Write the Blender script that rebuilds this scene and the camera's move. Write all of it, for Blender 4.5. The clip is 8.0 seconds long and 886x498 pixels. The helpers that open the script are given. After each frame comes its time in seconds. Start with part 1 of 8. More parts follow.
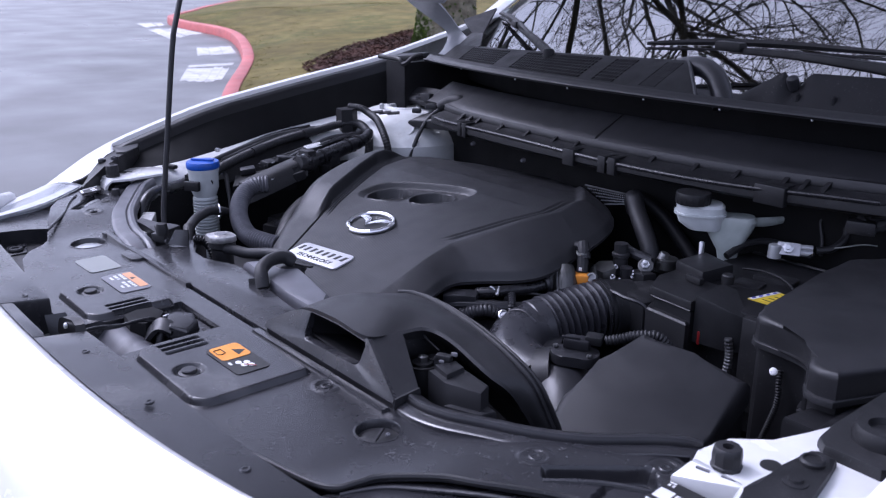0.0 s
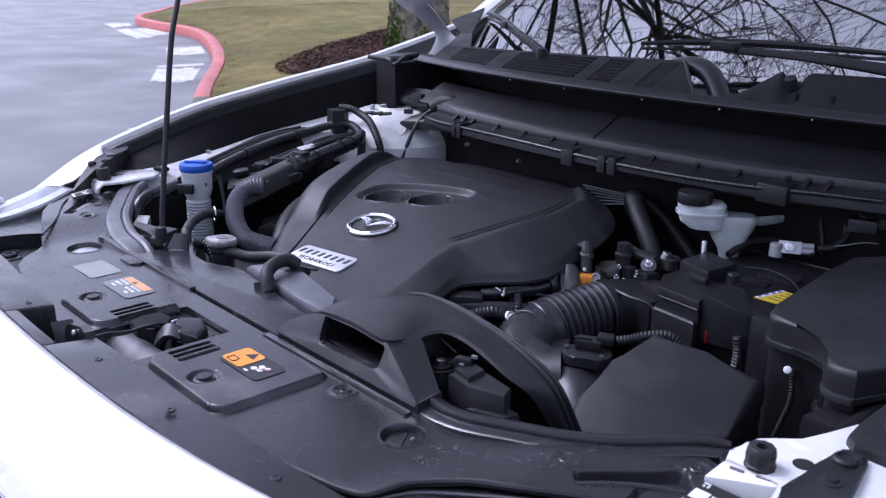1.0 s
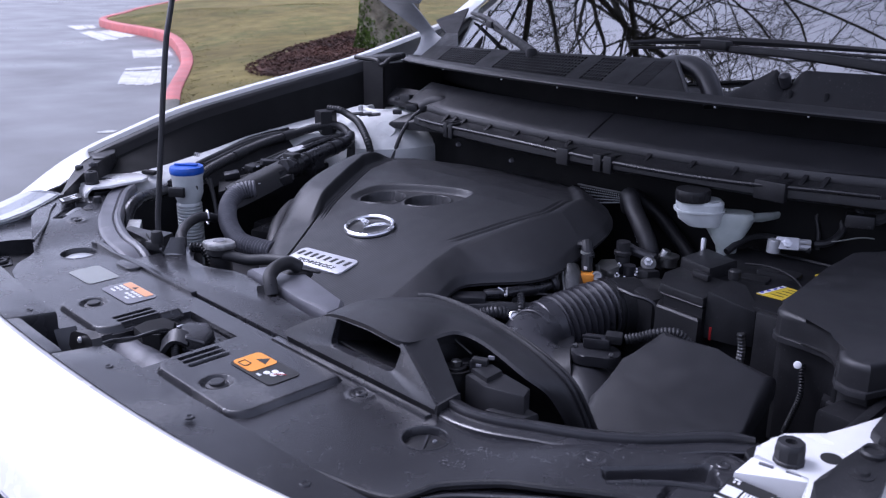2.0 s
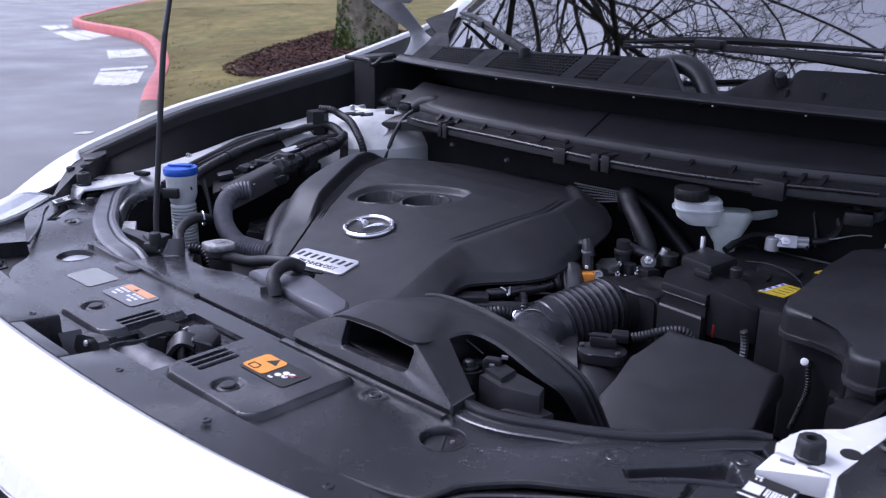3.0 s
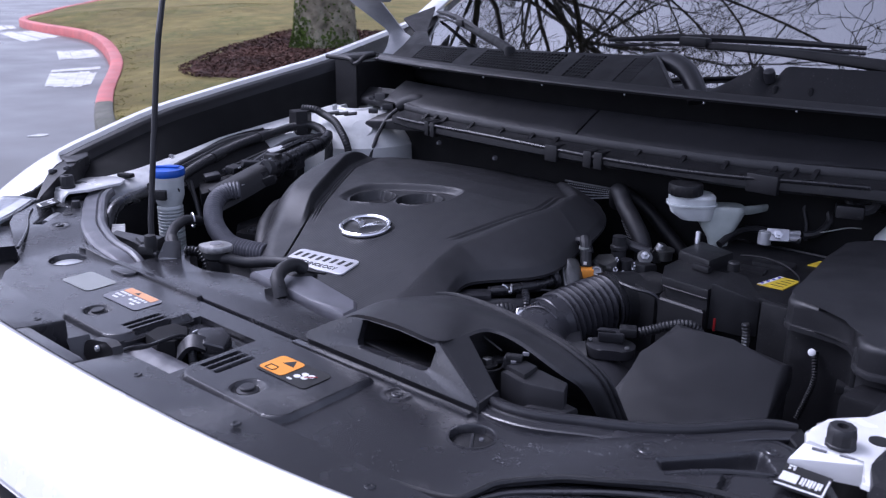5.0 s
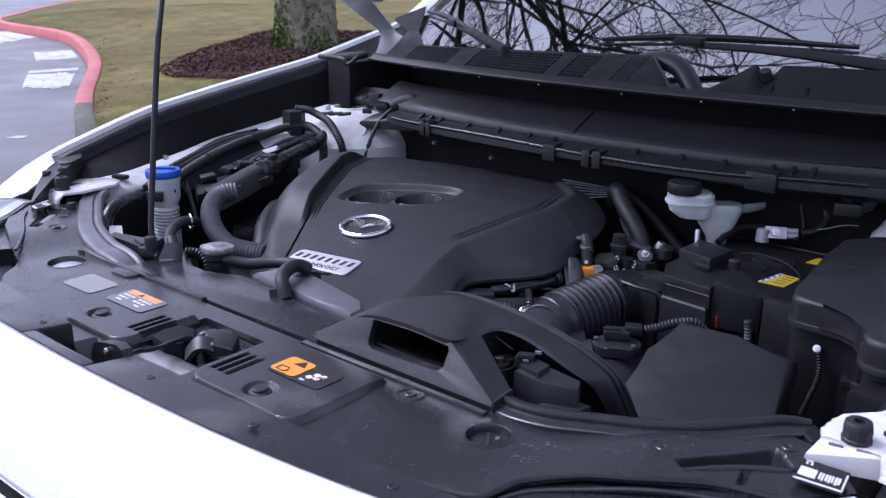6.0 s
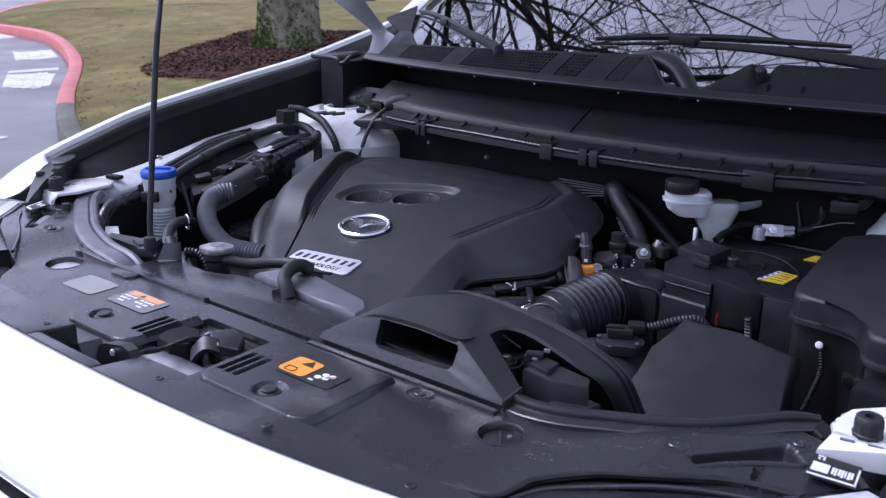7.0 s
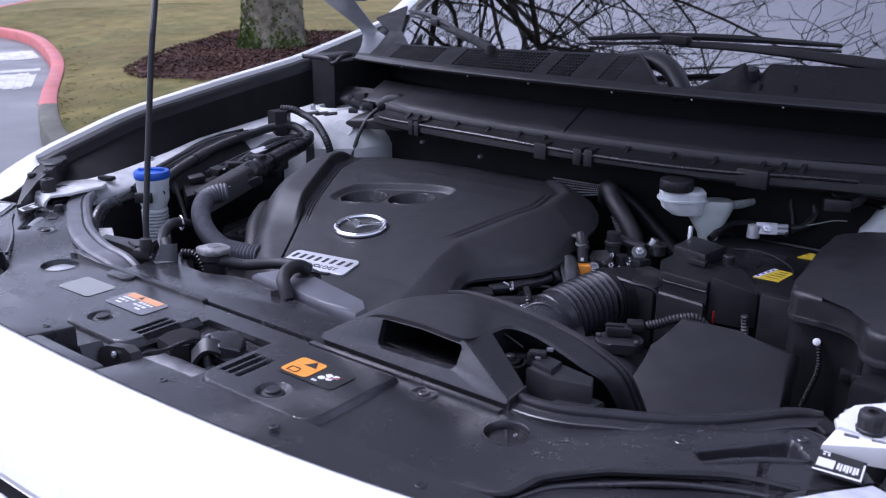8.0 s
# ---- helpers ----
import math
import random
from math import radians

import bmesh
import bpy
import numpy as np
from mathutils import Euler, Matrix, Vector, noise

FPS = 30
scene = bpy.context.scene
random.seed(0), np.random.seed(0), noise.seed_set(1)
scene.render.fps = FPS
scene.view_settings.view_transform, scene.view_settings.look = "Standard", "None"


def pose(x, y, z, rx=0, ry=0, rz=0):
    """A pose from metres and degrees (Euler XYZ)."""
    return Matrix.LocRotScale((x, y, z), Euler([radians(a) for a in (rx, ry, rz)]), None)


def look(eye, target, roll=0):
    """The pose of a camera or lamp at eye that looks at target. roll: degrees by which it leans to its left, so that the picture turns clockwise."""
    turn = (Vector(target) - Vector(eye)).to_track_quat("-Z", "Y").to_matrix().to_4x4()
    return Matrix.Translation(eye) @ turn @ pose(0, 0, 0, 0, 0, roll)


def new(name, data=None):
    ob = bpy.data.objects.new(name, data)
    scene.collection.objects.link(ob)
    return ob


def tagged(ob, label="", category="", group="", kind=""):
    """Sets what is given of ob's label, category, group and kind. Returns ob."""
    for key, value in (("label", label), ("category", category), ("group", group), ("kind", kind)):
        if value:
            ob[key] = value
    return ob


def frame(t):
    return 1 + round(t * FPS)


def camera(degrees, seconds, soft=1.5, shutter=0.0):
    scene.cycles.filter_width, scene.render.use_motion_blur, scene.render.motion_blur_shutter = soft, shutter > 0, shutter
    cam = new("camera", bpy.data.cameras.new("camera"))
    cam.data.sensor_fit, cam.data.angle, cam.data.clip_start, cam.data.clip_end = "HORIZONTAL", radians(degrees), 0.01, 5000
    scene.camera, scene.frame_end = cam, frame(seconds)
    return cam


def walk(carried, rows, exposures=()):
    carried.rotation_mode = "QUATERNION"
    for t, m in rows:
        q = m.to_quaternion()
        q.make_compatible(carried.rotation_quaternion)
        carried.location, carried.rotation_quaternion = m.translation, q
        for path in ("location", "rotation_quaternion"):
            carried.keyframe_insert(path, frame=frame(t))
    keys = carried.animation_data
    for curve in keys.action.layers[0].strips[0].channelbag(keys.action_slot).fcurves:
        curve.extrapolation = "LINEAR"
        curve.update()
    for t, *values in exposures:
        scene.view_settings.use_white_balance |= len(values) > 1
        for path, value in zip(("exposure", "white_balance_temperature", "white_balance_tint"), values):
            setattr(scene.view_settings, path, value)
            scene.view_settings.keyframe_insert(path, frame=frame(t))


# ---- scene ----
cam = camera(52.6, 8.0, 1.2)
PATH = [
    (0, (1.026, -0.602, 1.37), (-0.429, 0.625, 0.755), 0.4),
    (0.5, (1.007, -0.618, 1.37), (-0.426, 0.635, 0.755), 0.4),
    (1, (0.987, -0.636, 1.37), (-0.425, 0.641, 0.755), 0.5),
    (1.5, (0.967, -0.653, 1.369), (-0.42, 0.651, 0.755), 0.4),
    (3, (0.921, -0.692, 1.366), (-0.407, 0.672, 0.754), 0.5),
    (3.5, (0.908, -0.704, 1.366), (-0.402, 0.677, 0.753), 0.5),
    (4, (0.896, -0.714, 1.365), (-0.399, 0.682, 0.753), 0.6),
    (4.5, (0.884, -0.725, 1.364), (-0.391, 0.689, 0.752), 0.6),
    (6, (0.846, -0.759, 1.362), (-0.376, 0.702, 0.751), 0.6),
    (6.5, (0.835, -0.768, 1.362), (-0.371, 0.706, 0.751), 0.7),
    (7, (0.825, -0.777, 1.361), (-0.366, 0.709, 0.75), 0.7),
    (7.5, (0.818, -0.784, 1.361), (-0.359, 0.714, 0.75), 0.6),
    (8, (0.81, -0.79, 1.361), (-0.353, 0.718, 0.75), 0.7),
]
walk(cam, [(t, look(eye, target, roll)) for t, eye, target, roll in PATH], [(0.0, 0.80, 5350, 27), (8.0, 0.80, 5350, 27)])
cam.data.dof.use_dof, cam.data.dof.focus_distance, cam.data.dof.aperture_fstop = True, 1.35, 14.0

# ---- daylight: a bright overcast sky, with a wide and weak sun ----
SUN_UP, SUN_ROUND = radians(52), radians(250)
world = bpy.data.worlds.new("overcast")
scene.world = world
world.use_nodes = True
wn = world.node_tree
sky = wn.nodes.new("ShaderNodeTexSky")
sky.sky_type, sky.sun_disc, sky.sun_elevation, sky.sun_rotation = "NISHITA", False, SUN_UP, SUN_ROUND
sky.dust_density, sky.air_density, sky.ozone_density = 4.0, 1.0, 1.0
grey = wn.nodes.new("ShaderNodeHueSaturation")
grey.inputs["Saturation"].default_value = 0.25
wn.links.new(sky.outputs[0], grey.inputs["Color"])
wn.links.new(grey.outputs[0], wn.nodes["Background"].inputs["Color"])
wn.nodes["Background"].inputs["Strength"].default_value = 0.15
sun = new("sun", bpy.data.lights.new("sun", "SUN"))
sun.data.energy, sun.data.angle, sun.data.color = 1.0, radians(25), (1.0, 0.97, 0.93)
sun.matrix_world = look((0, 0, 30), Vector((0, 0, 30)) - Vector((math.sin(SUN_ROUND) * math.cos(SUN_UP), math.cos(SUN_ROUND) * math.cos(SUN_UP), math.sin(SUN_UP))))

# ---- materials ----
def material(name, color, rough=0.5, metal=0.0, vary=0.15, grain=60.0, bump=0.0, bump_scale=400.0, dust=0.0, dust_color=(0.35, 0.34, 0.33),
             rough_vary=0.08, per_piece=0.0, coat=0.0, spec=0.5, dust_scale=9.0, dust_edge=0.56, specks=0.0):
    """A surface with tone variation at two scales, fine relief, and optional patches of dust or wear."""
    m = bpy.data.materials.new(name)
    m.use_nodes = True
    n, k = m.node_tree.nodes, m.node_tree.links
    b = n["Principled BSDF"]
    b.inputs["Metallic"].default_value = metal
    b.inputs["Coat Weight"].default_value = coat
    b.inputs["Specular IOR Level"].default_value = spec
    co = n.new("ShaderNodeTexCoord").outputs["Object"]

    def tex(scale, detail=4.0):
        t = n.new("ShaderNodeTexNoise")
        t.inputs["Scale"].default_value, t.inputs["Detail"].default_value = scale, detail
        k.new(co, t.inputs["Vector"])
        return t.outputs["Fac"]

    def ramp(fac, lo, hi, a, c):
        r = n.new("ShaderNodeMapRange")
        r.inputs[1].default_value, r.inputs[2].default_value, r.inputs[3].default_value, r.inputs[4].default_value = lo, hi, a, c
        k.new(fac, r.inputs[0])
        return r.outputs[0]

    def mult(a, c):
        x = n.new("ShaderNodeMath")
        x.operation = "MULTIPLY"
        k.new(a, x.inputs[0])
        k.new(c, x.inputs[1])
        return x.outputs[0]

    tone = mult(ramp(tex(grain), 0.3, 0.7, 1 - vary, 1 + vary), ramp(tex(grain / 9), 0.3, 0.7, 1 - vary, 1 + vary))
    if per_piece:
        tone = mult(tone, ramp(n.new("ShaderNodeObjectInfo").outputs["Random"], 0, 1, 1 - per_piece, 1 + per_piece))
    mix = n.new("ShaderNodeMix")
    mix.data_type, mix.blend_type = "RGBA", "MULTIPLY"
    mix.inputs["Factor"].default_value = 1.0
    mix.inputs["A"].default_value = (*color, 1)
    k.new(tone, mix.inputs["B"])
    out = mix.outputs["Result"]
    r_out = ramp(tex(grain / 2), 0.3, 0.7, max(0.02, rough - rough_vary), min(1, rough + rough_vary))
    if dust:
        speck = mult(ramp(tex(dust_scale, 6), dust_edge, dust_edge + 0.12, 0, 1), ramp(tex(dust_scale * 9, 3), 0.35, 0.7, 0.1, dust))
        d = n.new("ShaderNodeMix")
        d.data_type = "RGBA"
        k.new(speck, d.inputs["Factor"])
        k.new(out, d.inputs["A"])
        d.inputs["B"].default_value = (*dust_color, 1)
        out = d.outputs["Result"]
    if specks:
        d = n.new("ShaderNodeMix")
        d.data_type = "RGBA"
        k.new(mult(ramp(tex(420, 1.0), 0.69, 0.73, 0, specks), ramp(tex(18), 0.42, 0.6, 0.1, 1)), d.inputs["Factor"])
        k.new(out, d.inputs["A"])
        d.inputs["B"].default_value = (0.30, 0.30, 0.30, 1)
        out = d.outputs["Result"]
    k.new(out, b.inputs["Base Color"])
    k.new(r_out, b.inputs["Roughness"])
    if bump:
        h = n.new("ShaderNodeBump")
        h.inputs["Strength"].default_value, h.inputs["Distance"].default_value = bump, 0.001
        k.new(tex(bump_scale, 2), h.inputs["Height"])
        k.new(h.outputs[0], b.inputs["Normal"])
    return m


M_PLASTIC = material("black_plastic", (0.011, 0.011, 0.0125), 0.46, bump=0.25, bump_scale=900, dust=0.12, dust_edge=0.62, specks=0.15)
M_SATIN = material("satin_black_plastic", (0.020, 0.020, 0.023), 0.38, bump=0.15, bump_scale=700)
M_PANEL = material("dusty_black_plastic", (0.021, 0.021, 0.024), 0.25, bump=0.12, bump_scale=800, spec=0.70, vary=0.08, rough_vary=0.04, specks=0.10, dust=0.14, dust_scale=7, dust_edge=0.60)
M_COVER = material("matt_black_moulding", (0.0175, 0.0175, 0.0195), 0.44, bump=0.2, bump_scale=1200, specks=0.06)
M_WEAVE = material("woven_grain_moulding", (0.0165, 0.0165, 0.0185), 0.44)
wv = M_WEAVE.node_tree
w_at, w_x, w_b = [wv.nodes.new("ShaderNode" + q) for q in ("TexCoord", "TexWave", "Bump")]
w_x.inputs["Scale"].default_value = 70.0
wv.links.new(w_at.outputs["Object"], w_x.inputs["Vector"])
w_b.inputs["Strength"].default_value, w_b.inputs["Distance"].default_value = 0.3, 0.0006
wv.links.new(w_x.outputs["Fac"], w_b.inputs["Height"])
wv.links.new(w_b.outputs[0], wv.nodes["Principled BSDF"].inputs["Normal"])
# Dull black: latch parts, and cowl walls where it stands in for shade.
M_VOID = material("dull_black_and_gap_shade", (0.013, 0.013, 0.014), 0.8, spec=0.2)
# Bulkhead black; on the fender rail's side it stands in for shade.
M_BULK = material("bulkhead_black_and_rail_shade", (0.0055, 0.0055, 0.006), 0.7, spec=0.2)
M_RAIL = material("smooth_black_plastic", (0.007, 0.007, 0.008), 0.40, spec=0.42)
M_SHELF = material("grey_black_plastic", (0.016, 0.016, 0.018), 0.42, bump=0.1, bump_scale=700)
M_COWL = material("weathered_cowl_plastic", (0.0075, 0.0072, 0.0082), 0.50, spec=0.32, bump=0.15, bump_scale=800, specks=0.2)
# Low-gloss deep black; on some upright sides it also stands in for shade.
M_DARK = material("deep_black_plastic_and_shade", (0.008, 0.008, 0.0095), 0.55, spec=0.3, specks=0.15)
M_RUBBER = material("black_rubber", (0.016, 0.016, 0.018), 0.55, bump=0.2, bump_scale=500)
M_GLOSSRUB = material("glossy_rubber_hose", (0.012, 0.012, 0.014), 0.28, specks=0.2, bump=0.5, bump_scale=180)
M_BELLOWS = material("satin_rubber_bellows", (0.034, 0.034, 0.039), 0.30, bump=0.1, bump_scale=500)
M_SEAL = material("grey_rubber_seal", (0.095, 0.095, 0.106), 0.38, dust=0.25, dust_scale=14)
M_CLOTH = material("black_harness_tape", (0.018, 0.018, 0.02), 0.5, bump=0.6, bump_scale=260)
M_WHITE = material("white_paint", (0.74, 0.74, 0.73), 0.22, vary=0.02, coat=0.6)
M_PRIMER = material("white_primer_paint", (0.62, 0.63, 0.62), 0.42, vary=0.05, dust=0.35, dust_color=(0.3, 0.29, 0.27), dust_scale=16)
M_HINGE = material("grey_primed_steel", (0.24, 0.245, 0.255), 0.42, vary=0.08)
M_FLANGE = material("dusty_white_primer", (0.58, 0.585, 0.58), 0.45, vary=0.12, dust=0.5, dust_color=(0.18, 0.175, 0.165), dust_scale=12)
M_PLATE = material("brushed_silver_plate", (0.60, 0.60, 0.62), 0.4, metal=0.35, vary=0.04)
M_GALV = material("grey_painted_steel", (0.42, 0.43, 0.44), 0.38, metal=0.3, vary=0.1)
M_WORN = material("worn_plated_steel", (0.34, 0.335, 0.33), 0.40, metal=0.7, vary=0.25, grain=140, bump=0.3, bump_scale=300, dust=0.6, dust_scale=40, dust_color=(0.16, 0.155, 0.15))
M_CONDUIT = material("grey_black_conduit", (0.105, 0.105, 0.118), 0.36, bump=0.1, bump_scale=500)
M_LAMPBACK = material("silvered_plastic", (0.46, 0.47, 0.50), 0.5)
M_STEEL = material("bright_steel", (0.62, 0.62, 0.63), 0.3, metal=1.0)
M_ALU = material("cast_aluminium", (0.30, 0.30, 0.30), 0.42, metal=1.0, vary=0.2, bump=0.5, bump_scale=300)
M_CAST = material("dark_cast_alloy", (0.12, 0.12, 0.118), 0.45, metal=0.9, vary=0.25, bump=0.5, bump_scale=300)
M_CHROME = material("chrome", (0.82, 0.82, 0.84), 0.1, metal=1.0, vary=0.02)
M_TANK = material("translucent_plastic", (0.58, 0.61, 0.61), 0.4, vary=0.08)
M_FLUID = material("fluid_filled_plastic", (0.40, 0.44, 0.42), 0.35, vary=0.12, grain=40)
M_BLUE = material("blue_cap_plastic", (0.02, 0.10, 0.50), 0.4)
M_ORANGE = material("orange_print", (0.78, 0.29, 0.03), 0.5, vary=0.04)
M_PEACH = material("faded_orange_print", (0.70, 0.34, 0.16), 0.45, vary=0.08)
M_YELLOW = material("yellow_print", (0.62, 0.46, 0.03), 0.45, vary=0.05)
M_PAPER = material("white_print", (0.72, 0.72, 0.72), 0.45, vary=0.03)
M_INK = material("black_print", (0.015, 0.015, 0.015), 0.5)
M_FILM = material("pale_film_label", (0.25, 0.26, 0.245), 0.42, vary=0.05)
M_GREYLAB = material("grey_film_label", (0.17, 0.17, 0.185), 0.42, vary=0.05)
M_REDINK = material("red_plastic", (0.30, 0.015, 0.015), 0.4)
M_VIOLET = material("violet_print", (0.10, 0.10, 0.45), 0.5)
M_ASPHALT = material("wet_asphalt", (0.062, 0.060, 0.057), 0.36, vary=0.2, grain=2.0, bump=0.25, bump_scale=120, rough_vary=0.10)
M_CONCRETE = material("kerb_concrete", (0.115, 0.112, 0.090), 0.85, vary=0.25, grain=9, bump=0.8, bump_scale=60, dust=0.7, dust_color=(0.055, 0.062, 0.028), dust_scale=3.5, dust_edge=0.46)
M_REDKERB = material("red_kerb_paint", (0.44, 0.105, 0.095), 0.6, vary=0.15, grain=8, bump=0.5, bump_scale=50)
M_ROADPAINT = material("worn_road_paint", (0.52, 0.52, 0.50), 0.6, vary=0.15, grain=6, dust=0.8, dust_color=(0.10, 0.10, 0.105), dust_scale=5, dust_edge=0.54)
M_MULCH = material("bark_mulch", (0.066, 0.034, 0.025), 0.95, spec=0.2, vary=0.5, grain=14, bump=1.0, bump_scale=30)
M_BARK = material("tree_bark", (0.24, 0.215, 0.155), 0.95, spec=0.2, dust=0.7, dust_color=(0.34, 0.35, 0.26), dust_scale=5, dust_edge=0.5, vary=0.45, grain=12, bump=1.0, bump_scale=25)
M_TWIG = material("dark_branch_bark", (0.045, 0.042, 0.030), 0.9, vary=0.3, grain=8)
M_MOSS = material("green_moss", (0.07, 0.11, 0.015), 0.95, vary=0.4, grain=30)
M_SOIL = material("lawn_soil", (0.150, 0.124, 0.046), 0.95, spec=0.1, vary=0.28, grain=3.2, bump=0.4, bump_scale=40, dust=0.75, dust_color=(0.075, 0.088, 0.030), dust_scale=0.75, dust_edge=0.46)
M_GRASS = material("winter_grass", (0.158, 0.138, 0.048), 0.9, spec=0.1, vary=0.3, grain=1.5, dust=0.8, dust_color=(0.085, 0.105, 0.034), dust_scale=0.75, dust_edge=0.46)
M_CABIN = material("dark_cabin_trim", (0.02, 0.02, 0.022), 0.7)


def glass_material(name, tint, ior):
    m = bpy.data.materials.new(name)
    m.use_nodes = True
    n, k = m.node_tree.nodes, m.node_tree.links
    n.remove(n["Principled BSDF"])
    clear, gloss, mix, fres = (n.new("ShaderNodeBsdfTransparent"), n.new("ShaderNodeBsdfGlossy"), n.new("ShaderNodeMixShader"), n.new("ShaderNodeFresnel"))
    clear.inputs["Color"].default_value = (*tint, 1)
    gloss.inputs["Roughness"].default_value = 0.015
    fres.inputs["IOR"].default_value = ior
    k.new(fres.outputs[0], mix.inputs[0])
    k.new(clear.outputs[0], mix.inputs[1])
    k.new(gloss.outputs[0], mix.inputs[2])
    k.new(mix.outputs[0], n["Material Output"].inputs["Surface"])
    return m


M_GLASS = glass_material("windscreen_glass", (0.55, 0.62, 0.58), 4.7)
M_LENS = glass_material("headlamp_lens", (0.8, 0.82, 0.84), 1.6)

# ---- building tools ----
def lerp_at(x, xs, ys):
    return float(np.interp(x, xs, ys))


def smooth(points, n=8, closed=False):
    """Points on a smooth curve through the given ones."""
    p = [Vector(q) for q in points]
    out, m = [], len(p)
    for i in range(m if closed else m - 1):
        a, b, c, d = ((p[(i + j) % m] if closed else p[min(max(i + j, 0), m - 1)]) for j in (-1, 0, 1, 2))
        for s in range(n):
            t = s / n
            out.append(0.5 * ((2 * b) + (c - a) * t + (2 * a - 5 * b + 4 * c - d) * t * t + (3 * b - a - 3 * c + d) * t ** 3))
    if not closed:
        out.append(p[-1])
    return out


def tube(points, radius, sides=10, n=8, wave=None, bm=None, flat=1.0):
    """A hose along a smooth curve. radius: a number, or a list by point; wave: (pitch, depth) of corrugations."""
    bm = bm or bmesh.new()
    pts = smooth(points, n)
    if wave:
        dist, line = 0.0, [pts[0]]
        total = sum((b - a).length for a, b in zip(pts, pts[1:]))
        steps = max(8, int(total / wave[0] * 6))
        cum = np.cumsum([0] + [(b - a).length for a, b in zip(pts, pts[1:])])
        line = [Vector([float(np.interp(total * i / steps, cum, [q[j] for q in pts])) for j in range(3)]) for i in range(steps + 1)]
        pts = line
    rings, up = [], None
    for i, p in enumerate(pts):
        d = (pts[min(i + 1, len(pts) - 1)] - pts[max(i - 1, 0)]).normalized()
        if up is None:
            up = d.cross(Vector((0.3, 0.2, 1))).normalized()
        up = (up - d * up.dot(d)).normalized()
        side = d.cross(up)
        r = radius if not isinstance(radius, (list, tuple)) else lerp_at(i / (len(pts) - 1), np.linspace(0, 1, len(radius)), radius)
        if wave:
            r += wave[1] * (0, 0.25, 0.8, 1, 0.8, 0.25)[i % 6]
        rings.append([bm.verts.new(p + (up * math.cos(a) * flat + side * math.sin(a)) * r) for a in (2 * math.pi * j / sides for j in range(sides))])
    for a, b in zip(rings, rings[1:]):
        for j in range(sides):
            bm.faces.new((a[j], a[(j + 1) % sides], b[(j + 1) % sides], b[j]))
    bm.faces.new(list(reversed(rings[0])))
    bm.faces.new(rings[-1])
    return bm


def box(center, size, bevel=0.003, turn=0.0, tilt=(0, 0), taper=1.0, bm=None, seg=2):
    """A block with rounded edges. turn: degrees about z; tilt: degrees about x and y; taper: size of the top against the foot."""
    bm = bm or bmesh.new()
    made = bmesh.ops.create_cube(bm, size=1.0)["verts"]
    for v in made:
        s = taper if v.co.z > 0 else 1.0
        v.co = Vector((v.co.x * size[0] * s, v.co.y * size[1] * s, v.co.z * size[2]))
    edges = {e for v in made for e in v.link_edges}
    if bevel:
        res = bmesh.ops.bevel(bm, geom=list(edges), offset=min(bevel, min(size) * 0.45), segments=seg, affect="EDGES", profile=0.6)
        made = list({v for v in made if v.is_valid} | set(res["verts"]))
    bmesh.ops.transform(bm, matrix=pose(*center, tilt[0], tilt[1], turn), verts=made)
    return bm


def prism(outline, low, high, bevel=0.004, bm=None, seg=2, inset=0.0):
    """A plate or block over a plan outline. low and high: a height, or a function of x and y."""
    bm = bm or bmesh.new()
    lo = low if callable(low) else (lambda x, y: low)
    hi = high if callable(high) else (lambda x, y: high)
    area = sum(a[0] * b[1] - b[0] * a[1] for a, b in zip(outline, list(outline[1:]) + [outline[0]]))
    pts = list(outline) if area > 0 else list(reversed(outline))
    cx, cy = sum(p[0] for p in pts) / len(pts), sum(p[1] for p in pts) / len(pts)
    top_pts = [(p[0] + (cx - p[0]) * inset, p[1] + (cy - p[1]) * inset) for p in pts]
    foot = [bm.verts.new((p[0], p[1], lo(p[0], p[1]))) for p in pts]
    top = [bm.verts.new((p[0], p[1], hi(p[0], p[1]))) for p in top_pts]
    bm.faces.new(list(reversed(foot)))
    cap = bm.faces.new(top)
    for i in range(len(pts)):
        j = (i + 1) % len(pts)
        bm.faces.new((foot[i], foot[j], top[j], top[i]))
    if bevel:
        bmesh.ops.bevel(bm, geom=list(cap.edges), offset=bevel, segments=seg, affect="EDGES", profile=0.6)
    return bm


def rounded(x0, y0, x1, y1, r, n=5):
    """The plan of a rectangle with round corners."""
    out = []
    for cx, cy, a0 in ((x1 - r, y0 + r, -90), (x1 - r, y1 - r, 0), (x0 + r, y1 - r, 90), (x0 + r, y0 + r, 180)):
        out += [(cx + r * math.cos(radians(a0 + 90 * i / n)), cy + r * math.sin(radians(a0 + 90 * i / n))) for i in range(n + 1)]
    return out


def turned_plan(plan, center, degrees):
    c, s = math.cos(radians(degrees)), math.sin(radians(degrees))
    return [(center[0] + x * c - y * s, center[1] + x * s + y * c) for x, y in plan]


def lathe(profile, center, sides=24, bm=None, m=None):
    """A turned body: profile rows of radius and height, from the foot up."""
    bm = bm or bmesh.new()
    rings = []
    for r, z in profile:
        rings.append([bm.verts.new((r * math.cos(2 * math.pi * j / sides), r * math.sin(2 * math.pi * j / sides), z)) for j in range(sides)])
    for a, b in zip(rings, rings[1:]):
        for j in range(sides):
            bm.faces.new((a[j], a[(j + 1) % sides], b[(j + 1) % sides], b[j]))
    bm.faces.new(list(reversed(rings[0])))
    bm.faces.new(rings[-1])
    mat = Matrix.Translation(center) @ (m or Matrix())
    bmesh.ops.transform(bm, matrix=mat, verts=[v for ring in rings for v in ring])
    return bm


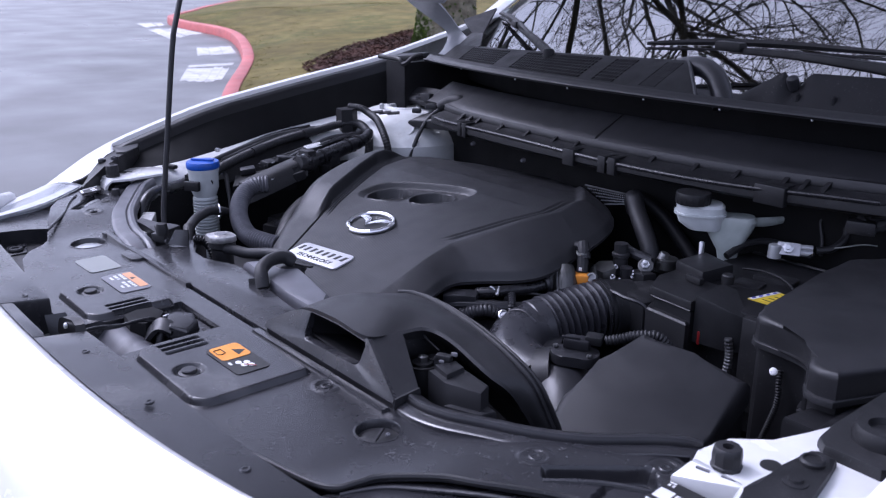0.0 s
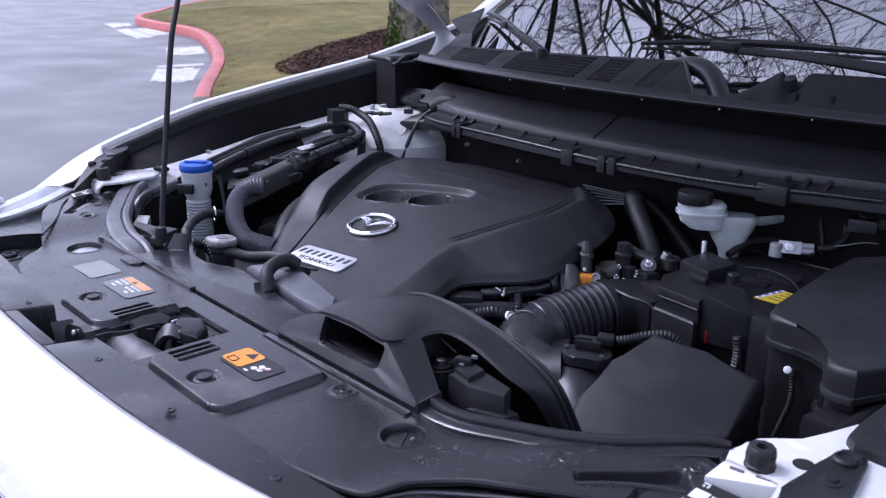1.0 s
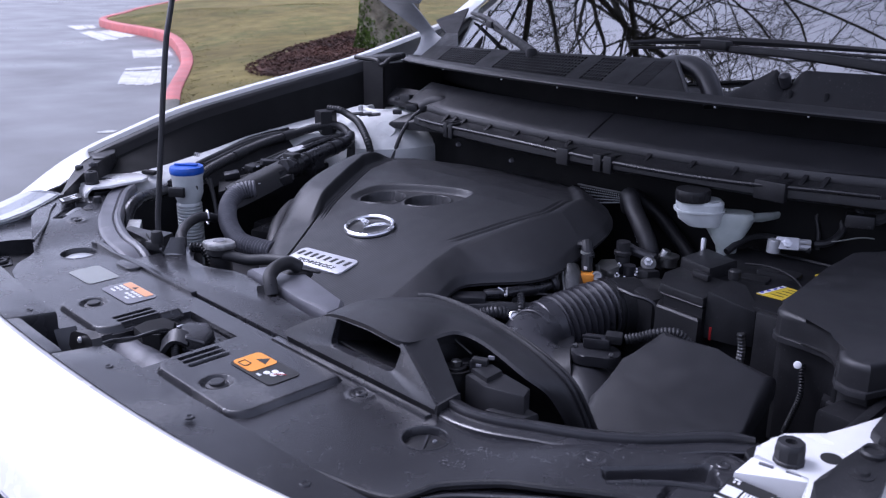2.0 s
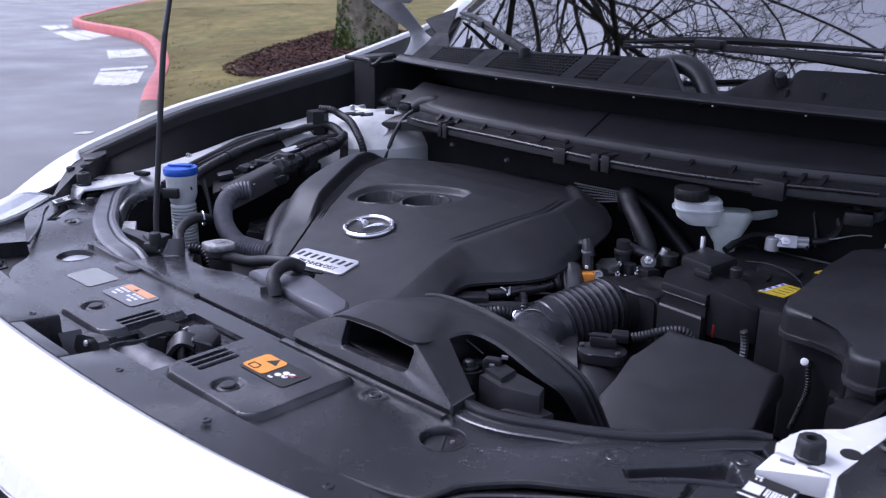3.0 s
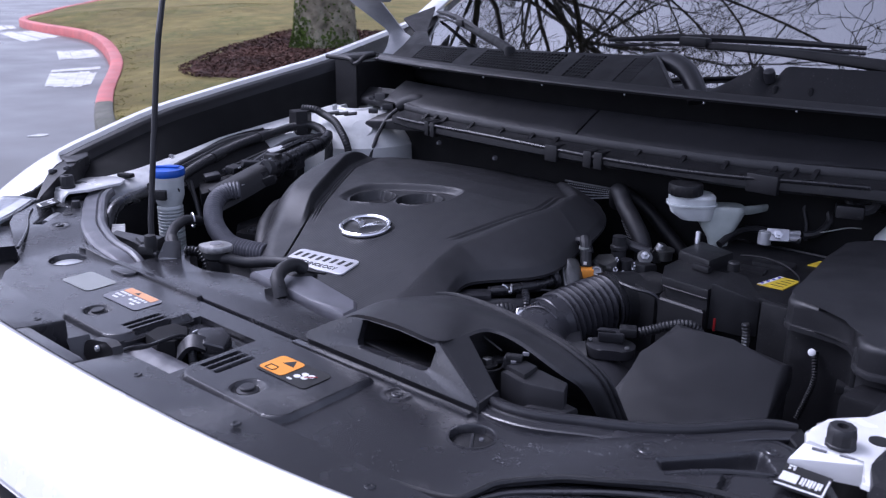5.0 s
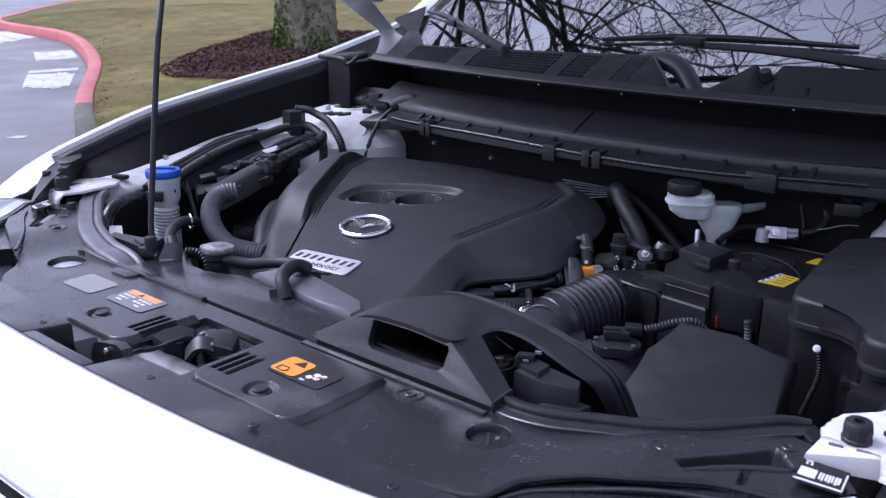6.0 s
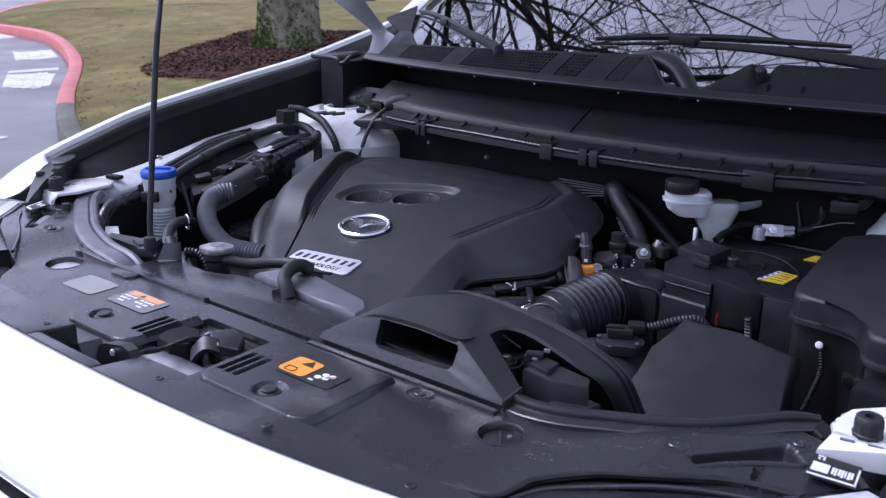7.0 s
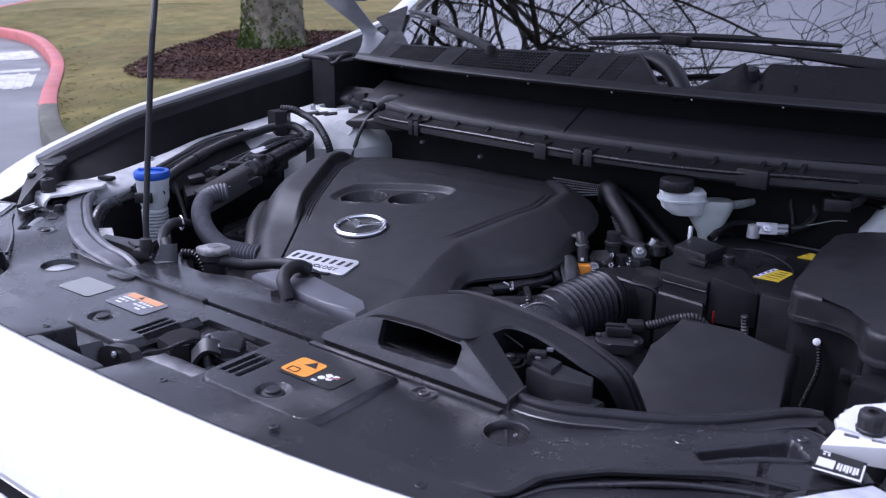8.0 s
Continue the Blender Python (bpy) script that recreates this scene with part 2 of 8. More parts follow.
def sheet(place, nu, nv, thick=0.0, bm=None):
    """A curved panel: place(u, v) for u and v from 0 to 1; thick: how far its back lies behind it, along the normal."""
    bm = bm or bmesh.new()
    grid = [[Vector(place(i / nu, j / nv)) for j in range(nv + 1)] for i in range(nu + 1)]

    def layer(off):
        rows = []
        for i in range(nu + 1):
            row = []
            for j in range(nv + 1):
                a = grid[min(i + 1, nu)][j] - grid[max(i - 1, 0)][j]
                b = grid[i][min(j + 1, nv)] - grid[i][max(j - 1, 0)]
                nrm = a.cross(b)
                nrm = nrm.normalized() if nrm.length > 1e-12 else Vector((0, 0, 1))
                row.append(bm.verts.new(grid[i][j] - nrm * off))
            rows.append(row)
        return rows

    top = layer(0.0)
    for i in range(nu):
        for j in range(nv):
            bm.faces.new((top[i][j], top[i + 1][j], top[i + 1][j + 1], top[i][j + 1]))
    if thick:
        low = layer(thick)
        for i in range(nu):
            for j in range(nv):
                bm.faces.new((low[i][j + 1], low[i + 1][j + 1], low[i + 1][j], low[i][j]))
        for i in range(nu):
            bm.faces.new((top[i][0], low[i][0], low[i + 1][0], top[i + 1][0]))
            bm.faces.new((top[i + 1][nv], low[i + 1][nv], low[i][nv], top[i][nv]))
        for j in range(nv):
            bm.faces.new((top[0][j + 1], low[0][j + 1], low[0][j], top[0][j]))
            bm.faces.new((top[nu][j], low[nu][j], low[nu][j + 1], top[nu][j + 1]))
    return bm


def loft(rows, thick=0.004, n=6, across=6):
    """A skin over several curves, each smoothed, from the first to the last."""
    curves = [smooth(r, n) for r in rows]
    nu, nv = len(curves[0]) - 1, len(curves) - 1

    def place(u, v):
        i = min(int(round(u * nu)), nu)
        col = [c[i] for c in curves]
        if len(col) == 2:
            return col[0].lerp(col[1], v)
        fine = smooth(col, across)
        return fine[min(int(round(v * (len(fine) - 1))), len(fine) - 1)]
    return sheet(place, nu, nv if len(rows) == 2 else nv * across, thick)


def finish(name, bm, mat, smooth_angle=35.0):
    bmesh.ops.recalc_face_normals(bm, faces=bm.faces)
    me = bpy.data.meshes.new(name)
    bm.to_mesh(me)
    bm.free()
    me.materials.append(mat)
    me.shade_smooth()
    me.set_sharp_from_angle(angle=radians(smooth_angle))
    return me


def thing(name, at, label, category, group="", kind=""):
    ob = new(name)
    ob.location = at
    ob.empty_display_size = 0.02
    return tagged(ob, label, category, group, kind)


def base_of(ob):
    p = Vector(ob.location)
    while ob.parent:
        ob = ob.parent
        p += Vector(ob.location)
    return p


def part(name, bm, mat, parent, label="", angle=35.0):
    """Links a bmesh in world metres as one mesh under a thing or a part."""
    bmesh.ops.translate(bm, verts=bm.verts, vec=-base_of(parent))
    ob = new(name, finish(name, bm, mat, angle))
    ob.parent = parent
    return tagged(ob, label)


def solid(name, bm, mat, label, category, at=(0, 0, 0), group="", kind="", angle=35.0):
    """A thing of one mesh, in world metres, with its origin at `at`."""
    bmesh.ops.translate(bm, verts=bm.verts, vec=-Vector(at))
    ob = new(name, finish(name, bm, mat, angle))
    ob.location = at
    return tagged(ob, label, category, group, kind)


def screw_bm(at, r=0.007, h=0.004, normal=(0, 0, 1)):
    """A low button with a recessed centre."""
    turn = Vector((0, 0, 1)).rotation_difference(Vector(normal)).to_matrix().to_4x4()
    return lathe([(r, 0), (r, h * 0.6), (r * 0.85, h), (r * 0.5, h), (r * 0.42, h * 0.55)], at, 14, m=turn)


def lettering(name, text, size, m, mat, parent, depth=0.0004, shear=0.0):
    """Raised writing in the built-in font, turned into a mesh."""
    cu = bpy.data.curves.new(name, "FONT")
    cu.body, cu.size, cu.extrude, cu.align_x, cu.align_y, cu.shear, cu.offset = text, size, depth, "CENTER", "CENTER", shear, -0.018 * size
    tmp = bpy.data.objects.new(name, cu)
    me = bpy.data.meshes.new_from_object(tmp)
    bpy.data.objects.remove(tmp)
    me.materials.clear()
    me.materials.append(mat)
    ob = new(name, me)
    ob.parent = parent
    ob.matrix_basis = Matrix.Translation(-base_of(parent)) @ m
    return ob

# ---- the ground, the kerb and the lawn ----
solid("ground", sheet(lambda u, v: (-700 + 1400 * u, -700 + 1400 * v, 0), 8, 8), M_ASPHALT, "damp grey asphalt car park", "ground", kind="structure")

KERB = smooth([(-45, 30, 0), (-24.5, 12.5, 0), (-20.3, 9.2, 0), (-18.8, 8.05, 0), (-17.9, 7.62, 0), (-16.6, 7.34, 0), (-13.9, 6.93, 0), (-10.15, 5.25, 0), (-7.05, 3.39, 0), (-5.3, 2.48, 0),
               (-4.4, 2.3, 0), (-3.7, 2.9, 0), (-3.3, 4.5, 0), (-3.2, 9, 0), (-3.2, 30, 0), (-3.2, 60, 0)], 6)


def kerb_frame(i):
    a = (KERB[min(i + 1, len(KERB) - 1)] - KERB[max(i - 1, 0)]).normalized()
    return Vector((-a.y, a.x, 0))


def kerb_bm(first, last):
    bm = bmesh.new()
    prof = [(0.0, -0.05), (0.0, 0.11), (0.012, 0.142), (0.035, 0.152), (0.13, 0.155), (0.155, 0.145), (0.16, -0.05)]
    rings = [[bm.verts.new(KERB[i] + kerb_frame(i) * a + Vector((0, 0, z))) for a, z in prof] for i in range(first, last + 1)]
    for a, b in zip(rings, rings[1:]):
        for j in range(len(prof) - 1):
            bm.faces.new((a[j], a[j + 1], b[j + 1], b[j]))
    bm.faces.new(rings[0])
    bm.faces.new(list(reversed(rings[-1])))
    return bm


solid("kerb", kerb_bm(0, 49), M_REDKERB, "red painted concrete kerb round the lawn", "kerb", kind="structure")
solid("kerb", kerb_bm(49, len(KERB) - 1), M_CONCRETE, "bare grey concrete kerb round the lawn", "kerb", kind="structure")
LAWN_FAR = [Vector((-50 + 65 * i / (len(KERB) - 1), 70, 0)) for i in range(len(KERB))]


def lawn_height(d):
    return 0.13 + 0.30 * (1 - math.exp(-d / 1.9))


def lawn_place(u, v):
    i = min(int(round(u * (len(KERB) - 1))), len(KERB) - 1)
    a = KERB[i] + kerb_frame(i) * 0.15
    p = a.lerp(LAWN_FAR[i], v ** 2.2)
    d = min((Vector((p.x, p.y, 0)) - k).length for k in KERB)
    return (p.x, p.y, lawn_height(max(0, d - 0.15)) + 0.03 * noise.noise(Vector((p.x, p.y, 0)) * 0.9) * min(1, d))


solid("lawn", sheet(lawn_place, len(KERB) - 1, 34), M_SOIL, "patchy winter lawn rising behind the kerb", "lawn", kind="structure")


def lawn_z(x, y):
    d = min((Vector((x, y, 0)) - k).length for k in KERB)
    return lawn_height(max(0, d - 0.15)) + 0.03 * noise.noise(Vector((x, y, 0)) * 0.9) * min(1, d)


TREE = (-7.35, 6.50)
# outline of the mulch bed, which reaches from the tree towards the kerb
BED = smooth([(-8.07, 5.08, 0), (-8.32, 5.50, 0), (-8.82, 6.35, 0), (-9.08, 6.82, 0), (-9.48, 7.52, 0), (-9.20, 8.30, 0), (-7.90, 8.45, 0), (-6.30, 7.60, 0), (-5.45, 6.10, 0), (-5.65, 4.75, 0), (-6.70, 4.36, 0), (-7.55, 4.62, 0)], 8, True)
BED_AT = Vector((-7.40, 6.20, 0))


def in_bed(x, y, grow=1.0):
    """Whether a place lies inside the mulch bed."""
    p, odd = BED_AT + (Vector((x, y, 0)) - BED_AT) / grow, False
    for a, b in zip(BED, BED[1:] + BED[:1]):
        if (a.y > p.y) != (b.y > p.y) and p.x < a.x + (p.y - a.y) / (b.y - a.y) * (b.x - a.x):
            odd = not odd
    return odd


rnd = random.Random(4)


def grass_bm(count):
    bm = bmesh.new()
    made = 0
    while made < count:
        i = rnd.randrange(22, 58)
        p = KERB[i].lerp(KERB[i + 1], rnd.random()) + kerb_frame(i) * (0.2 + 7.0 * rnd.random() ** 1.4)
        if in_bed(p.x, p.y, 0.98):
            continue
        z = lawn_z(p.x, p.y)
        made += 1
        for _ in range(2):
            a, h, w = rnd.random() * 6.3, 0.004 + 0.008 * rnd.random(), 0.006 + 0.006 * rnd.random()
            c = Vector((p.x + rnd.uniform(-0.03, 0.03), p.y + rnd.uniform(-0.03, 0.03), z - 0.004))
            s = Vector((math.cos(a), math.sin(a), 0)) * w
            lean = Vector((rnd.uniform(-0.05, 0.05), rnd.uniform(-0.05, 0.05), h))
            bm.faces.new([bm.verts.new(q) for q in (c - s, c + s, c + lean)])
    return bm


solid("grass", grass_bm(14000), M_GRASS, "short dry winter grass on the lawn", "grass", kind="stuff")


def mulch_bm():
    def place(u, v):
        i = int(round(u * len(BED))) % len(BED)
        rag = 1 + 0.03 * noise.noise(BED[i] * 2.1)
        p = BED_AT + (BED[i] - BED_AT) * rag * (1 - v)
        return (p.x, p.y, lawn_z(p.x, p.y) - 0.02 + 0.07 * min(1, v * 5) + 0.02 * noise.noise(Vector((p.x, p.y, 1)) * 5))
    return sheet(place, len(BED), 18)


solid("mulch_bed", mulch_bm(), M_MULCH, "dark brown bark mulch bed round the tree", "mulch", kind="structure")


def chips_bm(count):
    bm = bmesh.new()
    for _ in range(count):
        x, y = rnd.uniform(-9.7, -5.2), rnd.uniform(4.1, 8.7)
        if not in_bed(x, y, 1.01) or math.hypot(x - TREE[0], y - TREE[1]) < 0.45:
            continue
        inside = in_bed(x, y, 0.93)
        c = Vector((x, y, lawn_z(x, y) + (0.052 if inside else 0.018) + 0.02 * rnd.random()))
        q = Euler((rnd.uniform(-0.5, 0.5), rnd.uniform(-0.5, 0.5), rnd.random() * 6.3)).to_matrix()
        l, w = rnd.uniform(0.008, 0.026), rnd.uniform(0.004, 0.009)
        bm.faces.new([bm.verts.new(c + q @ Vector(p)) for p in ((-l, -w, 0), (l, -w, 0), (l, w, 0.006), (-l, w, 0.006))])
    return bm


solid("bark_chips", chips_bm(26000), M_MULCH, "loose bark chips on the mulch bed", "mulch", kind="stuff")

# worn white stencil on the asphalt, beside the kerb: rows of plain bars
def road_marking(near_a, near_b, far_b, far_a, cols, rows):
    """A worn stencil of plain bars inside a four-cornered field on the road."""
    bm = bmesh.new()
    p = [Vector((*q, 0.004)) for q in (near_a, near_b, far_b, far_a)]

    def at(u, v):
        return p[0].lerp(p[1], u).lerp(p[3].lerp(p[2], u), v)
    for r in range(rows):
        for c in range(cols):
            u0, u1 = c / cols, (c + rnd.choice((0.80, 0.97, 1.0))) / cols
            v0, v1 = (r + 0.12 * rnd.random()) / rows, (r + 1 - 0.14 * rnd.random()) / rows
            ring = [(u0, v0), (u0 * 0.5 + u1 * 0.5, v0 + 0.06 * rnd.random()), (u1, v0 + 0.05 * rnd.random()), (u1, v1), (u0 * 0.4 + u1 * 0.6, v1 - 0.08 * rnd.random()), (u0, v1)]
            bm.faces.new([bm.verts.new(at(*q)) for q in ring])
    solid("road_marking", bm, M_ROADPAINT, "worn white stencilled marking on the asphalt", "road marking", group="road markings", kind="structure")


road_marking((-11.39, 5.185), (-11.37, 5.80), (-12.68, 6.376), (-12.89, 5.88), 3, 1)
road_marking((-8.876, 3.756), (-8.58, 4.148), (-10.05, 5.05), (-10.15, 4.45), 5, 1)
road_marking((-10.2, 4.48), (-10.1, 5.08), (-10.40, 5.25), (-10.44, 4.61), 2, 1)
road_marking((-14.34, 6.10), (-15.0, 7.10), (-17.0, 7.36), (-16.9, 6.69), 4, 1)
road_marking((-17.2, 6.85), (-17.6, 7.40), (-18.62, 7.75), (-18.66, 7.19), 3, 1)

spot = [(0.05 * (1 + 0.25 * math.sin(3 * a + 1)) * math.cos(a), 0.075 * (1 + 0.2 * math.sin(2 * a)) * math.sin(a)) for a in (k * 0.3927 for k in range(16))]
solid("paint_spot", prism([(-6.26 + x, 2.46 + y) for x, y in spot], 0.0005, 0.004, 0), M_ROADPAINT, "small white paint spot on the asphalt", "road marking", (-6.26, 2.46, 0.0), kind="structure")

# ---- the bare tree on the lawn ----
tree = thing("tree", (*TREE, lawn_z(*TREE)), "bare winter tree with a mossy grey trunk", "tree")
tz = lawn_z(*TREE)


def trunk_r(a, z):
    return 0.345 + 0.075 * math.exp(-max(z, 0) / 0.16) - 0.018 * z + 0.03 * math.sin(3 * a + 1) * math.exp(-max(z, 0) / 0.5)


def trunk_bm():
    def place(u, v):
        a, z = -2 * math.pi * u, -0.1 + 5.6 * v
        way = Vector((math.cos(a), math.sin(a), 0))
        r = trunk_r(a, z) + 0.02 * noise.noise(Vector((way.x * 2, way.y * 2, z * 1.5))) + 0.008 * noise.noise(Vector((way.x * 7, way.y * 7, z * 3)))
        return (TREE[0] + r * way.x, TREE[1] + r * way.y, tz + z)
    return sheet(place, 64, 110)


part("trunk", trunk_bm(), M_BARK, tree, "grey bark with mossy foot")
moss = bmesh.new()
for i in range(3600):
    a = radians(rnd.gauss(240, 20) if i % 4 else rnd.gauss(330, 60))
    z = abs(rnd.gauss(0, 0.13)) if i % 3 else abs(rnd.gauss(0, 0.45))
    r = trunk_r(a, z) + 0.004
    c = Vector((TREE[0] + r * math.cos(a), TREE[1] + r * math.sin(a), tz + z))
    q = Euler((rnd.random() * 6, rnd.random() * 6, rnd.random() * 6)).to_matrix()
    s = rnd.uniform(0.010, 0.022)
    moss.faces.new([moss.verts.new(c + q @ Vector(p)) for p in ((-s, -s, 0), (s, -s, s * 0.3), (0, s, 0))])
part("moss", moss, M_MOSS, tree, "bright green moss clumps on the trunk")


def branch(bm, a, way, length, r, depth):
    pts, radii, p, d = [a], [r], a, way.normalized()
    steps = 5
    for s in range(steps):
        d = (d + Vector((rnd.gauss(0, 0.17), rnd.gauss(0, 0.17), rnd.gauss(0.0 if depth < 3 else -0.13, 0.15)))).normalized()
        if p.z < 4.2:
            d.z = max(d.z, 0.12)
            d.normalize()
        p = p + d * length / steps
        pts.append(p)
        radii.append(r * (1 - 0.62 * (s + 1) / steps))
        if depth < 5 and s >= (1 if depth > 1 else 0):
            for _ in range(rnd.choice((1, 2, 2)) if depth < 2 else rnd.choice((1, 1, 2))):
                side = Vector((rnd.gauss(0, 1), rnd.gauss(0, 1), rnd.gauss(0.1, 0.6))).normalized()
                branch(bm, p, d * 0.75 + side * 0.85, length * rnd.uniform(0.40, 0.62), max(0.006, radii[-1] * 0.72), depth + 1)
    tube(pts, radii, 5 if depth < 2 else 3, 1, bm=bm)


crown = bmesh.new()
rnd = random.Random(21)
for k in range(10):
    a = 2.4 * k + 0.2
    branch(crown, Vector((TREE[0], TREE[1], tz + 2.5 + 0.32 * k)), Vector((math.cos(a) * 0.9 + 0.42, math.sin(a) * 0.9 - 0.15, 0.62)), 7.0 + 0.7 * (k % 3), (0.12, 0.075, 0.055)[k % 3], 1)
part("crown", crown, M_TWIG, tree, "tangle of bare mossy branches")

# ---- the car's body round the engine bay; x to the car's left, y to its rear ----
car = thing("car", (0, 0, 0), "white car with its bonnet propped open, engine bay in view", "car")

FENDER_Y = (-0.20, -0.08, 0.03, 0.07, 0.26, 0.48, 0.76, 0.97, 1.15, 1.5)
FENDER_Z = (0.885, 0.945, 0.999, 1.012, 1.064, 1.098, 1.137, 1.186, 1.232, 1.30)


def fender_bm(side):
    prof = [(0.002, -0.008), (0.007, 0.0), (0.022, 0.001), (0.045, -0.006), (0.085, -0.026), (0.125, -0.075), (0.15, -0.18), (0.15, -0.36), (0.14, -0.6)]
    ys = [-0.125 + 0.22 * i / 20 for i in range(20)] + [0.095 + 1.40 * i / 40 for i in range(41)]
    turn_in = lambda y: lerp_at(y, (-0.125, -0.075, -0.037, 0.017, 0.036, 0.050), (-0.030, 0.016, 0.052, 0.058, 0.050, 0.0)) if side < 0 else lerp_at(y, (-0.105, 0.0, 0.08, 0.20), (0.02, 0.02, 0.015, 0.0))

    def place(u, v):
        y = ys[int(round(u * 60))]
        k = v * (len(prof) - 1)
        off, dz = (lerp_at(k, range(len(prof)), [p[j] for p in prof]) for j in (0, 1))
        x = lerp_at(y, (-0.2, 0.0, 0.3, 0.8, 1.5), (0.76, 0.80, 0.815, 0.825, 0.80)) + off * lerp_at(y, (-0.2, 0.1, 0.4), (0.75, 0.95, 1.0))
        x -= turn_in(y) * max(0.0, 1 - v * 6)
        z = sum(lerp_at(y + d, FENDER_Y, FENDER_Z) for d in (-0.05, -0.02, 0, 0.02, 0.05)) / 5 + dz
        return (side * x, y, z)
    bm = sheet(place, 60, 32, 0.003 if side < 0 else -0.003)
    arch = [f for f in bm.faces if math.hypot(f.calc_center_median().y - 0.42, f.calc_center_median().z - 0.375) < 0.43]
    bmesh.ops.delete(bm, geom=arch, context="FACES")
    return bm


for s in (-1, 1):
    part("fender", fender_bm(s), M_WHITE, car, "glossy white painted fender")


def nose_y(x):
    return -0.367 + 0.10 * x * x + 0.4 * x ** 4


def bumper_bm():
    prof = [(0.004, 0.955), (0.0, 0.972), (-0.006, 0.976), (-0.03, 0.968), (-0.055, 0.952), (-0.078, 0.928), (-0.092, 0.902), (-0.09, 0.893), (-0.07, 0.888)]

    def place(u, v):
        x = -0.78 + 1.56 * u
        k = v * (len(prof) - 1)
        dy, z = (lerp_at(k, range(len(prof)), [p[j] for p in prof]) for j in (0, 1))
        return (x, nose_y(x) + dy, z - 0.10 * x ** 4)
    return sheet(place, 60, 24, 0.003)


part("front_bumper", bumper_bm(), M_WHITE, car, "white painted nose panel above the grille")
part("grille", sheet(lambda u, v: (-0.7 + 1.4 * u, nose_y(-0.7 + 1.4 * u) - 0.068 - 0.03 * v, 0.893 - 0.4 * v - 0.1 * (-0.7 + 1.4 * u) ** 4), 30, 4, 0.01), M_SATIN, car, "black front grille")
part("grille_bar", tube([(x, nose_y(x) - 0.092, 0.862 - 0.1 * x ** 4) for x in (-0.7, -0.4, -0.1, 0.2, 0.5, 0.7)], 0.010, 8, flat=0.6), M_CHROME, car, "chrome grille bar")
for i in range(4):
    part("grille_slat", tube([(x, nose_y(x) - 0.098, 0.83 - 0.035 * i - 0.1 * x ** 4) for x in (-0.7, -0.4, -0.1, 0.2, 0.5, 0.7)], 0.006, 6), M_SATIN, car)


# black trim strip behind the nose panel, with a notch for the latch lever
def strip_plan(x0, x1, f0, f1, n=14):
    xs = [x0 + (x1 - x0) * i / n for i in range(n + 1)]
    return [(x, nose_y(x) + f0(x)) for x in xs] + [(x, nose_y(x) + f1(x)) for x in reversed(xs)]


trim = thing("bumper_trim", (0, -0.33, 0.93), "black plastic strip along the top of the bumper", "trim")
wide = lambda x: lerp_at(abs(x), (0, 0.3, 0.5, 0.65), (0.062, 0.062, 0.055, 0.04))
top_z = lambda x, y: 0.974 - 0.10 * x ** 4 - 0.12 * (y - nose_y(x)) - 0.06 * max(0, abs(x) - 0.3)
for x0, x1, f1 in ((-0.66, -0.085, wide), (-0.084, 0.045, lambda x: 0.018), (0.046, 0.66, wide)):
    part("strip", prism(strip_plan(x0, x1, lambda x: 0.004, f1), 0.92, top_z, 0.004), M_PANEL, trim)
for x in (-0.42, -0.25, -0.102, 0.112, 0.264, 0.414, 0.55):
    y = nose_y(x) + 0.036
    part("push_clip", screw_bm((x, y, top_z(x, y) - 0.001), 0.0052, 0.0022), M_PANEL, trim)

part("ledge", prism([(0.450, -0.262), (0.458, -0.215), (0.475, -0.180), (0.51, -0.150), (0.60, -0.095), (0.68, -0.075), (0.70, -0.20), (0.52, -0.30)], 0.90, lambda x, y: lerp_at(x, (0.45, 0.56), (0.9325, 0.9440)), 0.002), M_PANEL, trim)
part("ledge_bead", tube([(0.462, -0.240, 0.9335), (0.480, -0.206, 0.9355), (0.520, -0.176, 0.940), (0.56, -0.152, 0.9445), (0.60, -0.130, 0.9445), (0.65, -0.112, 0.9445)], 0.0025, 8), M_PANEL, trim)
part("ledge", prism([(-0.488, -0.178), (-0.500, -0.186), (-0.514, -0.211), (-0.519, -0.252), (-0.600, -0.262), (-0.625, -0.150), (-0.600, -0.128), (-0.552, -0.146)], 0.90, 0.938, 0.003), M_PANEL, trim)
part("pocket_floor", prism([(-0.530, -0.176), (-0.36, -0.225), (-0.34, -0.27), (-0.38, -0.305), (-0.530, -0.285)], 0.89, 0.914, 0.002), M_PLASTIC, trim)
part("clip_plate", prism([(-0.507, -0.248), (-0.507, -0.215), (-0.456, -0.229), (-0.453, -0.262)], 0.905, 0.9165, 0.002), M_PANEL, trim)
part("push_clip", screw_bm((-0.474, -0.242, 0.9162), 0.012, 0.005), M_SATIN, trim)
part("push_clip", screw_bm((-0.488, -0.229, 0.9162), 0.006, 0.003), M_SATIN, trim)

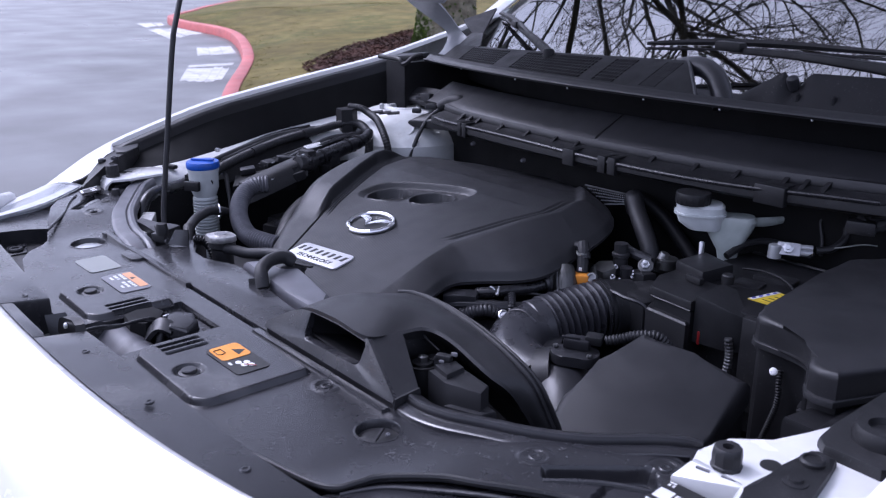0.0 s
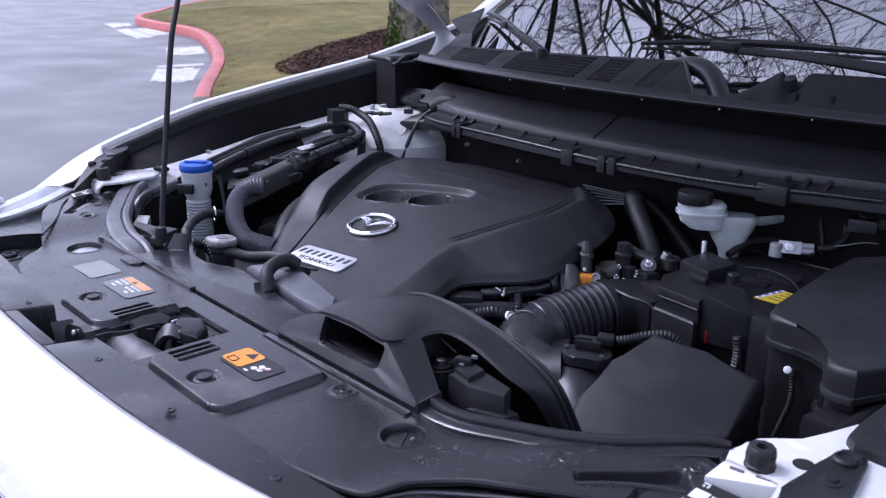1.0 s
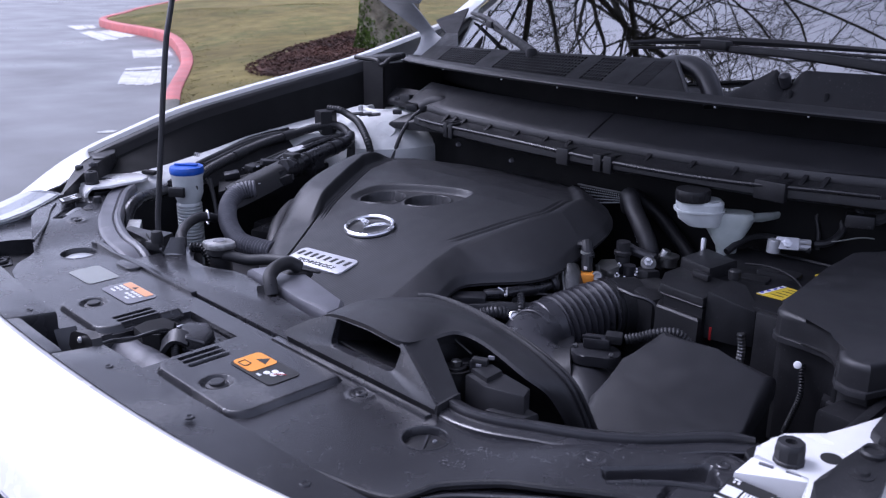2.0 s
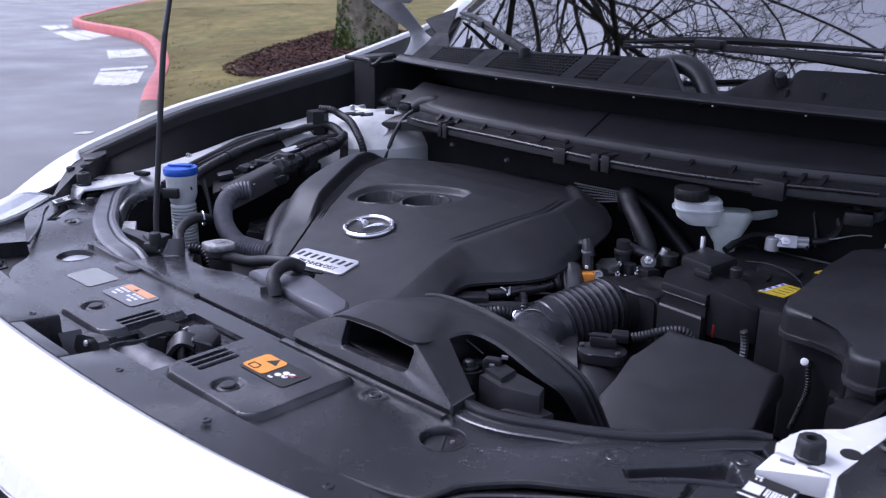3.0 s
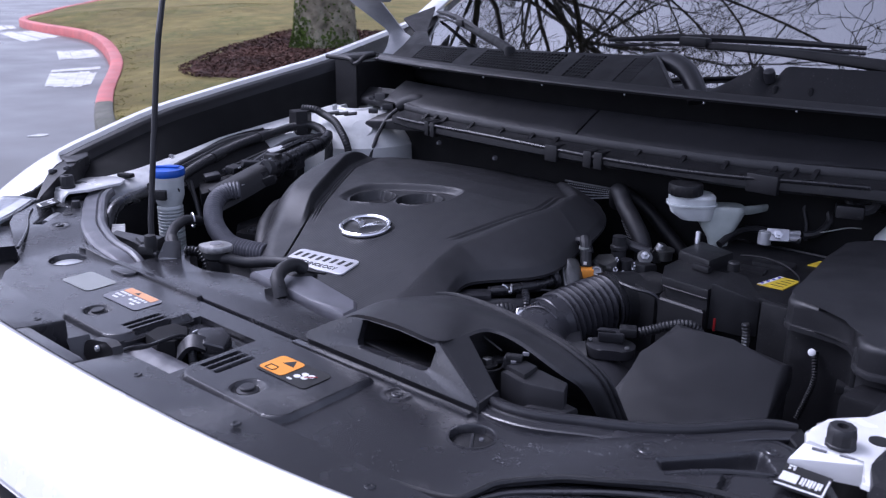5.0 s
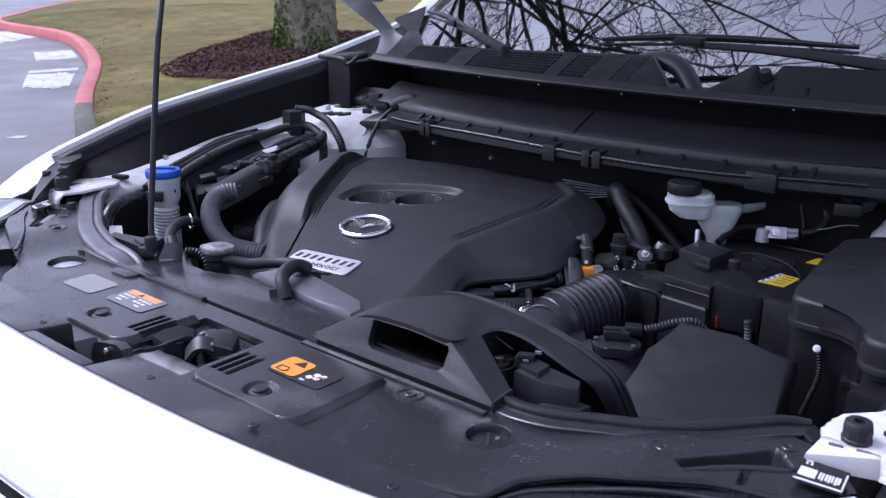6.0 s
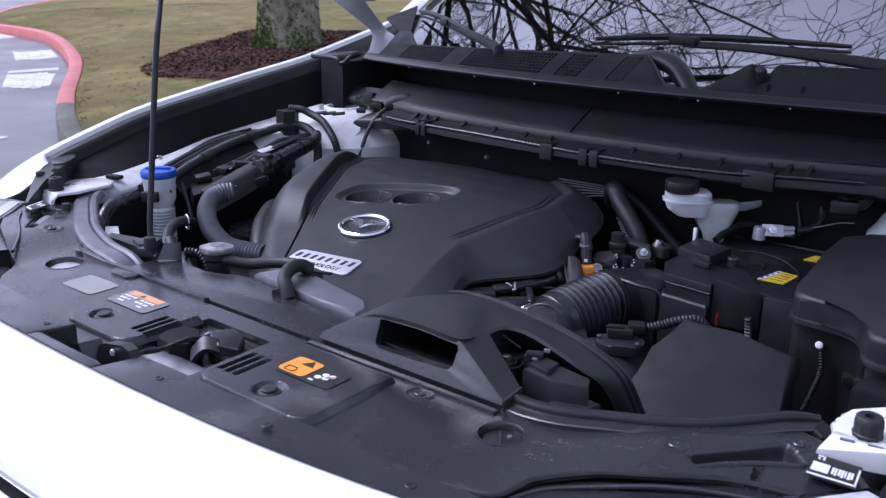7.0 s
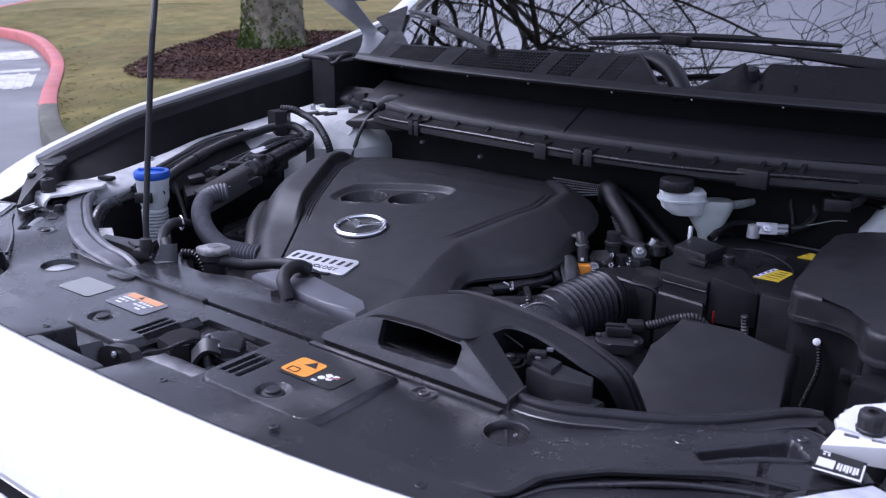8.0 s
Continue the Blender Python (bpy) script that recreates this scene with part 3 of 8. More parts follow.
# headlamp of the far side and of the near side
for s in (-1, 1):
    def lamp_place(u, v, drop=0.0, s=s):
        inner = Vector((0.590 - 0.024 * math.sin(math.pi * v), -0.235, 0.9405)).lerp(Vector((0.700 - 0.024 * math.sin(math.pi * v), -0.050, 0.9475)), v)
        outer = Vector((0.87, -0.30, 0.855)).lerp(Vector((0.835, -0.095, 0.924)), v)
        p = inner.lerp(outer, u) + Vector((0, 0, 0.010 * math.sin(math.pi * u) - drop))
        return (s * p.x, p.y, p.z)
    lamp = part("headlamp", sheet(lamp_place, 18, 12, 0.004 * -s), M_LENS, car, "clear headlamp lens")
    part("lamp_housing", sheet(lambda u, v: lamp_place(0.04 + 0.92 * u, 0.04 + 0.92 * v, 0.005 + 0.002 * math.sin(5 * u) ** 2), 40, 6, 0.01 * -s), M_LAMPBACK, lamp, "silver lamp housing")

# bay sides, firewall, floor
for s in (-1, 1):
    def apron(u, v, s=s):
        y = 0.015 + 0.935 * u
        z1 = lerp_at(y, (0, 0.3, 0.6, 0.95), (0.962, 0.985, 1.018, 1.05)) - (0.13 if s > 0 else 0)
        k = (0, 0.5, 0.9, 1.0)
        return (s * lerp_at(v, k, (0.775, 0.70, 0.655, 0.652)), y, lerp_at(v, k, (z1, z1 - 0.004, z1 - 0.022, z1 - 0.035)))
    part("inner_wing", sheet(apron, 30, 14, 0.003 * s), M_FLANGE, car, "white painted inner wing flange")
    if s < 0:
        part("hole", lathe([(0.013, 0), (0.013, 0.001), (0.012, 0.0012)], (-0.669, 0.062, 0.9615), 16, m=pose(0, 0, 0, 0, -8, 35) @ Matrix.Diagonal((1.0, 0.45, 1, 1))), M_INK, car, "dark oval hole in the flange")
        part("flange_clip", box((-0.687, 0.119, 0.968), (0.032, 0.014, 0.008), 0.003, 20), M_DARK, car)
    # Lower wing wall coloured black for the shade it lies in.
    part("splash_wall", box((s * 0.665, 0.45, 0.77), (0.012, 0.98, 0.32), 0.004), M_DARK, car, "lower inner wing wall, black in place of its shade")
part("firewall", sheet(lambda u, v: (-0.8 + 1.6 * u, 0.665 + 0.12 * (2 * u - 1) ** 2, 0.55 + 0.475 * v), 20, 6, 0.02), M_BULK, car, "black insulated bulkhead")
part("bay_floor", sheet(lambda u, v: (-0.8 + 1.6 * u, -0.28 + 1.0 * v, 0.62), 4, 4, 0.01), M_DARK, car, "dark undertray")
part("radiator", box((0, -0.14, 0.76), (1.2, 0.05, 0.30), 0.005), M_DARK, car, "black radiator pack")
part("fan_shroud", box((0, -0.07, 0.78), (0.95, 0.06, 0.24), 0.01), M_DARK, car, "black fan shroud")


# bonnet, propped open on its hinges
def bonnet_bm():
    up = radians(46)

    def place(u, v):
        x, d = -0.78 + 1.56 * u, 1.20 * v
        lift = 0.05 * (1 - (2 * u - 1) ** 2) + 0.05 * math.sin(math.pi * v) - 0.06 * max(0, abs(2 * u - 1) - 0.8) / 0.2
        return (x * (1 - 0.08 * v * v), 0.84 - d * math.cos(up) + lift * math.sin(up) * 1.0, 1.37 + d * math.sin(up) + lift * math.cos(up))
    return sheet(place, 24, 20, 0.03)


part("bonnet", bonnet_bm(), M_WHITE, car, "raised white bonnet")
for s in (-1, 1):
    hinge = part("bonnet_hinge", loft([[(s * 0.822, 0.790, 1.312), (s * 0.838, 0.848, 1.268), (s * 0.826, 0.915, 1.222), (s * 0.806, 0.952, 1.186), (s * 0.775, 0.915, 1.155), (s * 0.750, 0.872, 1.140)],
                                       [(s * 0.760, 0.815, 1.318), (s * 0.777, 0.887, 1.272), (s * 0.790, 0.937, 1.240), (s * 0.766, 0.963, 1.194), (s * 0.715, 0.950, 1.175), (s * 0.664, 0.898, 1.146)]], 0.006), M_HINGE, car, "pale painted hinge arm")
    part("hinge_plate", box((s * 0.74, 0.86, 1.292), (0.09, 0.07, 0.012), 0.004, 12, (35, 0)), M_HINGE, hinge, "pale hinge plate")
    part("hinge_bolt", screw_bm((s * 0.742, 0.855, 1.285), 0.012, 0.01), M_STEEL, hinge)


# windscreen, dashboard and roof edge
def screen_place(u, v):
    x = -0.83 + 1.66 * u
    k = (abs(x) / 0.83) ** 2
    return (x * (1 - 0.18 * v), 0.93 + 0.225 * k + 1.02 * v - 0.12 * v * k, 1.165 + 0.052 * k + 0.50 * v + 0.03 * math.sin(math.pi * v))


glass = part("windscreen", sheet(lambda u, v: screen_place(u, -0.2 + 1.2 * v), 40, 28, 0.005), M_GLASS, car, "windscreen mirroring bare branches and sky")
glass.visible_shadow = False


def pillar_place(side, u, v):
    """Along the windscreen's edge, u from its foot to the roof; v outwards over the rounded pillar."""
    e = Vector(screen_place(0.0 if side < 0 else 1.0, -0.06 + 1.06 * u))
    return e + Vector((side * (-0.004 + 0.062 * v), -0.016 * v, 0.006 + 0.012 * math.sin(math.pi * min(1, v * 1.2)) - 0.030 * v * v))


for s in (-1, 1):
    part("a_pillar", sheet(lambda u, v: pillar_place(s, u, v), 24, 8, 0.012 * s), M_WHITE, car, "white windscreen pillar")
part("dashboard", sheet(lambda u, v: (-0.76 + 1.52 * u, 1.12 + 0.75 * v + 0.2 * (2 * u - 1) ** 2 * (1 - v), 1.10 - 0.05 * v + 0.02 * math.sin(6 * u)), 16, 8, 0.03), M_CABIN, car, "black dashboard")
part("cabin_back", box((0, 2.6, 1.1), (1.6, 0.1, 1.1), 0.02), M_CABIN, car, "dark cabin behind the windscreen")
part("roof", sheet(lambda u, v: ((-0.64 + 1.28 * u) * (1 - 0.06 * v), 1.93 + 2.0 * v, 1.665 + 0.04 * math.sin(math.pi * u) + 0.05 * math.sin(2.2 * v)), 12, 12, 0.03), M_WHITE, car, "white roof")


def flank(side, y0, y1, z0, z1, n=8):
    """A panel of the body's side: bowed in height and drawn in towards the tail."""
    def place(u, v):
        y, z = y0 + (y1 - y0) * u, z0 + (z1 - z0) * v
        return (side * (0.935 - 0.22 * (z - 0.72) ** 2 - 0.012 * max(0, y - 2.4) ** 2), y, z)
    return sheet(place, n, n, 0.02 * side)


def side_glass(side, foot, head):
    return sheet(lambda u, v: (side * (0.875 + (0.665 - 0.875) * v), (foot[0] + (foot[1] - foot[0]) * u) * (1 - v) + (head[0] + (head[1] - head[0]) * u) * v, 1.11 + 0.55 * v + 0.03 * (foot[0] - 1.2) * 0.3), 6, 6, 0.005 * side)


part("tailgate", sheet(lambda u, v: ((-0.84 + 1.68 * u) * (1 - 0.08 * v), 4.28 + 0.05 * math.sin(math.pi * u) - 0.10 * v * v, 0.45 + 0.68 * v), 12, 10, -0.02), M_WHITE, car, "white tailgate")
part("rear_window", sheet(lambda u, v: ((-0.76 + 1.52 * u) * (1 - 0.2 * v), 4.20 - 0.28 * v, 1.13 + 0.55 * v), 8, 6, -0.006), M_CABIN, car, "dark rear window")
part("front_apron", sheet(lambda u, v: (-0.86 + 1.72 * u, nose_y(-0.80 + 1.60 * u) - 0.09 + 0.05 * v, 0.52 - 0.30 * v), 20, 6, 0.01), M_WHITE, car, "white lower bumper")
part("floor_pan", box((0, 2.2, 0.28), (1.5, 3.6, 0.06), 0.01), M_DARK, car, "dark underside")
for s in (-1, 1):
    part("front_door", flank(s, 1.06, 2.12, 0.34, 1.12), M_WHITE, car, "white front door")
    part("rear_door", flank(s, 2.13, 2.98, 0.34, 1.12), M_WHITE, car, "white rear door")
    part("rear_quarter", flank(s, 2.99, 4.28, 0.42, 1.12), M_WHITE, car, "white rear wing")
    part("sill", flank(s, 0.95, 3.3, 0.22, 0.335), M_PLASTIC, car, "black lower sill")
    part("side_window", side_glass(s, (1.22, 2.10), (1.98, 2.10)), M_CABIN, car, "dark side window")
    part("side_window", side_glass(s, (2.18, 2.96), (2.18, 2.92)), M_CABIN, car, "dark side window")
    part("side_window", side_glass(s, (3.04, 3.75), (3.0, 3.45)), M_CABIN, car, "dark side window")
    for y, top, w in ((2.10, 2.10, 0.08), (2.96, 2.92, 0.08), (3.75, 3.45, 0.45)):
        part("pillar", side_glass(s, (y, y + w), (top, top + w)), M_WHITE if w > 0.1 else M_PLASTIC, car)
    rear = part("wheel", lathe([(0.22, -0.11), (0.36, -0.11), (0.375, -0.08), (0.375, 0.08), (0.36, 0.11), (0.22, 0.11)], (s * 0.84, 3.10, 0.375), 32, m=pose(0, 0, 0, 0, 90, 0)), M_RUBBER, car, "black tyre")
    part("rim", lathe([(0.05, -0.02), (0.24, -0.09), (0.25, 0.0), (0.24, 0.09), (0.05, 0.03)], (s * 0.84, 3.10, 0.375), 32, m=pose(0, 0, 0, 0, 90, 0)), M_ALU, rear, "alloy rim")
    wheel = part("wheel", lathe([(0.22, -0.11), (0.36, -0.11), (0.375, -0.08), (0.375, 0.08), (0.36, 0.11), (0.22, 0.11)], (s * 0.84, 0.42, 0.375), 32, m=pose(0, 0, 0, 0, 90, 0)), M_RUBBER, car, "black tyre")
    part("rim", lathe([(0.05, -0.02), (0.24, -0.09), (0.25, 0.0), (0.24, 0.09), (0.05, 0.03)], (s * 0.84, 0.42, 0.375), 32, m=pose(0, 0, 0, 0, 90, 0)), M_ALU, wheel, "alloy rim")


# black rail along the inner edge of each fender
for s in (-1, 1):
    rail = thing("fender_rail", (s * 0.79, 0.4, 0.97), "black plastic cover along the inner edge of the fender", "trim", group="fender rails")
    zt = lambda y: sum(lerp_at(y + d, FENDER_Y, FENDER_Z) for d in (-0.05, -0.02, 0, 0.02, 0.05)) / 5

    def rail_place(u, v, s=s):
        y = (0.045 if s < 0 else 0.135) + (0.76 if s < 0 else 0.67) * u
        xf = lerp_at(y, (-0.2, 0.0, 0.3, 0.8, 1.5), (0.76, 0.80, 0.815, 0.825, 0.80))
        k = (0, 0.10, 0.16, 0.22, 0.30, 0.36, 0.42, 0.55, 1.0)
        low = lerp_at(y, (0.04, 0.15, 0.28, 0.39, 0.65, 0.8), (0.954, 0.965, 0.979, 0.987, 1.010, 1.028))
        foot = lerp_at(y, (0.04, 0.15, 0.28, 0.39, 0.8), (0.690, 0.700, 0.736, 0.762, 0.765))
        bead = 0.0025 * max(0, math.sin(24 * y) - 0.6)
        x = lerp_at(v, k, (xf + 0.020, xf - 0.001, xf - 0.004, xf - 0.008, xf - 0.020, xf - 0.026, xf - 0.030, xf - 0.036, foot))
        top = zt(y)
        return (s * x, y, lerp_at(v, k, (top - 0.020, top - 0.018, top - 0.008, top - 0.005, top - 0.008 + bead, top - 0.013, top - 0.020, top - 0.034, low)))
    part("cover", sheet(lambda u, v: rail_place(u, 0.5 * v), 60, 40, 0.004 * s), M_RAIL, rail)
    # The side's shade is put into its colour, duller than the cover's.
    part("side", sheet(lambda u, v: rail_place(u, 0.5 + 0.5 * v), 60, 12, 0.004 * s), M_BULK, rail, "side of the cover in duller black, for its shade")
    if s > 0:
        continue
    part("end_cap", prism([(-0.832, 0.052), (-0.800, 0.048), (-0.752, 0.036), (-0.738, 0.052), (-0.752, 0.082), (-0.805, 0.110), (-0.826, 0.110)], 0.984, lambda x, y: 0.998 + 0.12 * (y - 0.04), 0.005), M_RAIL, rail)
    part("foot", prism([(-0.664, -0.068), (-0.658, -0.062), (-0.700, -0.010), (-0.704, 0.020), (-0.728, 0.050), (-0.760, 0.085), (-0.785, 0.060), (-0.756, 0.020), (-0.742, -0.004), (-0.712, -0.030)], 0.950, lambda x, y: 0.962 + 0.42 * (y + 0.060) if y < 0.03 else 1.0, 0.003), M_PLASTIC, rail, "thin black strip with bolts")
    for q in ((-0.732, 0.000, 0.986), (-0.706, 0.016, 0.993)):
        part("bolt", screw_bm(q, 0.008, 0.006), M_SATIN, rail)

# ---- the cowl under the windscreen ----
cowl = thing("cowl", (0, 0.7, 1.1), "black plastic cowl with vent grilles under the windscreen", "cowl")
lip_y = lambda x: 0.632 + 0.24 * x * x
lip_z = lambda x: 1.152 - 0.012 * x * x


def tray_profile(prof, x0, x1, nu=44, nv=16, thick=0.004):
    def place(u, v):
        x = x0 + (x1 - x0) * u
        k = v * (len(prof) - 1)
        dy, z = (lerp_at(k, range(len(prof)), [p[j] for p in prof]) for j in (0, 1))
        return (x, lip_y(x) + dy, lip_z(x) - 1.152 + z)
    return sheet(place, nu, nv, thick)


part("lip", tray_profile([(0.018, 1.149), (0.008, 1.1505), (0.004, 1.153), (0.007, 1.1555), (0.011, 1.151), (0.015, 1.156), (0.024, 1.163), (0.030, 1.162), (0.036, 1.157), (0.05, 1.153), (0.075, 1.150)], -0.634, 0.75), M_SHELF, cowl, "ribbed rubber seal on the front lip")
# The gap's shade under the lip is put into this wall's colour.
part("lip_wall", tray_profile([(0.10, 1.146), (0.16, 1.130), (0.16, 1.08)], -0.70, 0.75, 44, 6), M_VOID, cowl, "wall in dull black for the shade under the lip")
part("front_panel", tray_profile([(0.056, 1.102), (0.046, 1.098), (-0.012, 1.071), (-0.018, 1.066)], -0.56, -0.001, 30, 8), M_SHELF, cowl, "smooth grey panel below the lip")
part("front_panel", tray_profile([(0.056, 1.102), (0.046, 1.098), (-0.012, 1.071), (-0.018, 1.066)], 0.003, 0.72, 30, 8), M_SHELF, cowl, "smooth grey panel below the lip")
rise = lambda x: 0.016 + 0.03 * max(0, abs(x + 0.03) - 0.35)


def ledge_place(u, v):
    x = -0.47 + 1.05 * u
    k = v * 7
    dy, z = (lerp_at(k, range(8), row) for row in ((-0.010, -0.018, -0.019, -0.022, -0.052, -0.057, -0.058, -0.050), (1.051, 1.050, 1.046, 1.036, 1.030, 1.030, 1.020, 1.016)))
    return (x, lip_y(x) + dy, lip_z(x) - 1.152 + z + rise(x))


part("ledge", sheet(ledge_place, 50, 14, 0.004), M_PLASTIC, cowl, "stepped ledge with small gussets")
for x in (-0.385, -0.355, -0.325, -0.245, -0.165, -0.09, -0.035, 0.13, 0.21, 0.28, 0.355, 0.385, 0.415):
    y, z = lip_y(x), 1.033 + rise(x)
    gus = bmesh.new()
    rows = [[gus.verts.new((x + d, y + q[0], z + q[1])) for q in ((-0.018, 0.016), (-0.020, 0.0), (-0.052, -0.004))] for d in (-0.0035, 0.0035)]
    gus.faces.new(rows[0]), gus.faces.new(list(reversed(rows[1])))
    for i in range(3):
        gus.faces.new((rows[0][i], rows[1][i], rows[1][(i + 1) % 3], rows[0][(i + 1) % 3]))
    part("rib", gus, M_DARK, cowl)
for x, w in ((-0.345, 0.012), (-0.328, 0.012), (-0.02, 0.026), (0.055, 0.017), (0.076, 0.017), (0.352, 0.050)):
    clip = part("clip", box((x, lip_y(x) - 0.060, 1.024 + rise(x)), (w, 0.014, 0.030), 0.003), M_PLASTIC, cowl)
    part("clip_arm", box((x, lip_y(x) - 0.040, 1.036 + rise(x)), (w * 0.8, 0.03, 0.005), 0.002), M_PLASTIC, clip)
for x in (-0.45, -0.25, -0.1, 0.075, 0.218, 0.363, 0.52):
    part("lip_clip", box((x, lip_y(x) + 0.010, 1.1455), (0.003, 0.003, 0.003), 0.001), M_GALV, cowl)


# vented upper panel: solid margins and bars between banks of slots
def upper(x, v):
    """v from the lip to the rear edge of the vented panel."""
    y0, y1 = lip_y(x) + 0.07, lip_y(x) + 0.07 + lerp_at(x, (-0.7, -0.3, 0.05, 0.1), (0.045, 0.078, 0.105, 0.105))
    return Vector((x, y0 + (y1 - y0) * v, lip_z(x) + 0.000 + lerp_at(x, (-0.7, -0.4, 0.05), (0.028, 0.036, 0.050)) * (v - 0.08 * v * v)))


def upper_band(x0, x1, v0, v1, n=6, thick=0.004):
    return sheet(lambda u, v: upper(x0 + (x1 - x0) * u, v0 + (v1 - v0) * v), n, 2, thick)


BANKS = ((-0.565, -0.415), (-0.355, -0.140), (-0.105, -0.052), (0.008, 0.043))
part("vent_margin", upper_band(-0.65, 0.045, 0.0, 0.10, 30), M_COWL, cowl)
part("vent_margin", upper_band(-0.65, 0.044, 0.90, 1.0, 30), M_COWL, cowl)
part("vent_edge", sheet(lambda u, v: upper(-0.65 + 0.682 * u, 1.0) + Vector((0, 0.03 * v, -0.06 * v)), 24, 2, 0.003), M_COWL, cowl)
edges = [-0.65] + [e for b in BANKS for e in b] + [0.045]
part("vent_corner", sheet(lambda u, v: upper(0.044 + (0.135 - 0.090 * v - 0.044) * u, v), 8, 8, 0.004), M_COWL, cowl)
part("vent_rim", tube([upper(0.135 - 0.090 * v, v) + Vector((0, 0, 0.001)) for v in (0.0, 0.25, 0.5, 0.75, 1.0)], 0.003, 6), M_SHELF, cowl)
for a, b in zip(edges[::2], edges[1::2]):
    part("vent_web", upper_band(a, b, 0.10, 0.90, 4), M_COWL, cowl)
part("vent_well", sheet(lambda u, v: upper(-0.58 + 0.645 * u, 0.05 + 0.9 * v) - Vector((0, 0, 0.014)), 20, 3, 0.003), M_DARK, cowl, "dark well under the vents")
for a, b in BANKS:
    n = max(8, int((b - a) / 0.008))
    bank = part("vent_bars", sheet(lambda u, v: upper(a + (b - a) * u, 0.09 + 0.01 * v), 6, 1, 0.004), M_COWL, cowl)
    cross = bmesh.new()
    for i in range(1, n):
        x = a + (b - a) * i / n
        p0, p1 = upper(x, 0.10), upper(x, 0.90)
        w = Vector((0.0016, 0, 0))
        d = Vector((0, 0, -0.006))
        vs = [cross.verts.new(q) for q in (p0 - w, p0 + w, p1 + w, p1 - w, p0 - w + d, p0 + w + d, p1 + w + d, p1 - w + d)]
        for f in ((0, 1, 2, 3), (0, 4, 5, 1), (3, 2, 6, 7), (0, 3, 7, 4), (1, 5, 6, 2)):
            cross.faces.new([vs[j] for j in f])
    for k in range(1, 7):
        v = 0.10 + 0.80 * k / 7
        sheet(lambda u, w, v=v: upper(a + (b - a) * u, v - 0.016 + 0.032 * w) + Vector((0, 0, -0.0005)), 5, 1, 0.004, bm=cross)
    part("mesh", cross, M_COWL, bank)
# side wall of the vented panel, tray behind it, raised plate with the washer nozzle
part("vent_end", sheet(lambda u, v: upper(0.135 - 0.090 * u, u) + Vector((0.002 * v, 0.004 * v, -(0.006 + 0.045 * u) * v)), 10, 3, 0.004), M_COWL, cowl)
part("tray", sheet(lambda u, v: (-0.74 + 1.5 * u, lip_y(-0.74 + 1.5 * u) + 0.075 + 0.26 * v, 1.148 - 0.012 * math.sin(math.pi * v)), 30, 6, 0.004), M_COWL, cowl)


def plate_place(u, v):
    x = 0.19 + 0.60 * u
    top = lerp_at(x, (0.19, 0.215, 0.262, 0.264, 0.285, 0.305, 0.308, 0.5, 0.8), (1.158, 1.172, 1.202, 1.202, 1.176, 1.202, 1.203, 1.205, 1.20))
    return (x, lip_y(x) + 0.075 + 0.035 * v, 1.150 + (top - 1.150) * v)


part("nozzle_plate", sheet(plate_place, 90, 8, 0.004), M_DARK, cowl)
part("washer_nozzle", lathe([(0.009, -0.010), (0.010, 0.004), (0.009, 0.010), (0.004, 0.013)], (0.283, 0.752, 1.186), 14, m=pose(0, 0, 0, 30, 0, 0)), M_SATIN, cowl, "black washer nozzle")
part("elbow_pipe", tube([(0.01, 0.835, 1.180), (0.040, 0.820, 1.186), (0.080, 0.806, 1.188), (0.118, 0.787, 1.176), (0.148, 0.765, 1.150), (0.158, 0.757, 1.13)], 0.0180, 16), M_SATIN, cowl, "black bent drain pipe")
part("collar", lathe([(0.017, -0.005), (0.018, 0.0), (0.017, 0.006)], (0.060, 0.814, 1.188), 16, m=pose(0, 0, 0, 0, 90, -30)), M_COWL, cowl)
for x in (0.30, 0.355, 0.55):
    part("stud", lathe([(0.004, 0), (0.004, 0.012), (0.002, 0.014)], (x, lip_y(x) + 0.085, 1.16), 8), M_DARK, cowl)
# corner pieces by the fender
part("corner_wall", loft([[(-0.652, 0.692, 1.140), (-0.652, 0.692, 1.03)], [(-0.720, 0.690, 1.142), (-0.720, 0.690, 1.03)]], -0.006), M_COWL, cowl)
# Black sheet added in place of the shade inside the cowl end.
part("corner_return", loft([[(-0.651, 0.696, 1.140), (-0.651, 0.696, 1.04)], [(-0.651, 0.92, 1.140), (-0.651, 0.92, 1.04)]], 0.004), M_VOID, cowl, "added black wall for the shade in the cowl end")
part("lip_hook", tube([(-0.630, 0.728, 1.158), (-0.640, 0.708, 1.153), (-0.648, 0.694, 1.140), (-0.658, 0.690, 1.138), (-0.668, 0.690, 1.146), (-0.70, 0.692, 1.148), (-0.755, 0.696, 1.147)], 0.0055, 8), M_COWL, cowl)
part("corner_cap", box((-0.775, 0.80, 1.137), (0.10, 0.055, 0.016), 0.006, 10, (4, -6)), M_PLASTIC, cowl)
part("corner_cover", loft([[(-0.805, 1.01, 1.214), (-0.775, 1.10, 1.243)], [(-0.715, 0.958, 1.188), (-0.688, 0.972, 1.188)]], 0.006), M_COWL, cowl, "black moulded corner by the hinge")
part("corner_side", loft([[(-0.715, 0.958, 1.188), (-0.688, 0.972, 1.188)], [(-0.68, 0.865, 1.150), (-0.56, 0.848, 1.172)]], 0.006), M_COWL, cowl)

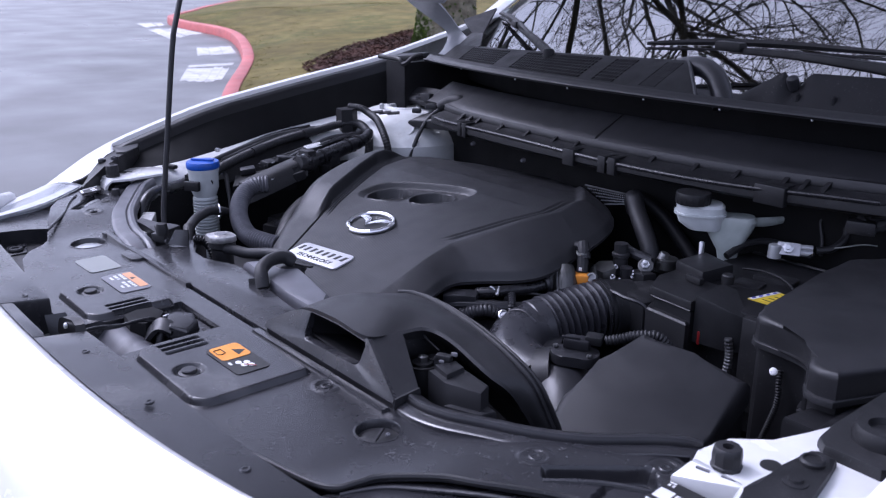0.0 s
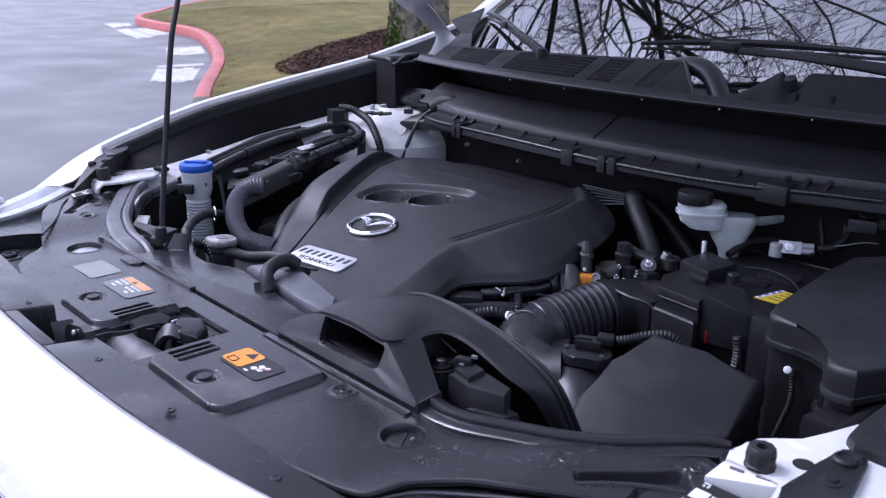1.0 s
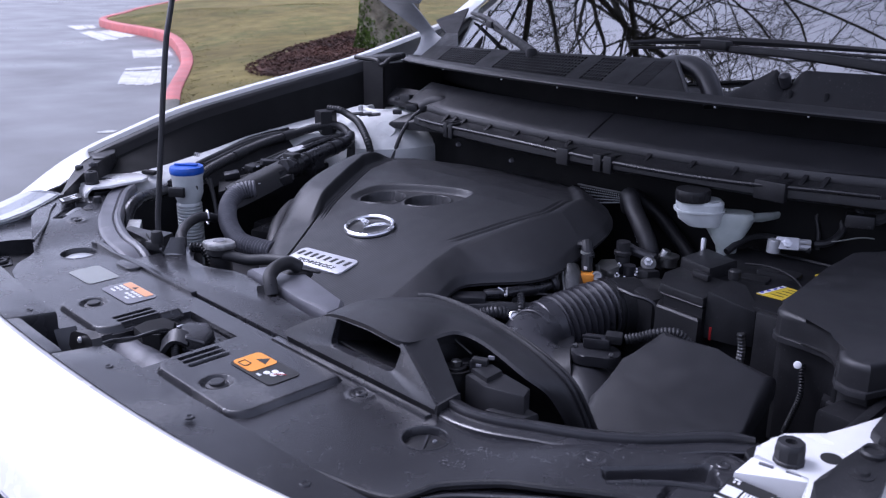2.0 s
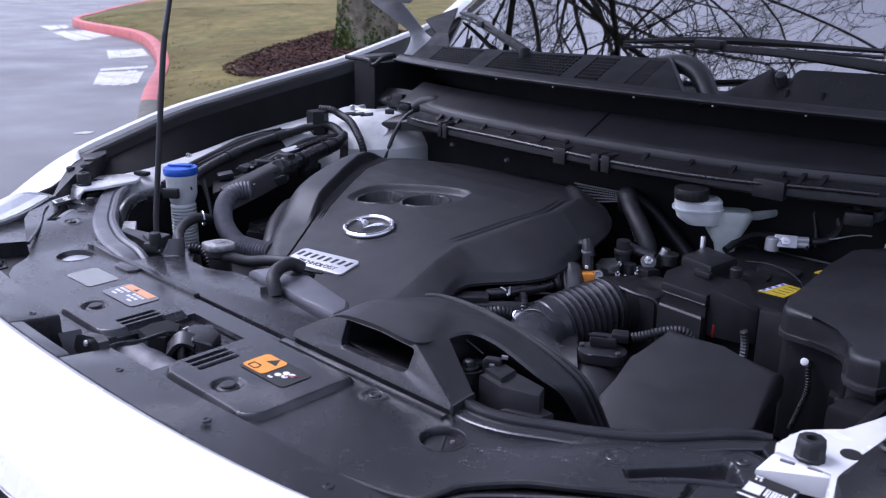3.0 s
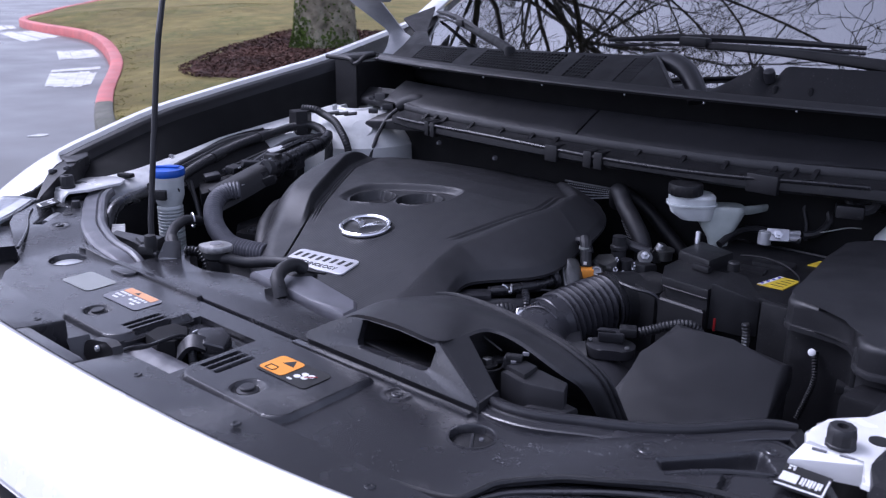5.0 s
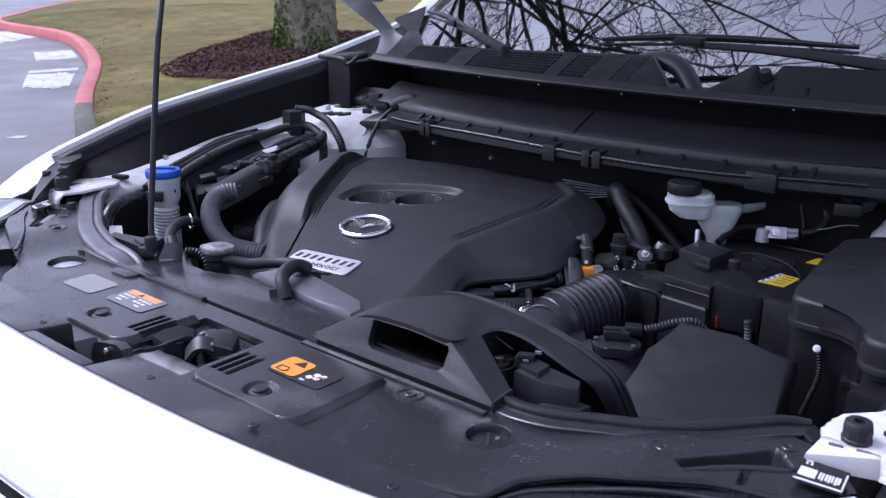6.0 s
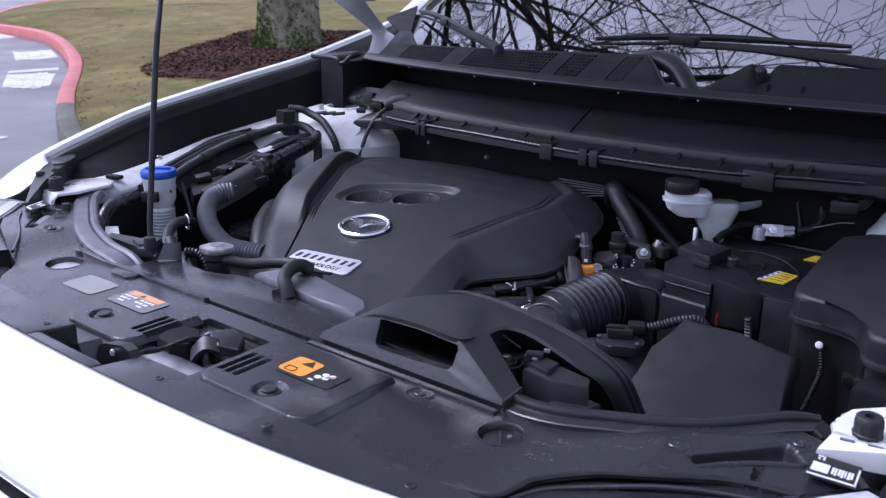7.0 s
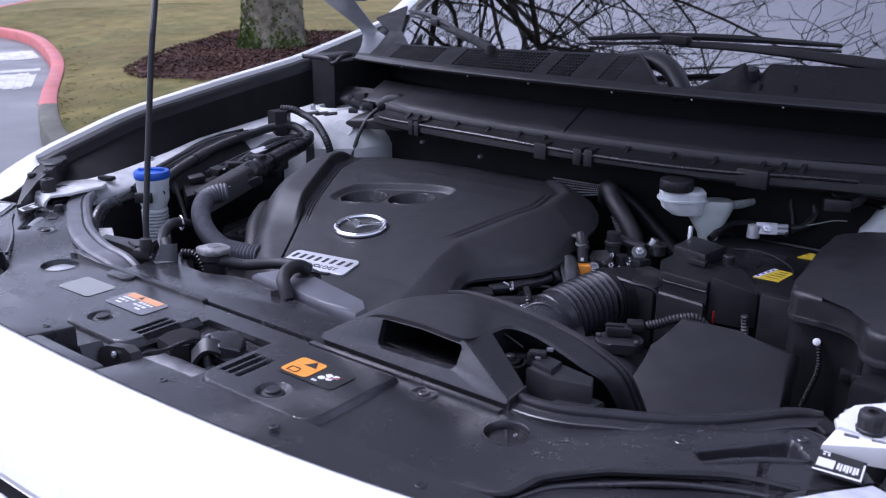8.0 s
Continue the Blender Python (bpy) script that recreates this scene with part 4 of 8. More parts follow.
# ---- wipers ----
def wiper(pivot, tip, blade_a, blade_b, lift):
    w = thing("wiper", pivot, "black windscreen wiper with arm and blade", "wiper", group="wipers")
    p, t = Vector(pivot), Vector(tip)
    m1, m2 = p.lerp(t, 0.3) + Vector((0, 0, lift)), p.lerp(t, 0.68) + Vector((0, 0, lift * 1.2))
    part("arm", tube([p, m1, m2, t], [0.012, 0.010, 0.0075, 0.006], 8, 6, flat=0.6), M_DARK, w)
    a, b = Vector(blade_a), Vector(blade_b)
    blade = part("blade", tube([a, a.lerp(b, 0.3) + Vector((0, 0, 0.008)), a.lerp(b, 0.6) + Vector((0, 0, 0.008)), b], [0.004, 0.008, 0.008, 0.004], 6, 6, flat=0.7), M_DARK, w)
    part("rubber", tube([a - Vector((0, 0, 0.010)), a.lerp(b, 0.5) - Vector((0, 0, 0.004)), b - Vector((0, 0, 0.010))], 0.003, 5), M_RUBBER, blade)
    part("blade_clip", box(t + Vector((0, 0, 0.006)), (0.06, 0.022, 0.018), 0.005, math.degrees(math.atan2((t - p).y, (t - p).x))), M_DARK, w)
    part("pivot", lathe([(0.012, -0.02), (0.012, 0.004), (0.009, 0.009), (0.004, 0.010)], pivot, 18), M_DARK, w)


wiper((-0.288, 0.79, 1.186), (-0.60, 1.005, 1.212), (-0.80, 1.135, 1.232), (-0.42, 0.885, 1.20), 0.004)
wiper((0.56, 0.80, 1.200), (0.085, 0.875, 1.216), (-0.12, 0.90, 1.212), (0.36, 0.985, 1.222), 0.006)

# ---- radiator cover panel, with recesses, and what is mounted on it ----
def step(e0, e1, x):
    t = min(1.0, max(0.0, (x - e0) / (e1 - e0)))
    return t * t * (3 - 2 * t)


seam_y = lambda x: lerp_at(abs(x), (0, 0.30, 0.36, 0.42, 0.47, 0.53, 0.585, 0.62, 0.66, 0.70), (-0.122, -0.123, -0.110, -0.098, -0.080, -0.045, -0.004, 0.014, 0.005, -0.05))
edge_x = (0, 0.25, 0.311, 0.379, 0.432, 0.456, 0.463, 0.470, 0.508, 0.54, 0.60, 0.66, 0.70)
edge_y = (-0.303, -0.290, -0.280, -0.265, -0.253, -0.243, -0.224, -0.203, -0.169, -0.152, -0.112, -0.095, -0.062)
front_y = lambda x: lerp_at(x, edge_x, edge_y) if x > 0 else lerp_at(-x, (0, 0.25, 0.36, 0.392, 0.415, 0.432, 0.483, 0.593, 0.66, 0.70), (-0.303, -0.288, -0.262, -0.243, -0.216, -0.203, -0.187, -0.146, -0.105, -0.062))


def panel_z(x, y):
    z = 0.936 + 0.012 * step(0.42, 0.55, abs(x))
    for hx, hy, hr in ((-0.378, -0.157, 0.025), (0.397, -0.152, 0.0205)):
        z -= 0.014 * (1 - step(hr - 0.001, hr + 0.003, math.hypot(x - hx, y - hy)))
    for hx, hy in ((0.285, -0.138), (0.541, -0.083), (0.627, -0.009), (-0.523, -0.096)):
        r = math.hypot(x - hx, y - hy)
        z += 0.0013 * (1 - step(0.014, 0.018, r)) - 0.0015 * (1 - step(0.009, 0.012, r))
    a, b = (x - 0.597 + y + 0.062) * 0.707, (y + 0.062 - x + 0.597) * 0.707
    z -= 0.016 * step(0, 0.007, 0.050 - abs(a)) * step(0, 0.007, 0.015 + 0.08 * a - abs(b))
    a, b = (-x - 0.590 + y + 0.080) * 0.707, (y + 0.080 + x + 0.590) * 0.707
    z -= 0.016 * step(0, 0.006, 0.056 - abs(a)) * step(0, 0.006, 0.013 + 0.08 * a - abs(b))
    z -= 0.006 * step(0, 0.0018, 0.0042 - abs(x - 0.6125 - 0.23 * (-0.066 - y))) * step(0, 0.004, -0.062 - y)
    z -= 0.045 * step(0, 0.004, 0.058 - abs(x - 0.012)) * step(0, 0.004, -0.152 - y)
    return z


cover_panel = thing("radiator_cover", (0, -0.2, 0.93), "dusty black plastic cover over the radiator", "radiator cover")


def panel_place(u, v):
    x = -0.70 + 1.40 * u
    y = front_y(x) + (seam_y(x) - front_y(x)) * v
    return (x, y, panel_z(x, y))


part("panel", sheet(panel_place, 640, 84, 0.004), M_PANEL, cover_panel, "", 28)
part("plug", lathe([(0.026, 0), (0.026, 0.003), (0.018, 0.007), (0.004, 0.008)], (-0.378, -0.157, 0.924), 20), M_GALV, cover_panel, "pale round bulb cap in its well")
part("plug", lathe([(0.022, 0), (0.022, 0.003), (0.016, 0.006), (0.004, 0.006)], (0.397, -0.152, 0.924), 20), M_PLASTIC, cover_panel, "dark round cap in its well")
for hx, hy, hr in ((-0.378, -0.157, 0.025), (0.397, -0.152, 0.0205)):
    part("well_rim", lathe([(hr + 0.0002, -0.016), (hr + 0.0008, -0.0010), (hr + 0.0018, 0.0004), (hr + 0.0040, 0.0001), (hr + 0.0040, -0.002), (hr + 0.002, -0.018)], (hx, hy, 0.9363), 48), M_PANEL, cover_panel)
part("cap_bar", box((0.397, -0.152, 0.930), (0.003, 0.030, 0.003), 0.001, 35), M_SATIN, cover_panel)
part("cap_screw", screw_bm((0.402, -0.144, 0.930), 0.0024, 0.002), M_GREYLAB, cover_panel)
for p in ((0.285, -0.138, 0.9352), (0.541, -0.083, 0.9466), (0.627, -0.009, 0.9470), (-0.523, -0.096, 0.9466)):
    part("push_clip", screw_bm(p, 0.0065, 0.0022), M_PANEL, cover_panel)
part("tab", prism(turned_plan(rounded(-0.012, -0.009, 0.012, 0.009, 0.008), (-0.398, -0.116), 12), 0.934, 0.9425, 0.002), M_PANEL, cover_panel)
part("tab", prism(turned_plan(rounded(-0.026, -0.013, 0.024, 0.014, 0.012), (-0.268, -0.127), 2), 0.930, 0.9395, 0.003, seg=3), M_PANEL, cover_panel)
part("seam_lip", prism([(-0.405, -0.118), (-0.385, -0.124), (-0.33, -0.122), (-0.24, -0.1215), (-0.097, -0.122), (-0.097, -0.1135), (-0.24, -0.1125), (-0.30, -0.1125), (-0.34, -0.114), (-0.39, -0.114)], 0.925, lambda x, y: 0.9402 + 0.006 * step(0.34, 0.41, -x), 0.0015), M_PANEL, cover_panel, "narrow raised lip along the seam")
part("rib", tube([(x, front_y(x) + 0.002, panel_z(x, front_y(x)) - 0.0005) for x in (0.25, 0.311, 0.379, 0.432, 0.456, 0.463, 0.470, 0.508, 0.54, 0.60, 0.65)], 0.0032, 8), M_PLASTIC, cover_panel, "raised bead along the front edge")


part("rib", tube([(0.572, -0.106, 0.9470), (0.588, -0.090, 0.9482), (0.606, -0.073, 0.9485), (0.624, -0.060, 0.9485), (0.640, -0.050, 0.9478), (0.646, -0.042, 0.946)], 0.0026, 8), M_PANEL, cover_panel, "raised lip of the recess")
part("rib", tube([(-0.452, -0.196, 0.9475), (-0.497, -0.166, 0.9482), (-0.545, -0.138, 0.9485), (-0.60, -0.112, 0.9485), (-0.645, -0.085, 0.9485)], 0.0026, 8), M_PANEL, cover_panel, "raised bead by the headlamp")
part("slot", lathe([(0.0075, 0), (0.0075, 0.0006), (0.006, 0.0007)], (-0.574, -0.056, 0.9484), 16), M_INK, cover_panel, "small black hole")
part("bulb_holder", tube([(-0.582, -0.092, 0.934), (-0.600, -0.070, 0.936), (-0.612, -0.056, 0.935)], 0.009, 14), M_GALV, cover_panel, "grey bulb holder in the opening")
part("stop", lathe([(0.008, 0), (0.008, 0.005), (0.0065, 0.011), (0.003, 0.012)], (-0.609, -0.023, 0.9475), 14), M_PLASTIC, cover_panel)
part("panel_skirt", sheet(lambda u, v: (-0.33 - 0.185 * u, front_y(-0.33 - 0.185 * u) + 0.0015, 0.9345 + 0.012 * step(0.42, 0.55, 0.33 + 0.185 * u) - 0.028 * v), 40, 3, 0.002), M_PANEL, cover_panel)

# two raised pads beside the latch, each with a bolt well and three slots
def pad(plan, well, slots, low, tilt):
    xs, ys = [p[0] for p in plan], [p[1] for p in plan]
    cx, cy = (min(xs) + max(xs)) / 2, (min(ys) + max(ys)) / 2

    def place(u, v):
        x = min(xs) + (max(xs) - min(xs)) * u
        y = min(ys) + (max(ys) - min(ys)) * v
        R = 0.030 if y < cy else 0.010
        dx, dy = max(0, abs(x - cx) - (max(xs) - min(xs)) / 2 + R), max(0, abs(y - cy) - (max(ys) - min(ys)) / 2 + R)
        r = math.hypot(dx, dy)
        if r > R:
            k = R / r
            x = cx + math.copysign(abs(x - cx) - dx + dx * k, x - cx)
            y = cy + math.copysign(abs(y - cy) - dy + dy * k, y - cy)
            r = R
        z = low + 0.0088 * (1 - step(R - 0.0085, R - 0.0005, r)) + tilt * (x - cx)
        z -= 0.0055 * (1 - step(0.0135, 0.0185, math.hypot(x - well[0], y - well[1])))
        for k in (-1, 0, 1):
            z -= 0.010 * step(0, 0.0012, 0.0040 - abs(x - slots[0] - 0.0120 * k)) * step(0, 0.002, 0.025 - abs(y - slots[1]))
        return (x, y, z)
    bm = sheet(place, 170, 80)
    return bm


part("pad", pad([(-0.187, -0.276), (-0.042, -0.158)], (-0.143, -0.236), (-0.062, -0.216), 0.934, 0), M_PANEL, cover_panel, "raised pad with three slots", 28)
part("pad", pad([(0.072, -0.274), (0.253, -0.13)], (0.169, -0.240), (0.103, -0.217), 0.934, 0), M_PANEL, cover_panel, "raised pad with three slots", 28)
for p in ((-0.143, -0.236, 0.938), (0.169, -0.240, 0.938)):
    bolt = part("bolt", lathe([(0.012, 0), (0.012, 0.002), (0.0085, 0.003), (0.0085, 0.005), (0.0075, 0.006)], p, 16), M_SATIN, cover_panel, "black bolt in its well")


def flat_label(name, center, size, turn, mat, parent, label="", z_up=0.0004):
    return part(name, prism(turned_plan(rounded(-size[0] / 2, -size[1] / 2, size[0] / 2, size[1] / 2, min(size) * 0.16, 4), center[:2], turn), center[2], center[2] + z_up, 0), mat, parent, label)


# labels
flat_label("label", (-0.266, -0.1825, 0.9364), (0.071, 0.046), 1, M_FILM, cover_panel, "blank grey film label")
lab = flat_label("label", (-0.145, -0.187, 0.9434), (0.082, 0.042), 0, M_GREYLAB, cover_panel, "grey service label with an orange heading")
flat_label("heading", (-0.146, -0.1735, 0.9440), (0.066, 0.012), 0, M_PEACH, lab, "faded orange heading bar")
part("triangle", prism([(-0.156, -0.177), (-0.147, -0.177), (-0.1515, -0.170)], 0.9445, 0.9448, 0), M_INK, lab)
for i, (dx, w, row) in enumerate(((-0.029, 0.004, 0), (-0.023, 0.005, 0), (-0.017, 0.004, 0), (-0.010, 0.006, 0), (0.006, 0.006, 0), (0.014, 0.005, 0), (0.021, 0.005, 0), (0.028, 0.004, 0),
                                  (-0.028, 0.005, 1), (-0.021, 0.006, 1), (-0.013, 0.004, 1), (0.005, 0.007, 1), (0.014, 0.006, 1), (0.023, 0.007, 1), (-0.020, 0.012, 2), (0.020, 0.010, 2))):
    flat_label("print_bar", (-0.147 + dx, -0.1835 - 0.0075 * row, 0.9440), (w, 0.0042 - 0.001 * (row == 2)), 0, M_PAPER, lab)
warn = flat_label("label", (0.177, -0.186, 0.9434), (0.080, 0.041), 0, M_INK, cover_panel, "black and orange warning label")
flat_label("orange_field", (0.157, -0.185, 0.9440), (0.039, 0.036), 0, M_ORANGE, warn, "orange warning field")
part("triangle", prism([(0.153, -0.181), (0.171, -0.181), (0.162, -0.1685)], 0.9443, 0.9447, 0), M_INK, warn, "black warning triangle")
part("pictogram", tube([(0.146, -0.200, 0.9448), (0.158, -0.200, 0.9448), (0.160, -0.196, 0.9448), (0.158, -0.191, 0.9448), (0.146, -0.191, 0.9448), (0.146, -0.200, 0.9448)], 0.0006, 5, 1), M_INK, warn)
for cx, cy in ((0.189, -0.191), (0.198, -0.189), (0.193, -0.183), (0.202, -0.182)):
    part("fan_sign", prism([(cx + 0.0044 * math.cos(a), cy + 0.0036 * math.sin(a)) for a in (k * 0.6283 for k in range(10))], 0.9440, 0.9443, 0), M_PAPER, warn)
part("red_bar", prism(turned_plan([(-0.007, -0.0009), (0.007, -0.0009), (0.007, 0.0009), (-0.007, 0.0009)], (0.203, -0.184), 40), 0.9445, 0.9447, 0), M_REDINK, warn, "red cross bar")
flat_label("print_bar", (0.187, -0.200, 0.9440), (0.007, 0.0030), 0, M_PAPER, warn)

# ---- bonnet latch in the opening ----
latch = thing("bonnet_latch", (0.0, -0.21, 0.90), "black and steel bonnet latch with its release lever", "latch")
part("base_plate", prism([(-0.052, -0.206), (0.064, -0.206), (0.064, -0.155), (-0.052, -0.155)], 0.91, 0.929, 0.002), M_PANEL, latch)
for q in ((-0.046, -0.166), (-0.040, -0.177), (0.049, -0.164), (0.052, -0.175)):
    part("slot", box((*q, 0.9292), (0.012, 0.003, 0.001), 0, -8), M_INK, latch)
part("housing", prism([(-0.048, -0.212), (-0.044, -0.190), (-0.020, -0.186), (0.000, -0.200), (0.006, -0.222), (-0.010, -0.236), (-0.040, -0.232)], 0.875, 0.940, 0.005), M_VOID, latch)
part("jaw", prism([(-0.004, -0.190), (0.016, -0.178), (0.042, -0.168), (0.040, -0.192), (0.018, -0.206)], 0.90, lambda x, y: 0.944 - 0.3 * abs(x - 0.012), 0.005), M_PLASTIC, latch)
part("claw", loft([[(0.010, -0.216, 0.930), (0.018, -0.206, 0.943), (0.030, -0.196, 0.940)], [(0.022, -0.226, 0.920), (0.030, -0.216, 0.934), (0.042, -0.206, 0.930)]], 0.006, 5), M_SATIN, latch, "black hooked claw")
part("catch", box((0.010, -0.196, 0.943), (0.004, 0.009, 0.006), 0.001, 20), M_STEEL, latch, "worn steel catch")
part("spring_seat", lathe([(0.010, 0), (0.010, 0.014), (0.007, 0.018)], (0.046, -0.222, 0.905), 14), M_SATIN, latch)
part("crossbar", sheet(lambda u, v: (-0.050 + 0.11 * u, -0.222 - 0.045 * v, 0.902 + 0.022 * math.sin(math.pi * (0.15 + 0.8 * v))), 10, 12, 0.004), M_SEAL, latch, "smooth grey crossbar")
part("guard", prism([(0.018, -0.272), (0.052, -0.250), (0.060, -0.258), (0.026, -0.290)], 0.885, 0.918, 0.003), M_VOID, latch)
lever_bm = bmesh.new()
front = [lever_bm.verts.new((x, -0.315 + 0.10 * (z - 0.955), z)) for x, z in ((-0.024, 0.955), (-0.020, 0.962), (-0.009, 0.967), (0.023, 0.973), (0.034, 0.970), (0.039, 0.962), (0.034, 0.948), (0.017, 0.940), (-0.010, 0.936), (-0.026, 0.945))]
back = [lever_bm.verts.new(v.co + Vector((0.004, 0.010, 0.001))) for v in front]
lever_bm.faces.new(front), lever_bm.faces.new(list(reversed(back)))
for i in range(len(front)):
    j = (i + 1) % len(front)
    lever_bm.faces.new((front[i], back[i], back[j], front[j]))
part("lever", lever_bm, M_RAIL, latch, "black stamped release lever")
for q in ((0.008, -0.315, 0.962), (0.013, -0.317, 0.946)):
    part("rivet", screw_bm(q, 0.0036, 0.003, (0, -1, 0.1)), M_STEEL, latch)
for d in (0, 0.007):
    part("lever_rod", tube([(0.020, -0.308 + d, 0.955), (0.008, -0.286 + d, 0.950), (0.009, -0.262 + d, 0.946), (0.006, -0.242 + d, 0.945), (0.005, -0.224 + d * 1.3, 0.944), (0.008, -0.208 + d, 0.938)], 0.0023, 8), M_GLOSSRUB, latch)
part("jaw_cover", prism([(0.010, -0.196), (0.006, -0.184), (0.022, -0.166), (0.044, -0.170), (0.060, -0.192), (0.040, -0.206)], 0.915, lambda x, y: 0.946 - 0.25 * max(0, x - 0.03), 0.005, seg=3), M_PANEL, latch, "rounded black cover of the jaw")
part("spring", tube([(0.018, -0.206, 0.930), (0.028, -0.214, 0.924), (0.040, -0.220, 0.916)], 0.004, 10, 6, (0.003, 0.0012)), M_SATIN, latch)
part("flap", loft([[(-0.050, -0.322, 0.958), (-0.040, -0.300, 0.960)], [(-0.034, -0.322, 0.925), (-0.024, -0.300, 0.925)]], 0.003, 4), M_PANEL, latch, "thin black guide flap")

# ---- rear strip of the radiator support ----
support = thing("radiator_support", (0, -0.08, 0.92), "black plastic strip along the top of the radiator support", "radiator support")
part("strip", prism([(-0.29, -0.1165), (0.12, -0.1155), (0.12, -0.055), (0.05, -0.050), (-0.02, -0.040), (-0.115, -0.026), (-0.145, -0.030), (-0.165, -0.045), (-0.19, -0.052), (-0.225, -0.05), (-0.25, -0.035), (-0.262, -0.012), (-0.29, -0.014)], 0.905, 0.938, 0.002), M_PANEL, support)
part("painted_flange", prism([(-0.515, -0.010), (-0.445, -0.052), (-0.395, -0.072), (-0.385, -0.058), (-0.430, -0.034), (-0.500, 0.006)], 0.915, 0.933, 0.002), M_WHITE, support, "white painted edge behind the seal")
part("wall", prism([(-0.428, -0.062), (-0.440, -0.042), (-0.374, -0.030), (-0.336, -0.018), (-0.320, -0.050), (-0.336, -0.064), (-0.374, -0.056)], 0.89, 0.945, 0.003), M_SHELF, support, "grey-black block behind the seal")
part("wall_step", prism([(-0.366, -0.052), (-0.359, -0.028), (-0.336, -0.020), (-0.322, -0.048), (-0.336, -0.060)], 0.94, 0.951, 0.003), M_SHELF, support)
part("rod_clip", box((-0.300, -0.070, 0.948), (0.026, 0.014, 0.014), 0.003, 25), M_PLASTIC, support)
part("fin", loft([[(-0.281, -0.051, 0.960), (-0.258, -0.040, 0.965)], [(-0.280, -0.066, 0.940), (-0.256, -0.042, 0.938)]], 0.003, 4, 4), M_PANEL, support)
part("fin", prism([(-0.044, -0.053), (-0.020, -0.045), (-0.022, -0.042), (-0.046, -0.049)], 0.935, lambda x, y: 0.950 + 0.35 * (x + 0.032), 0.001), M_PLASTIC, support)
part("shroud_ledge", prism([(-0.118, -0.022), (0.03, -0.036), (0.102, -0.046), (0.098, -0.018), (0.075, 0.003), (-0.045, 0.030), (-0.10, 0.025)], 0.86, 0.946, 0.010, seg=3), M_CONDUIT, support, "grey fan shroud ledge")

# rubber seals
def seal_bm(points, width, prof, taper=0.0):
    path = smooth(points, 8)

    def place(u, v):
        i = min(int(round(u * (len(path) - 1))), len(path) - 1)
        a = (path[min(i + 1, len(path) - 1)] - path[max(i - 1, 0)]).normalized()
        s = Vector((-a.y, a.x, 0)).normalized()
        k = v * (len(prof) - 1)
        off, z = (lerp_at(k, range(len(prof)), [p[j] for p in prof]) for j in (0, 1))
        w = 1 - taper * step(0.90, 1.0, u) ** 2
        return path[i] + s * off * width * w + Vector((0, 0, z * (0.4 + 0.6 * w)))
    return sheet(place, len(path) - 1, 3 * (len(prof) - 1), 0.002)


FLAT_LIP = [(-0.5, 0.0), (-0.49, 0.006), (-0.42, 0.0085), (-0.20, 0.0095), (0.05, 0.010), (0.12, 0.007)]
FLAT_BULB = [(0.12, 0.0072), (0.15, 0.0105), (0.25, 0.013), (0.38, 0.012), (0.46, 0.008), (0.5, 0.0)]
ROUND_LIP = [(-0.5, -0.004), (-0.5, 0.001), (-0.46, 0.002), (-0.30, 0.0035), (-0.18, 0.004), (-0.15, 0.001)]
ROUND_BULB = [(-0.16, 0.0), (-0.15, 0.007), (-0.11, 0.0105), (-0.04, 0.011), (0.10, 0.009), (0.28, 0.0055), (0.42, 0.001), (0.5, -0.006)]
far_path = [(-0.655, 0.055, 0.948), (-0.63, 0.028, 0.945), (-0.56, -0.015, 0.942), (-0.48, -0.058, 0.94), (-0.39, -0.088, 0.937), (-0.32, -0.097, 0.934), (-0.285, -0.100, 0.922)]
near_path = [(0.335, -0.080, 0.928), (0.364, -0.090, 0.935), (0.396, -0.096, 0.938), (0.430, -0.091, 0.940), (0.470, -0.074, 0.942), (0.510, -0.055, 0.943), (0.554, -0.026, 0.945), (0.600, 0.020, 0.948), (0.628, 0.044, 0.947)]
seal = thing("bonnet_seal", (-0.45, -0.06, 0.94), "grey-black rubber bonnet seal curving to the wing", "seal", "bonnet seals")
part("lip", seal_bm(far_path, 0.042, FLAT_LIP), M_SEAL, seal)
part("bulb", seal_bm(far_path, 0.042, FLAT_BULB), M_SEAL, seal)
seal = thing("bonnet_seal", (0.5, -0.05, 0.94), "smooth black rubber bonnet seal with a rounded end", "seal", "bonnet seals")
part("lip", seal_bm(near_path, 0.040, ROUND_LIP, 0.35), M_PANEL, seal)
part("bulb", seal_bm(near_path, 0.040, ROUND_BULB, 0.35), M_SATIN, seal)
part("end_tab", prism([(0.622, 0.030), (0.640, 0.012), (0.650, 0.018), (0.646, 0.034), (0.630, 0.050)], 0.930, 0.950, 0.004, seg=3), M_DARK, seal)

# ---- bonnet prop rod ----
rod = thing("prop_rod", (-0.29, -0.069, 0.95), "thin black steel bonnet prop rod standing in its clip", "prop rod")
part("rod", tube([(-0.279, -0.066, 0.945), (-0.288, -0.066, 0.945), (-0.297, -0.063, 0.953), (-0.3025, -0.060, 0.985), (-0.3045, -0.053, 1.03), (-0.309, -0.026, 1.20), (-0.3105, -0.017, 1.25), (-0.3125, -0.012, 1.268), (-0.334, 0.013, 1.318), (-0.40, 0.09, 1.47), (-0.53, 0.24, 1.77)], 0.0044, 10), M_SATIN, rod)
part("grommet", lathe([(0.009, -0.008), (0.010, 0.0), (0.008, 0.010)], (-0.293, -0.069, 0.962), 12), M_RUBBER, rod)

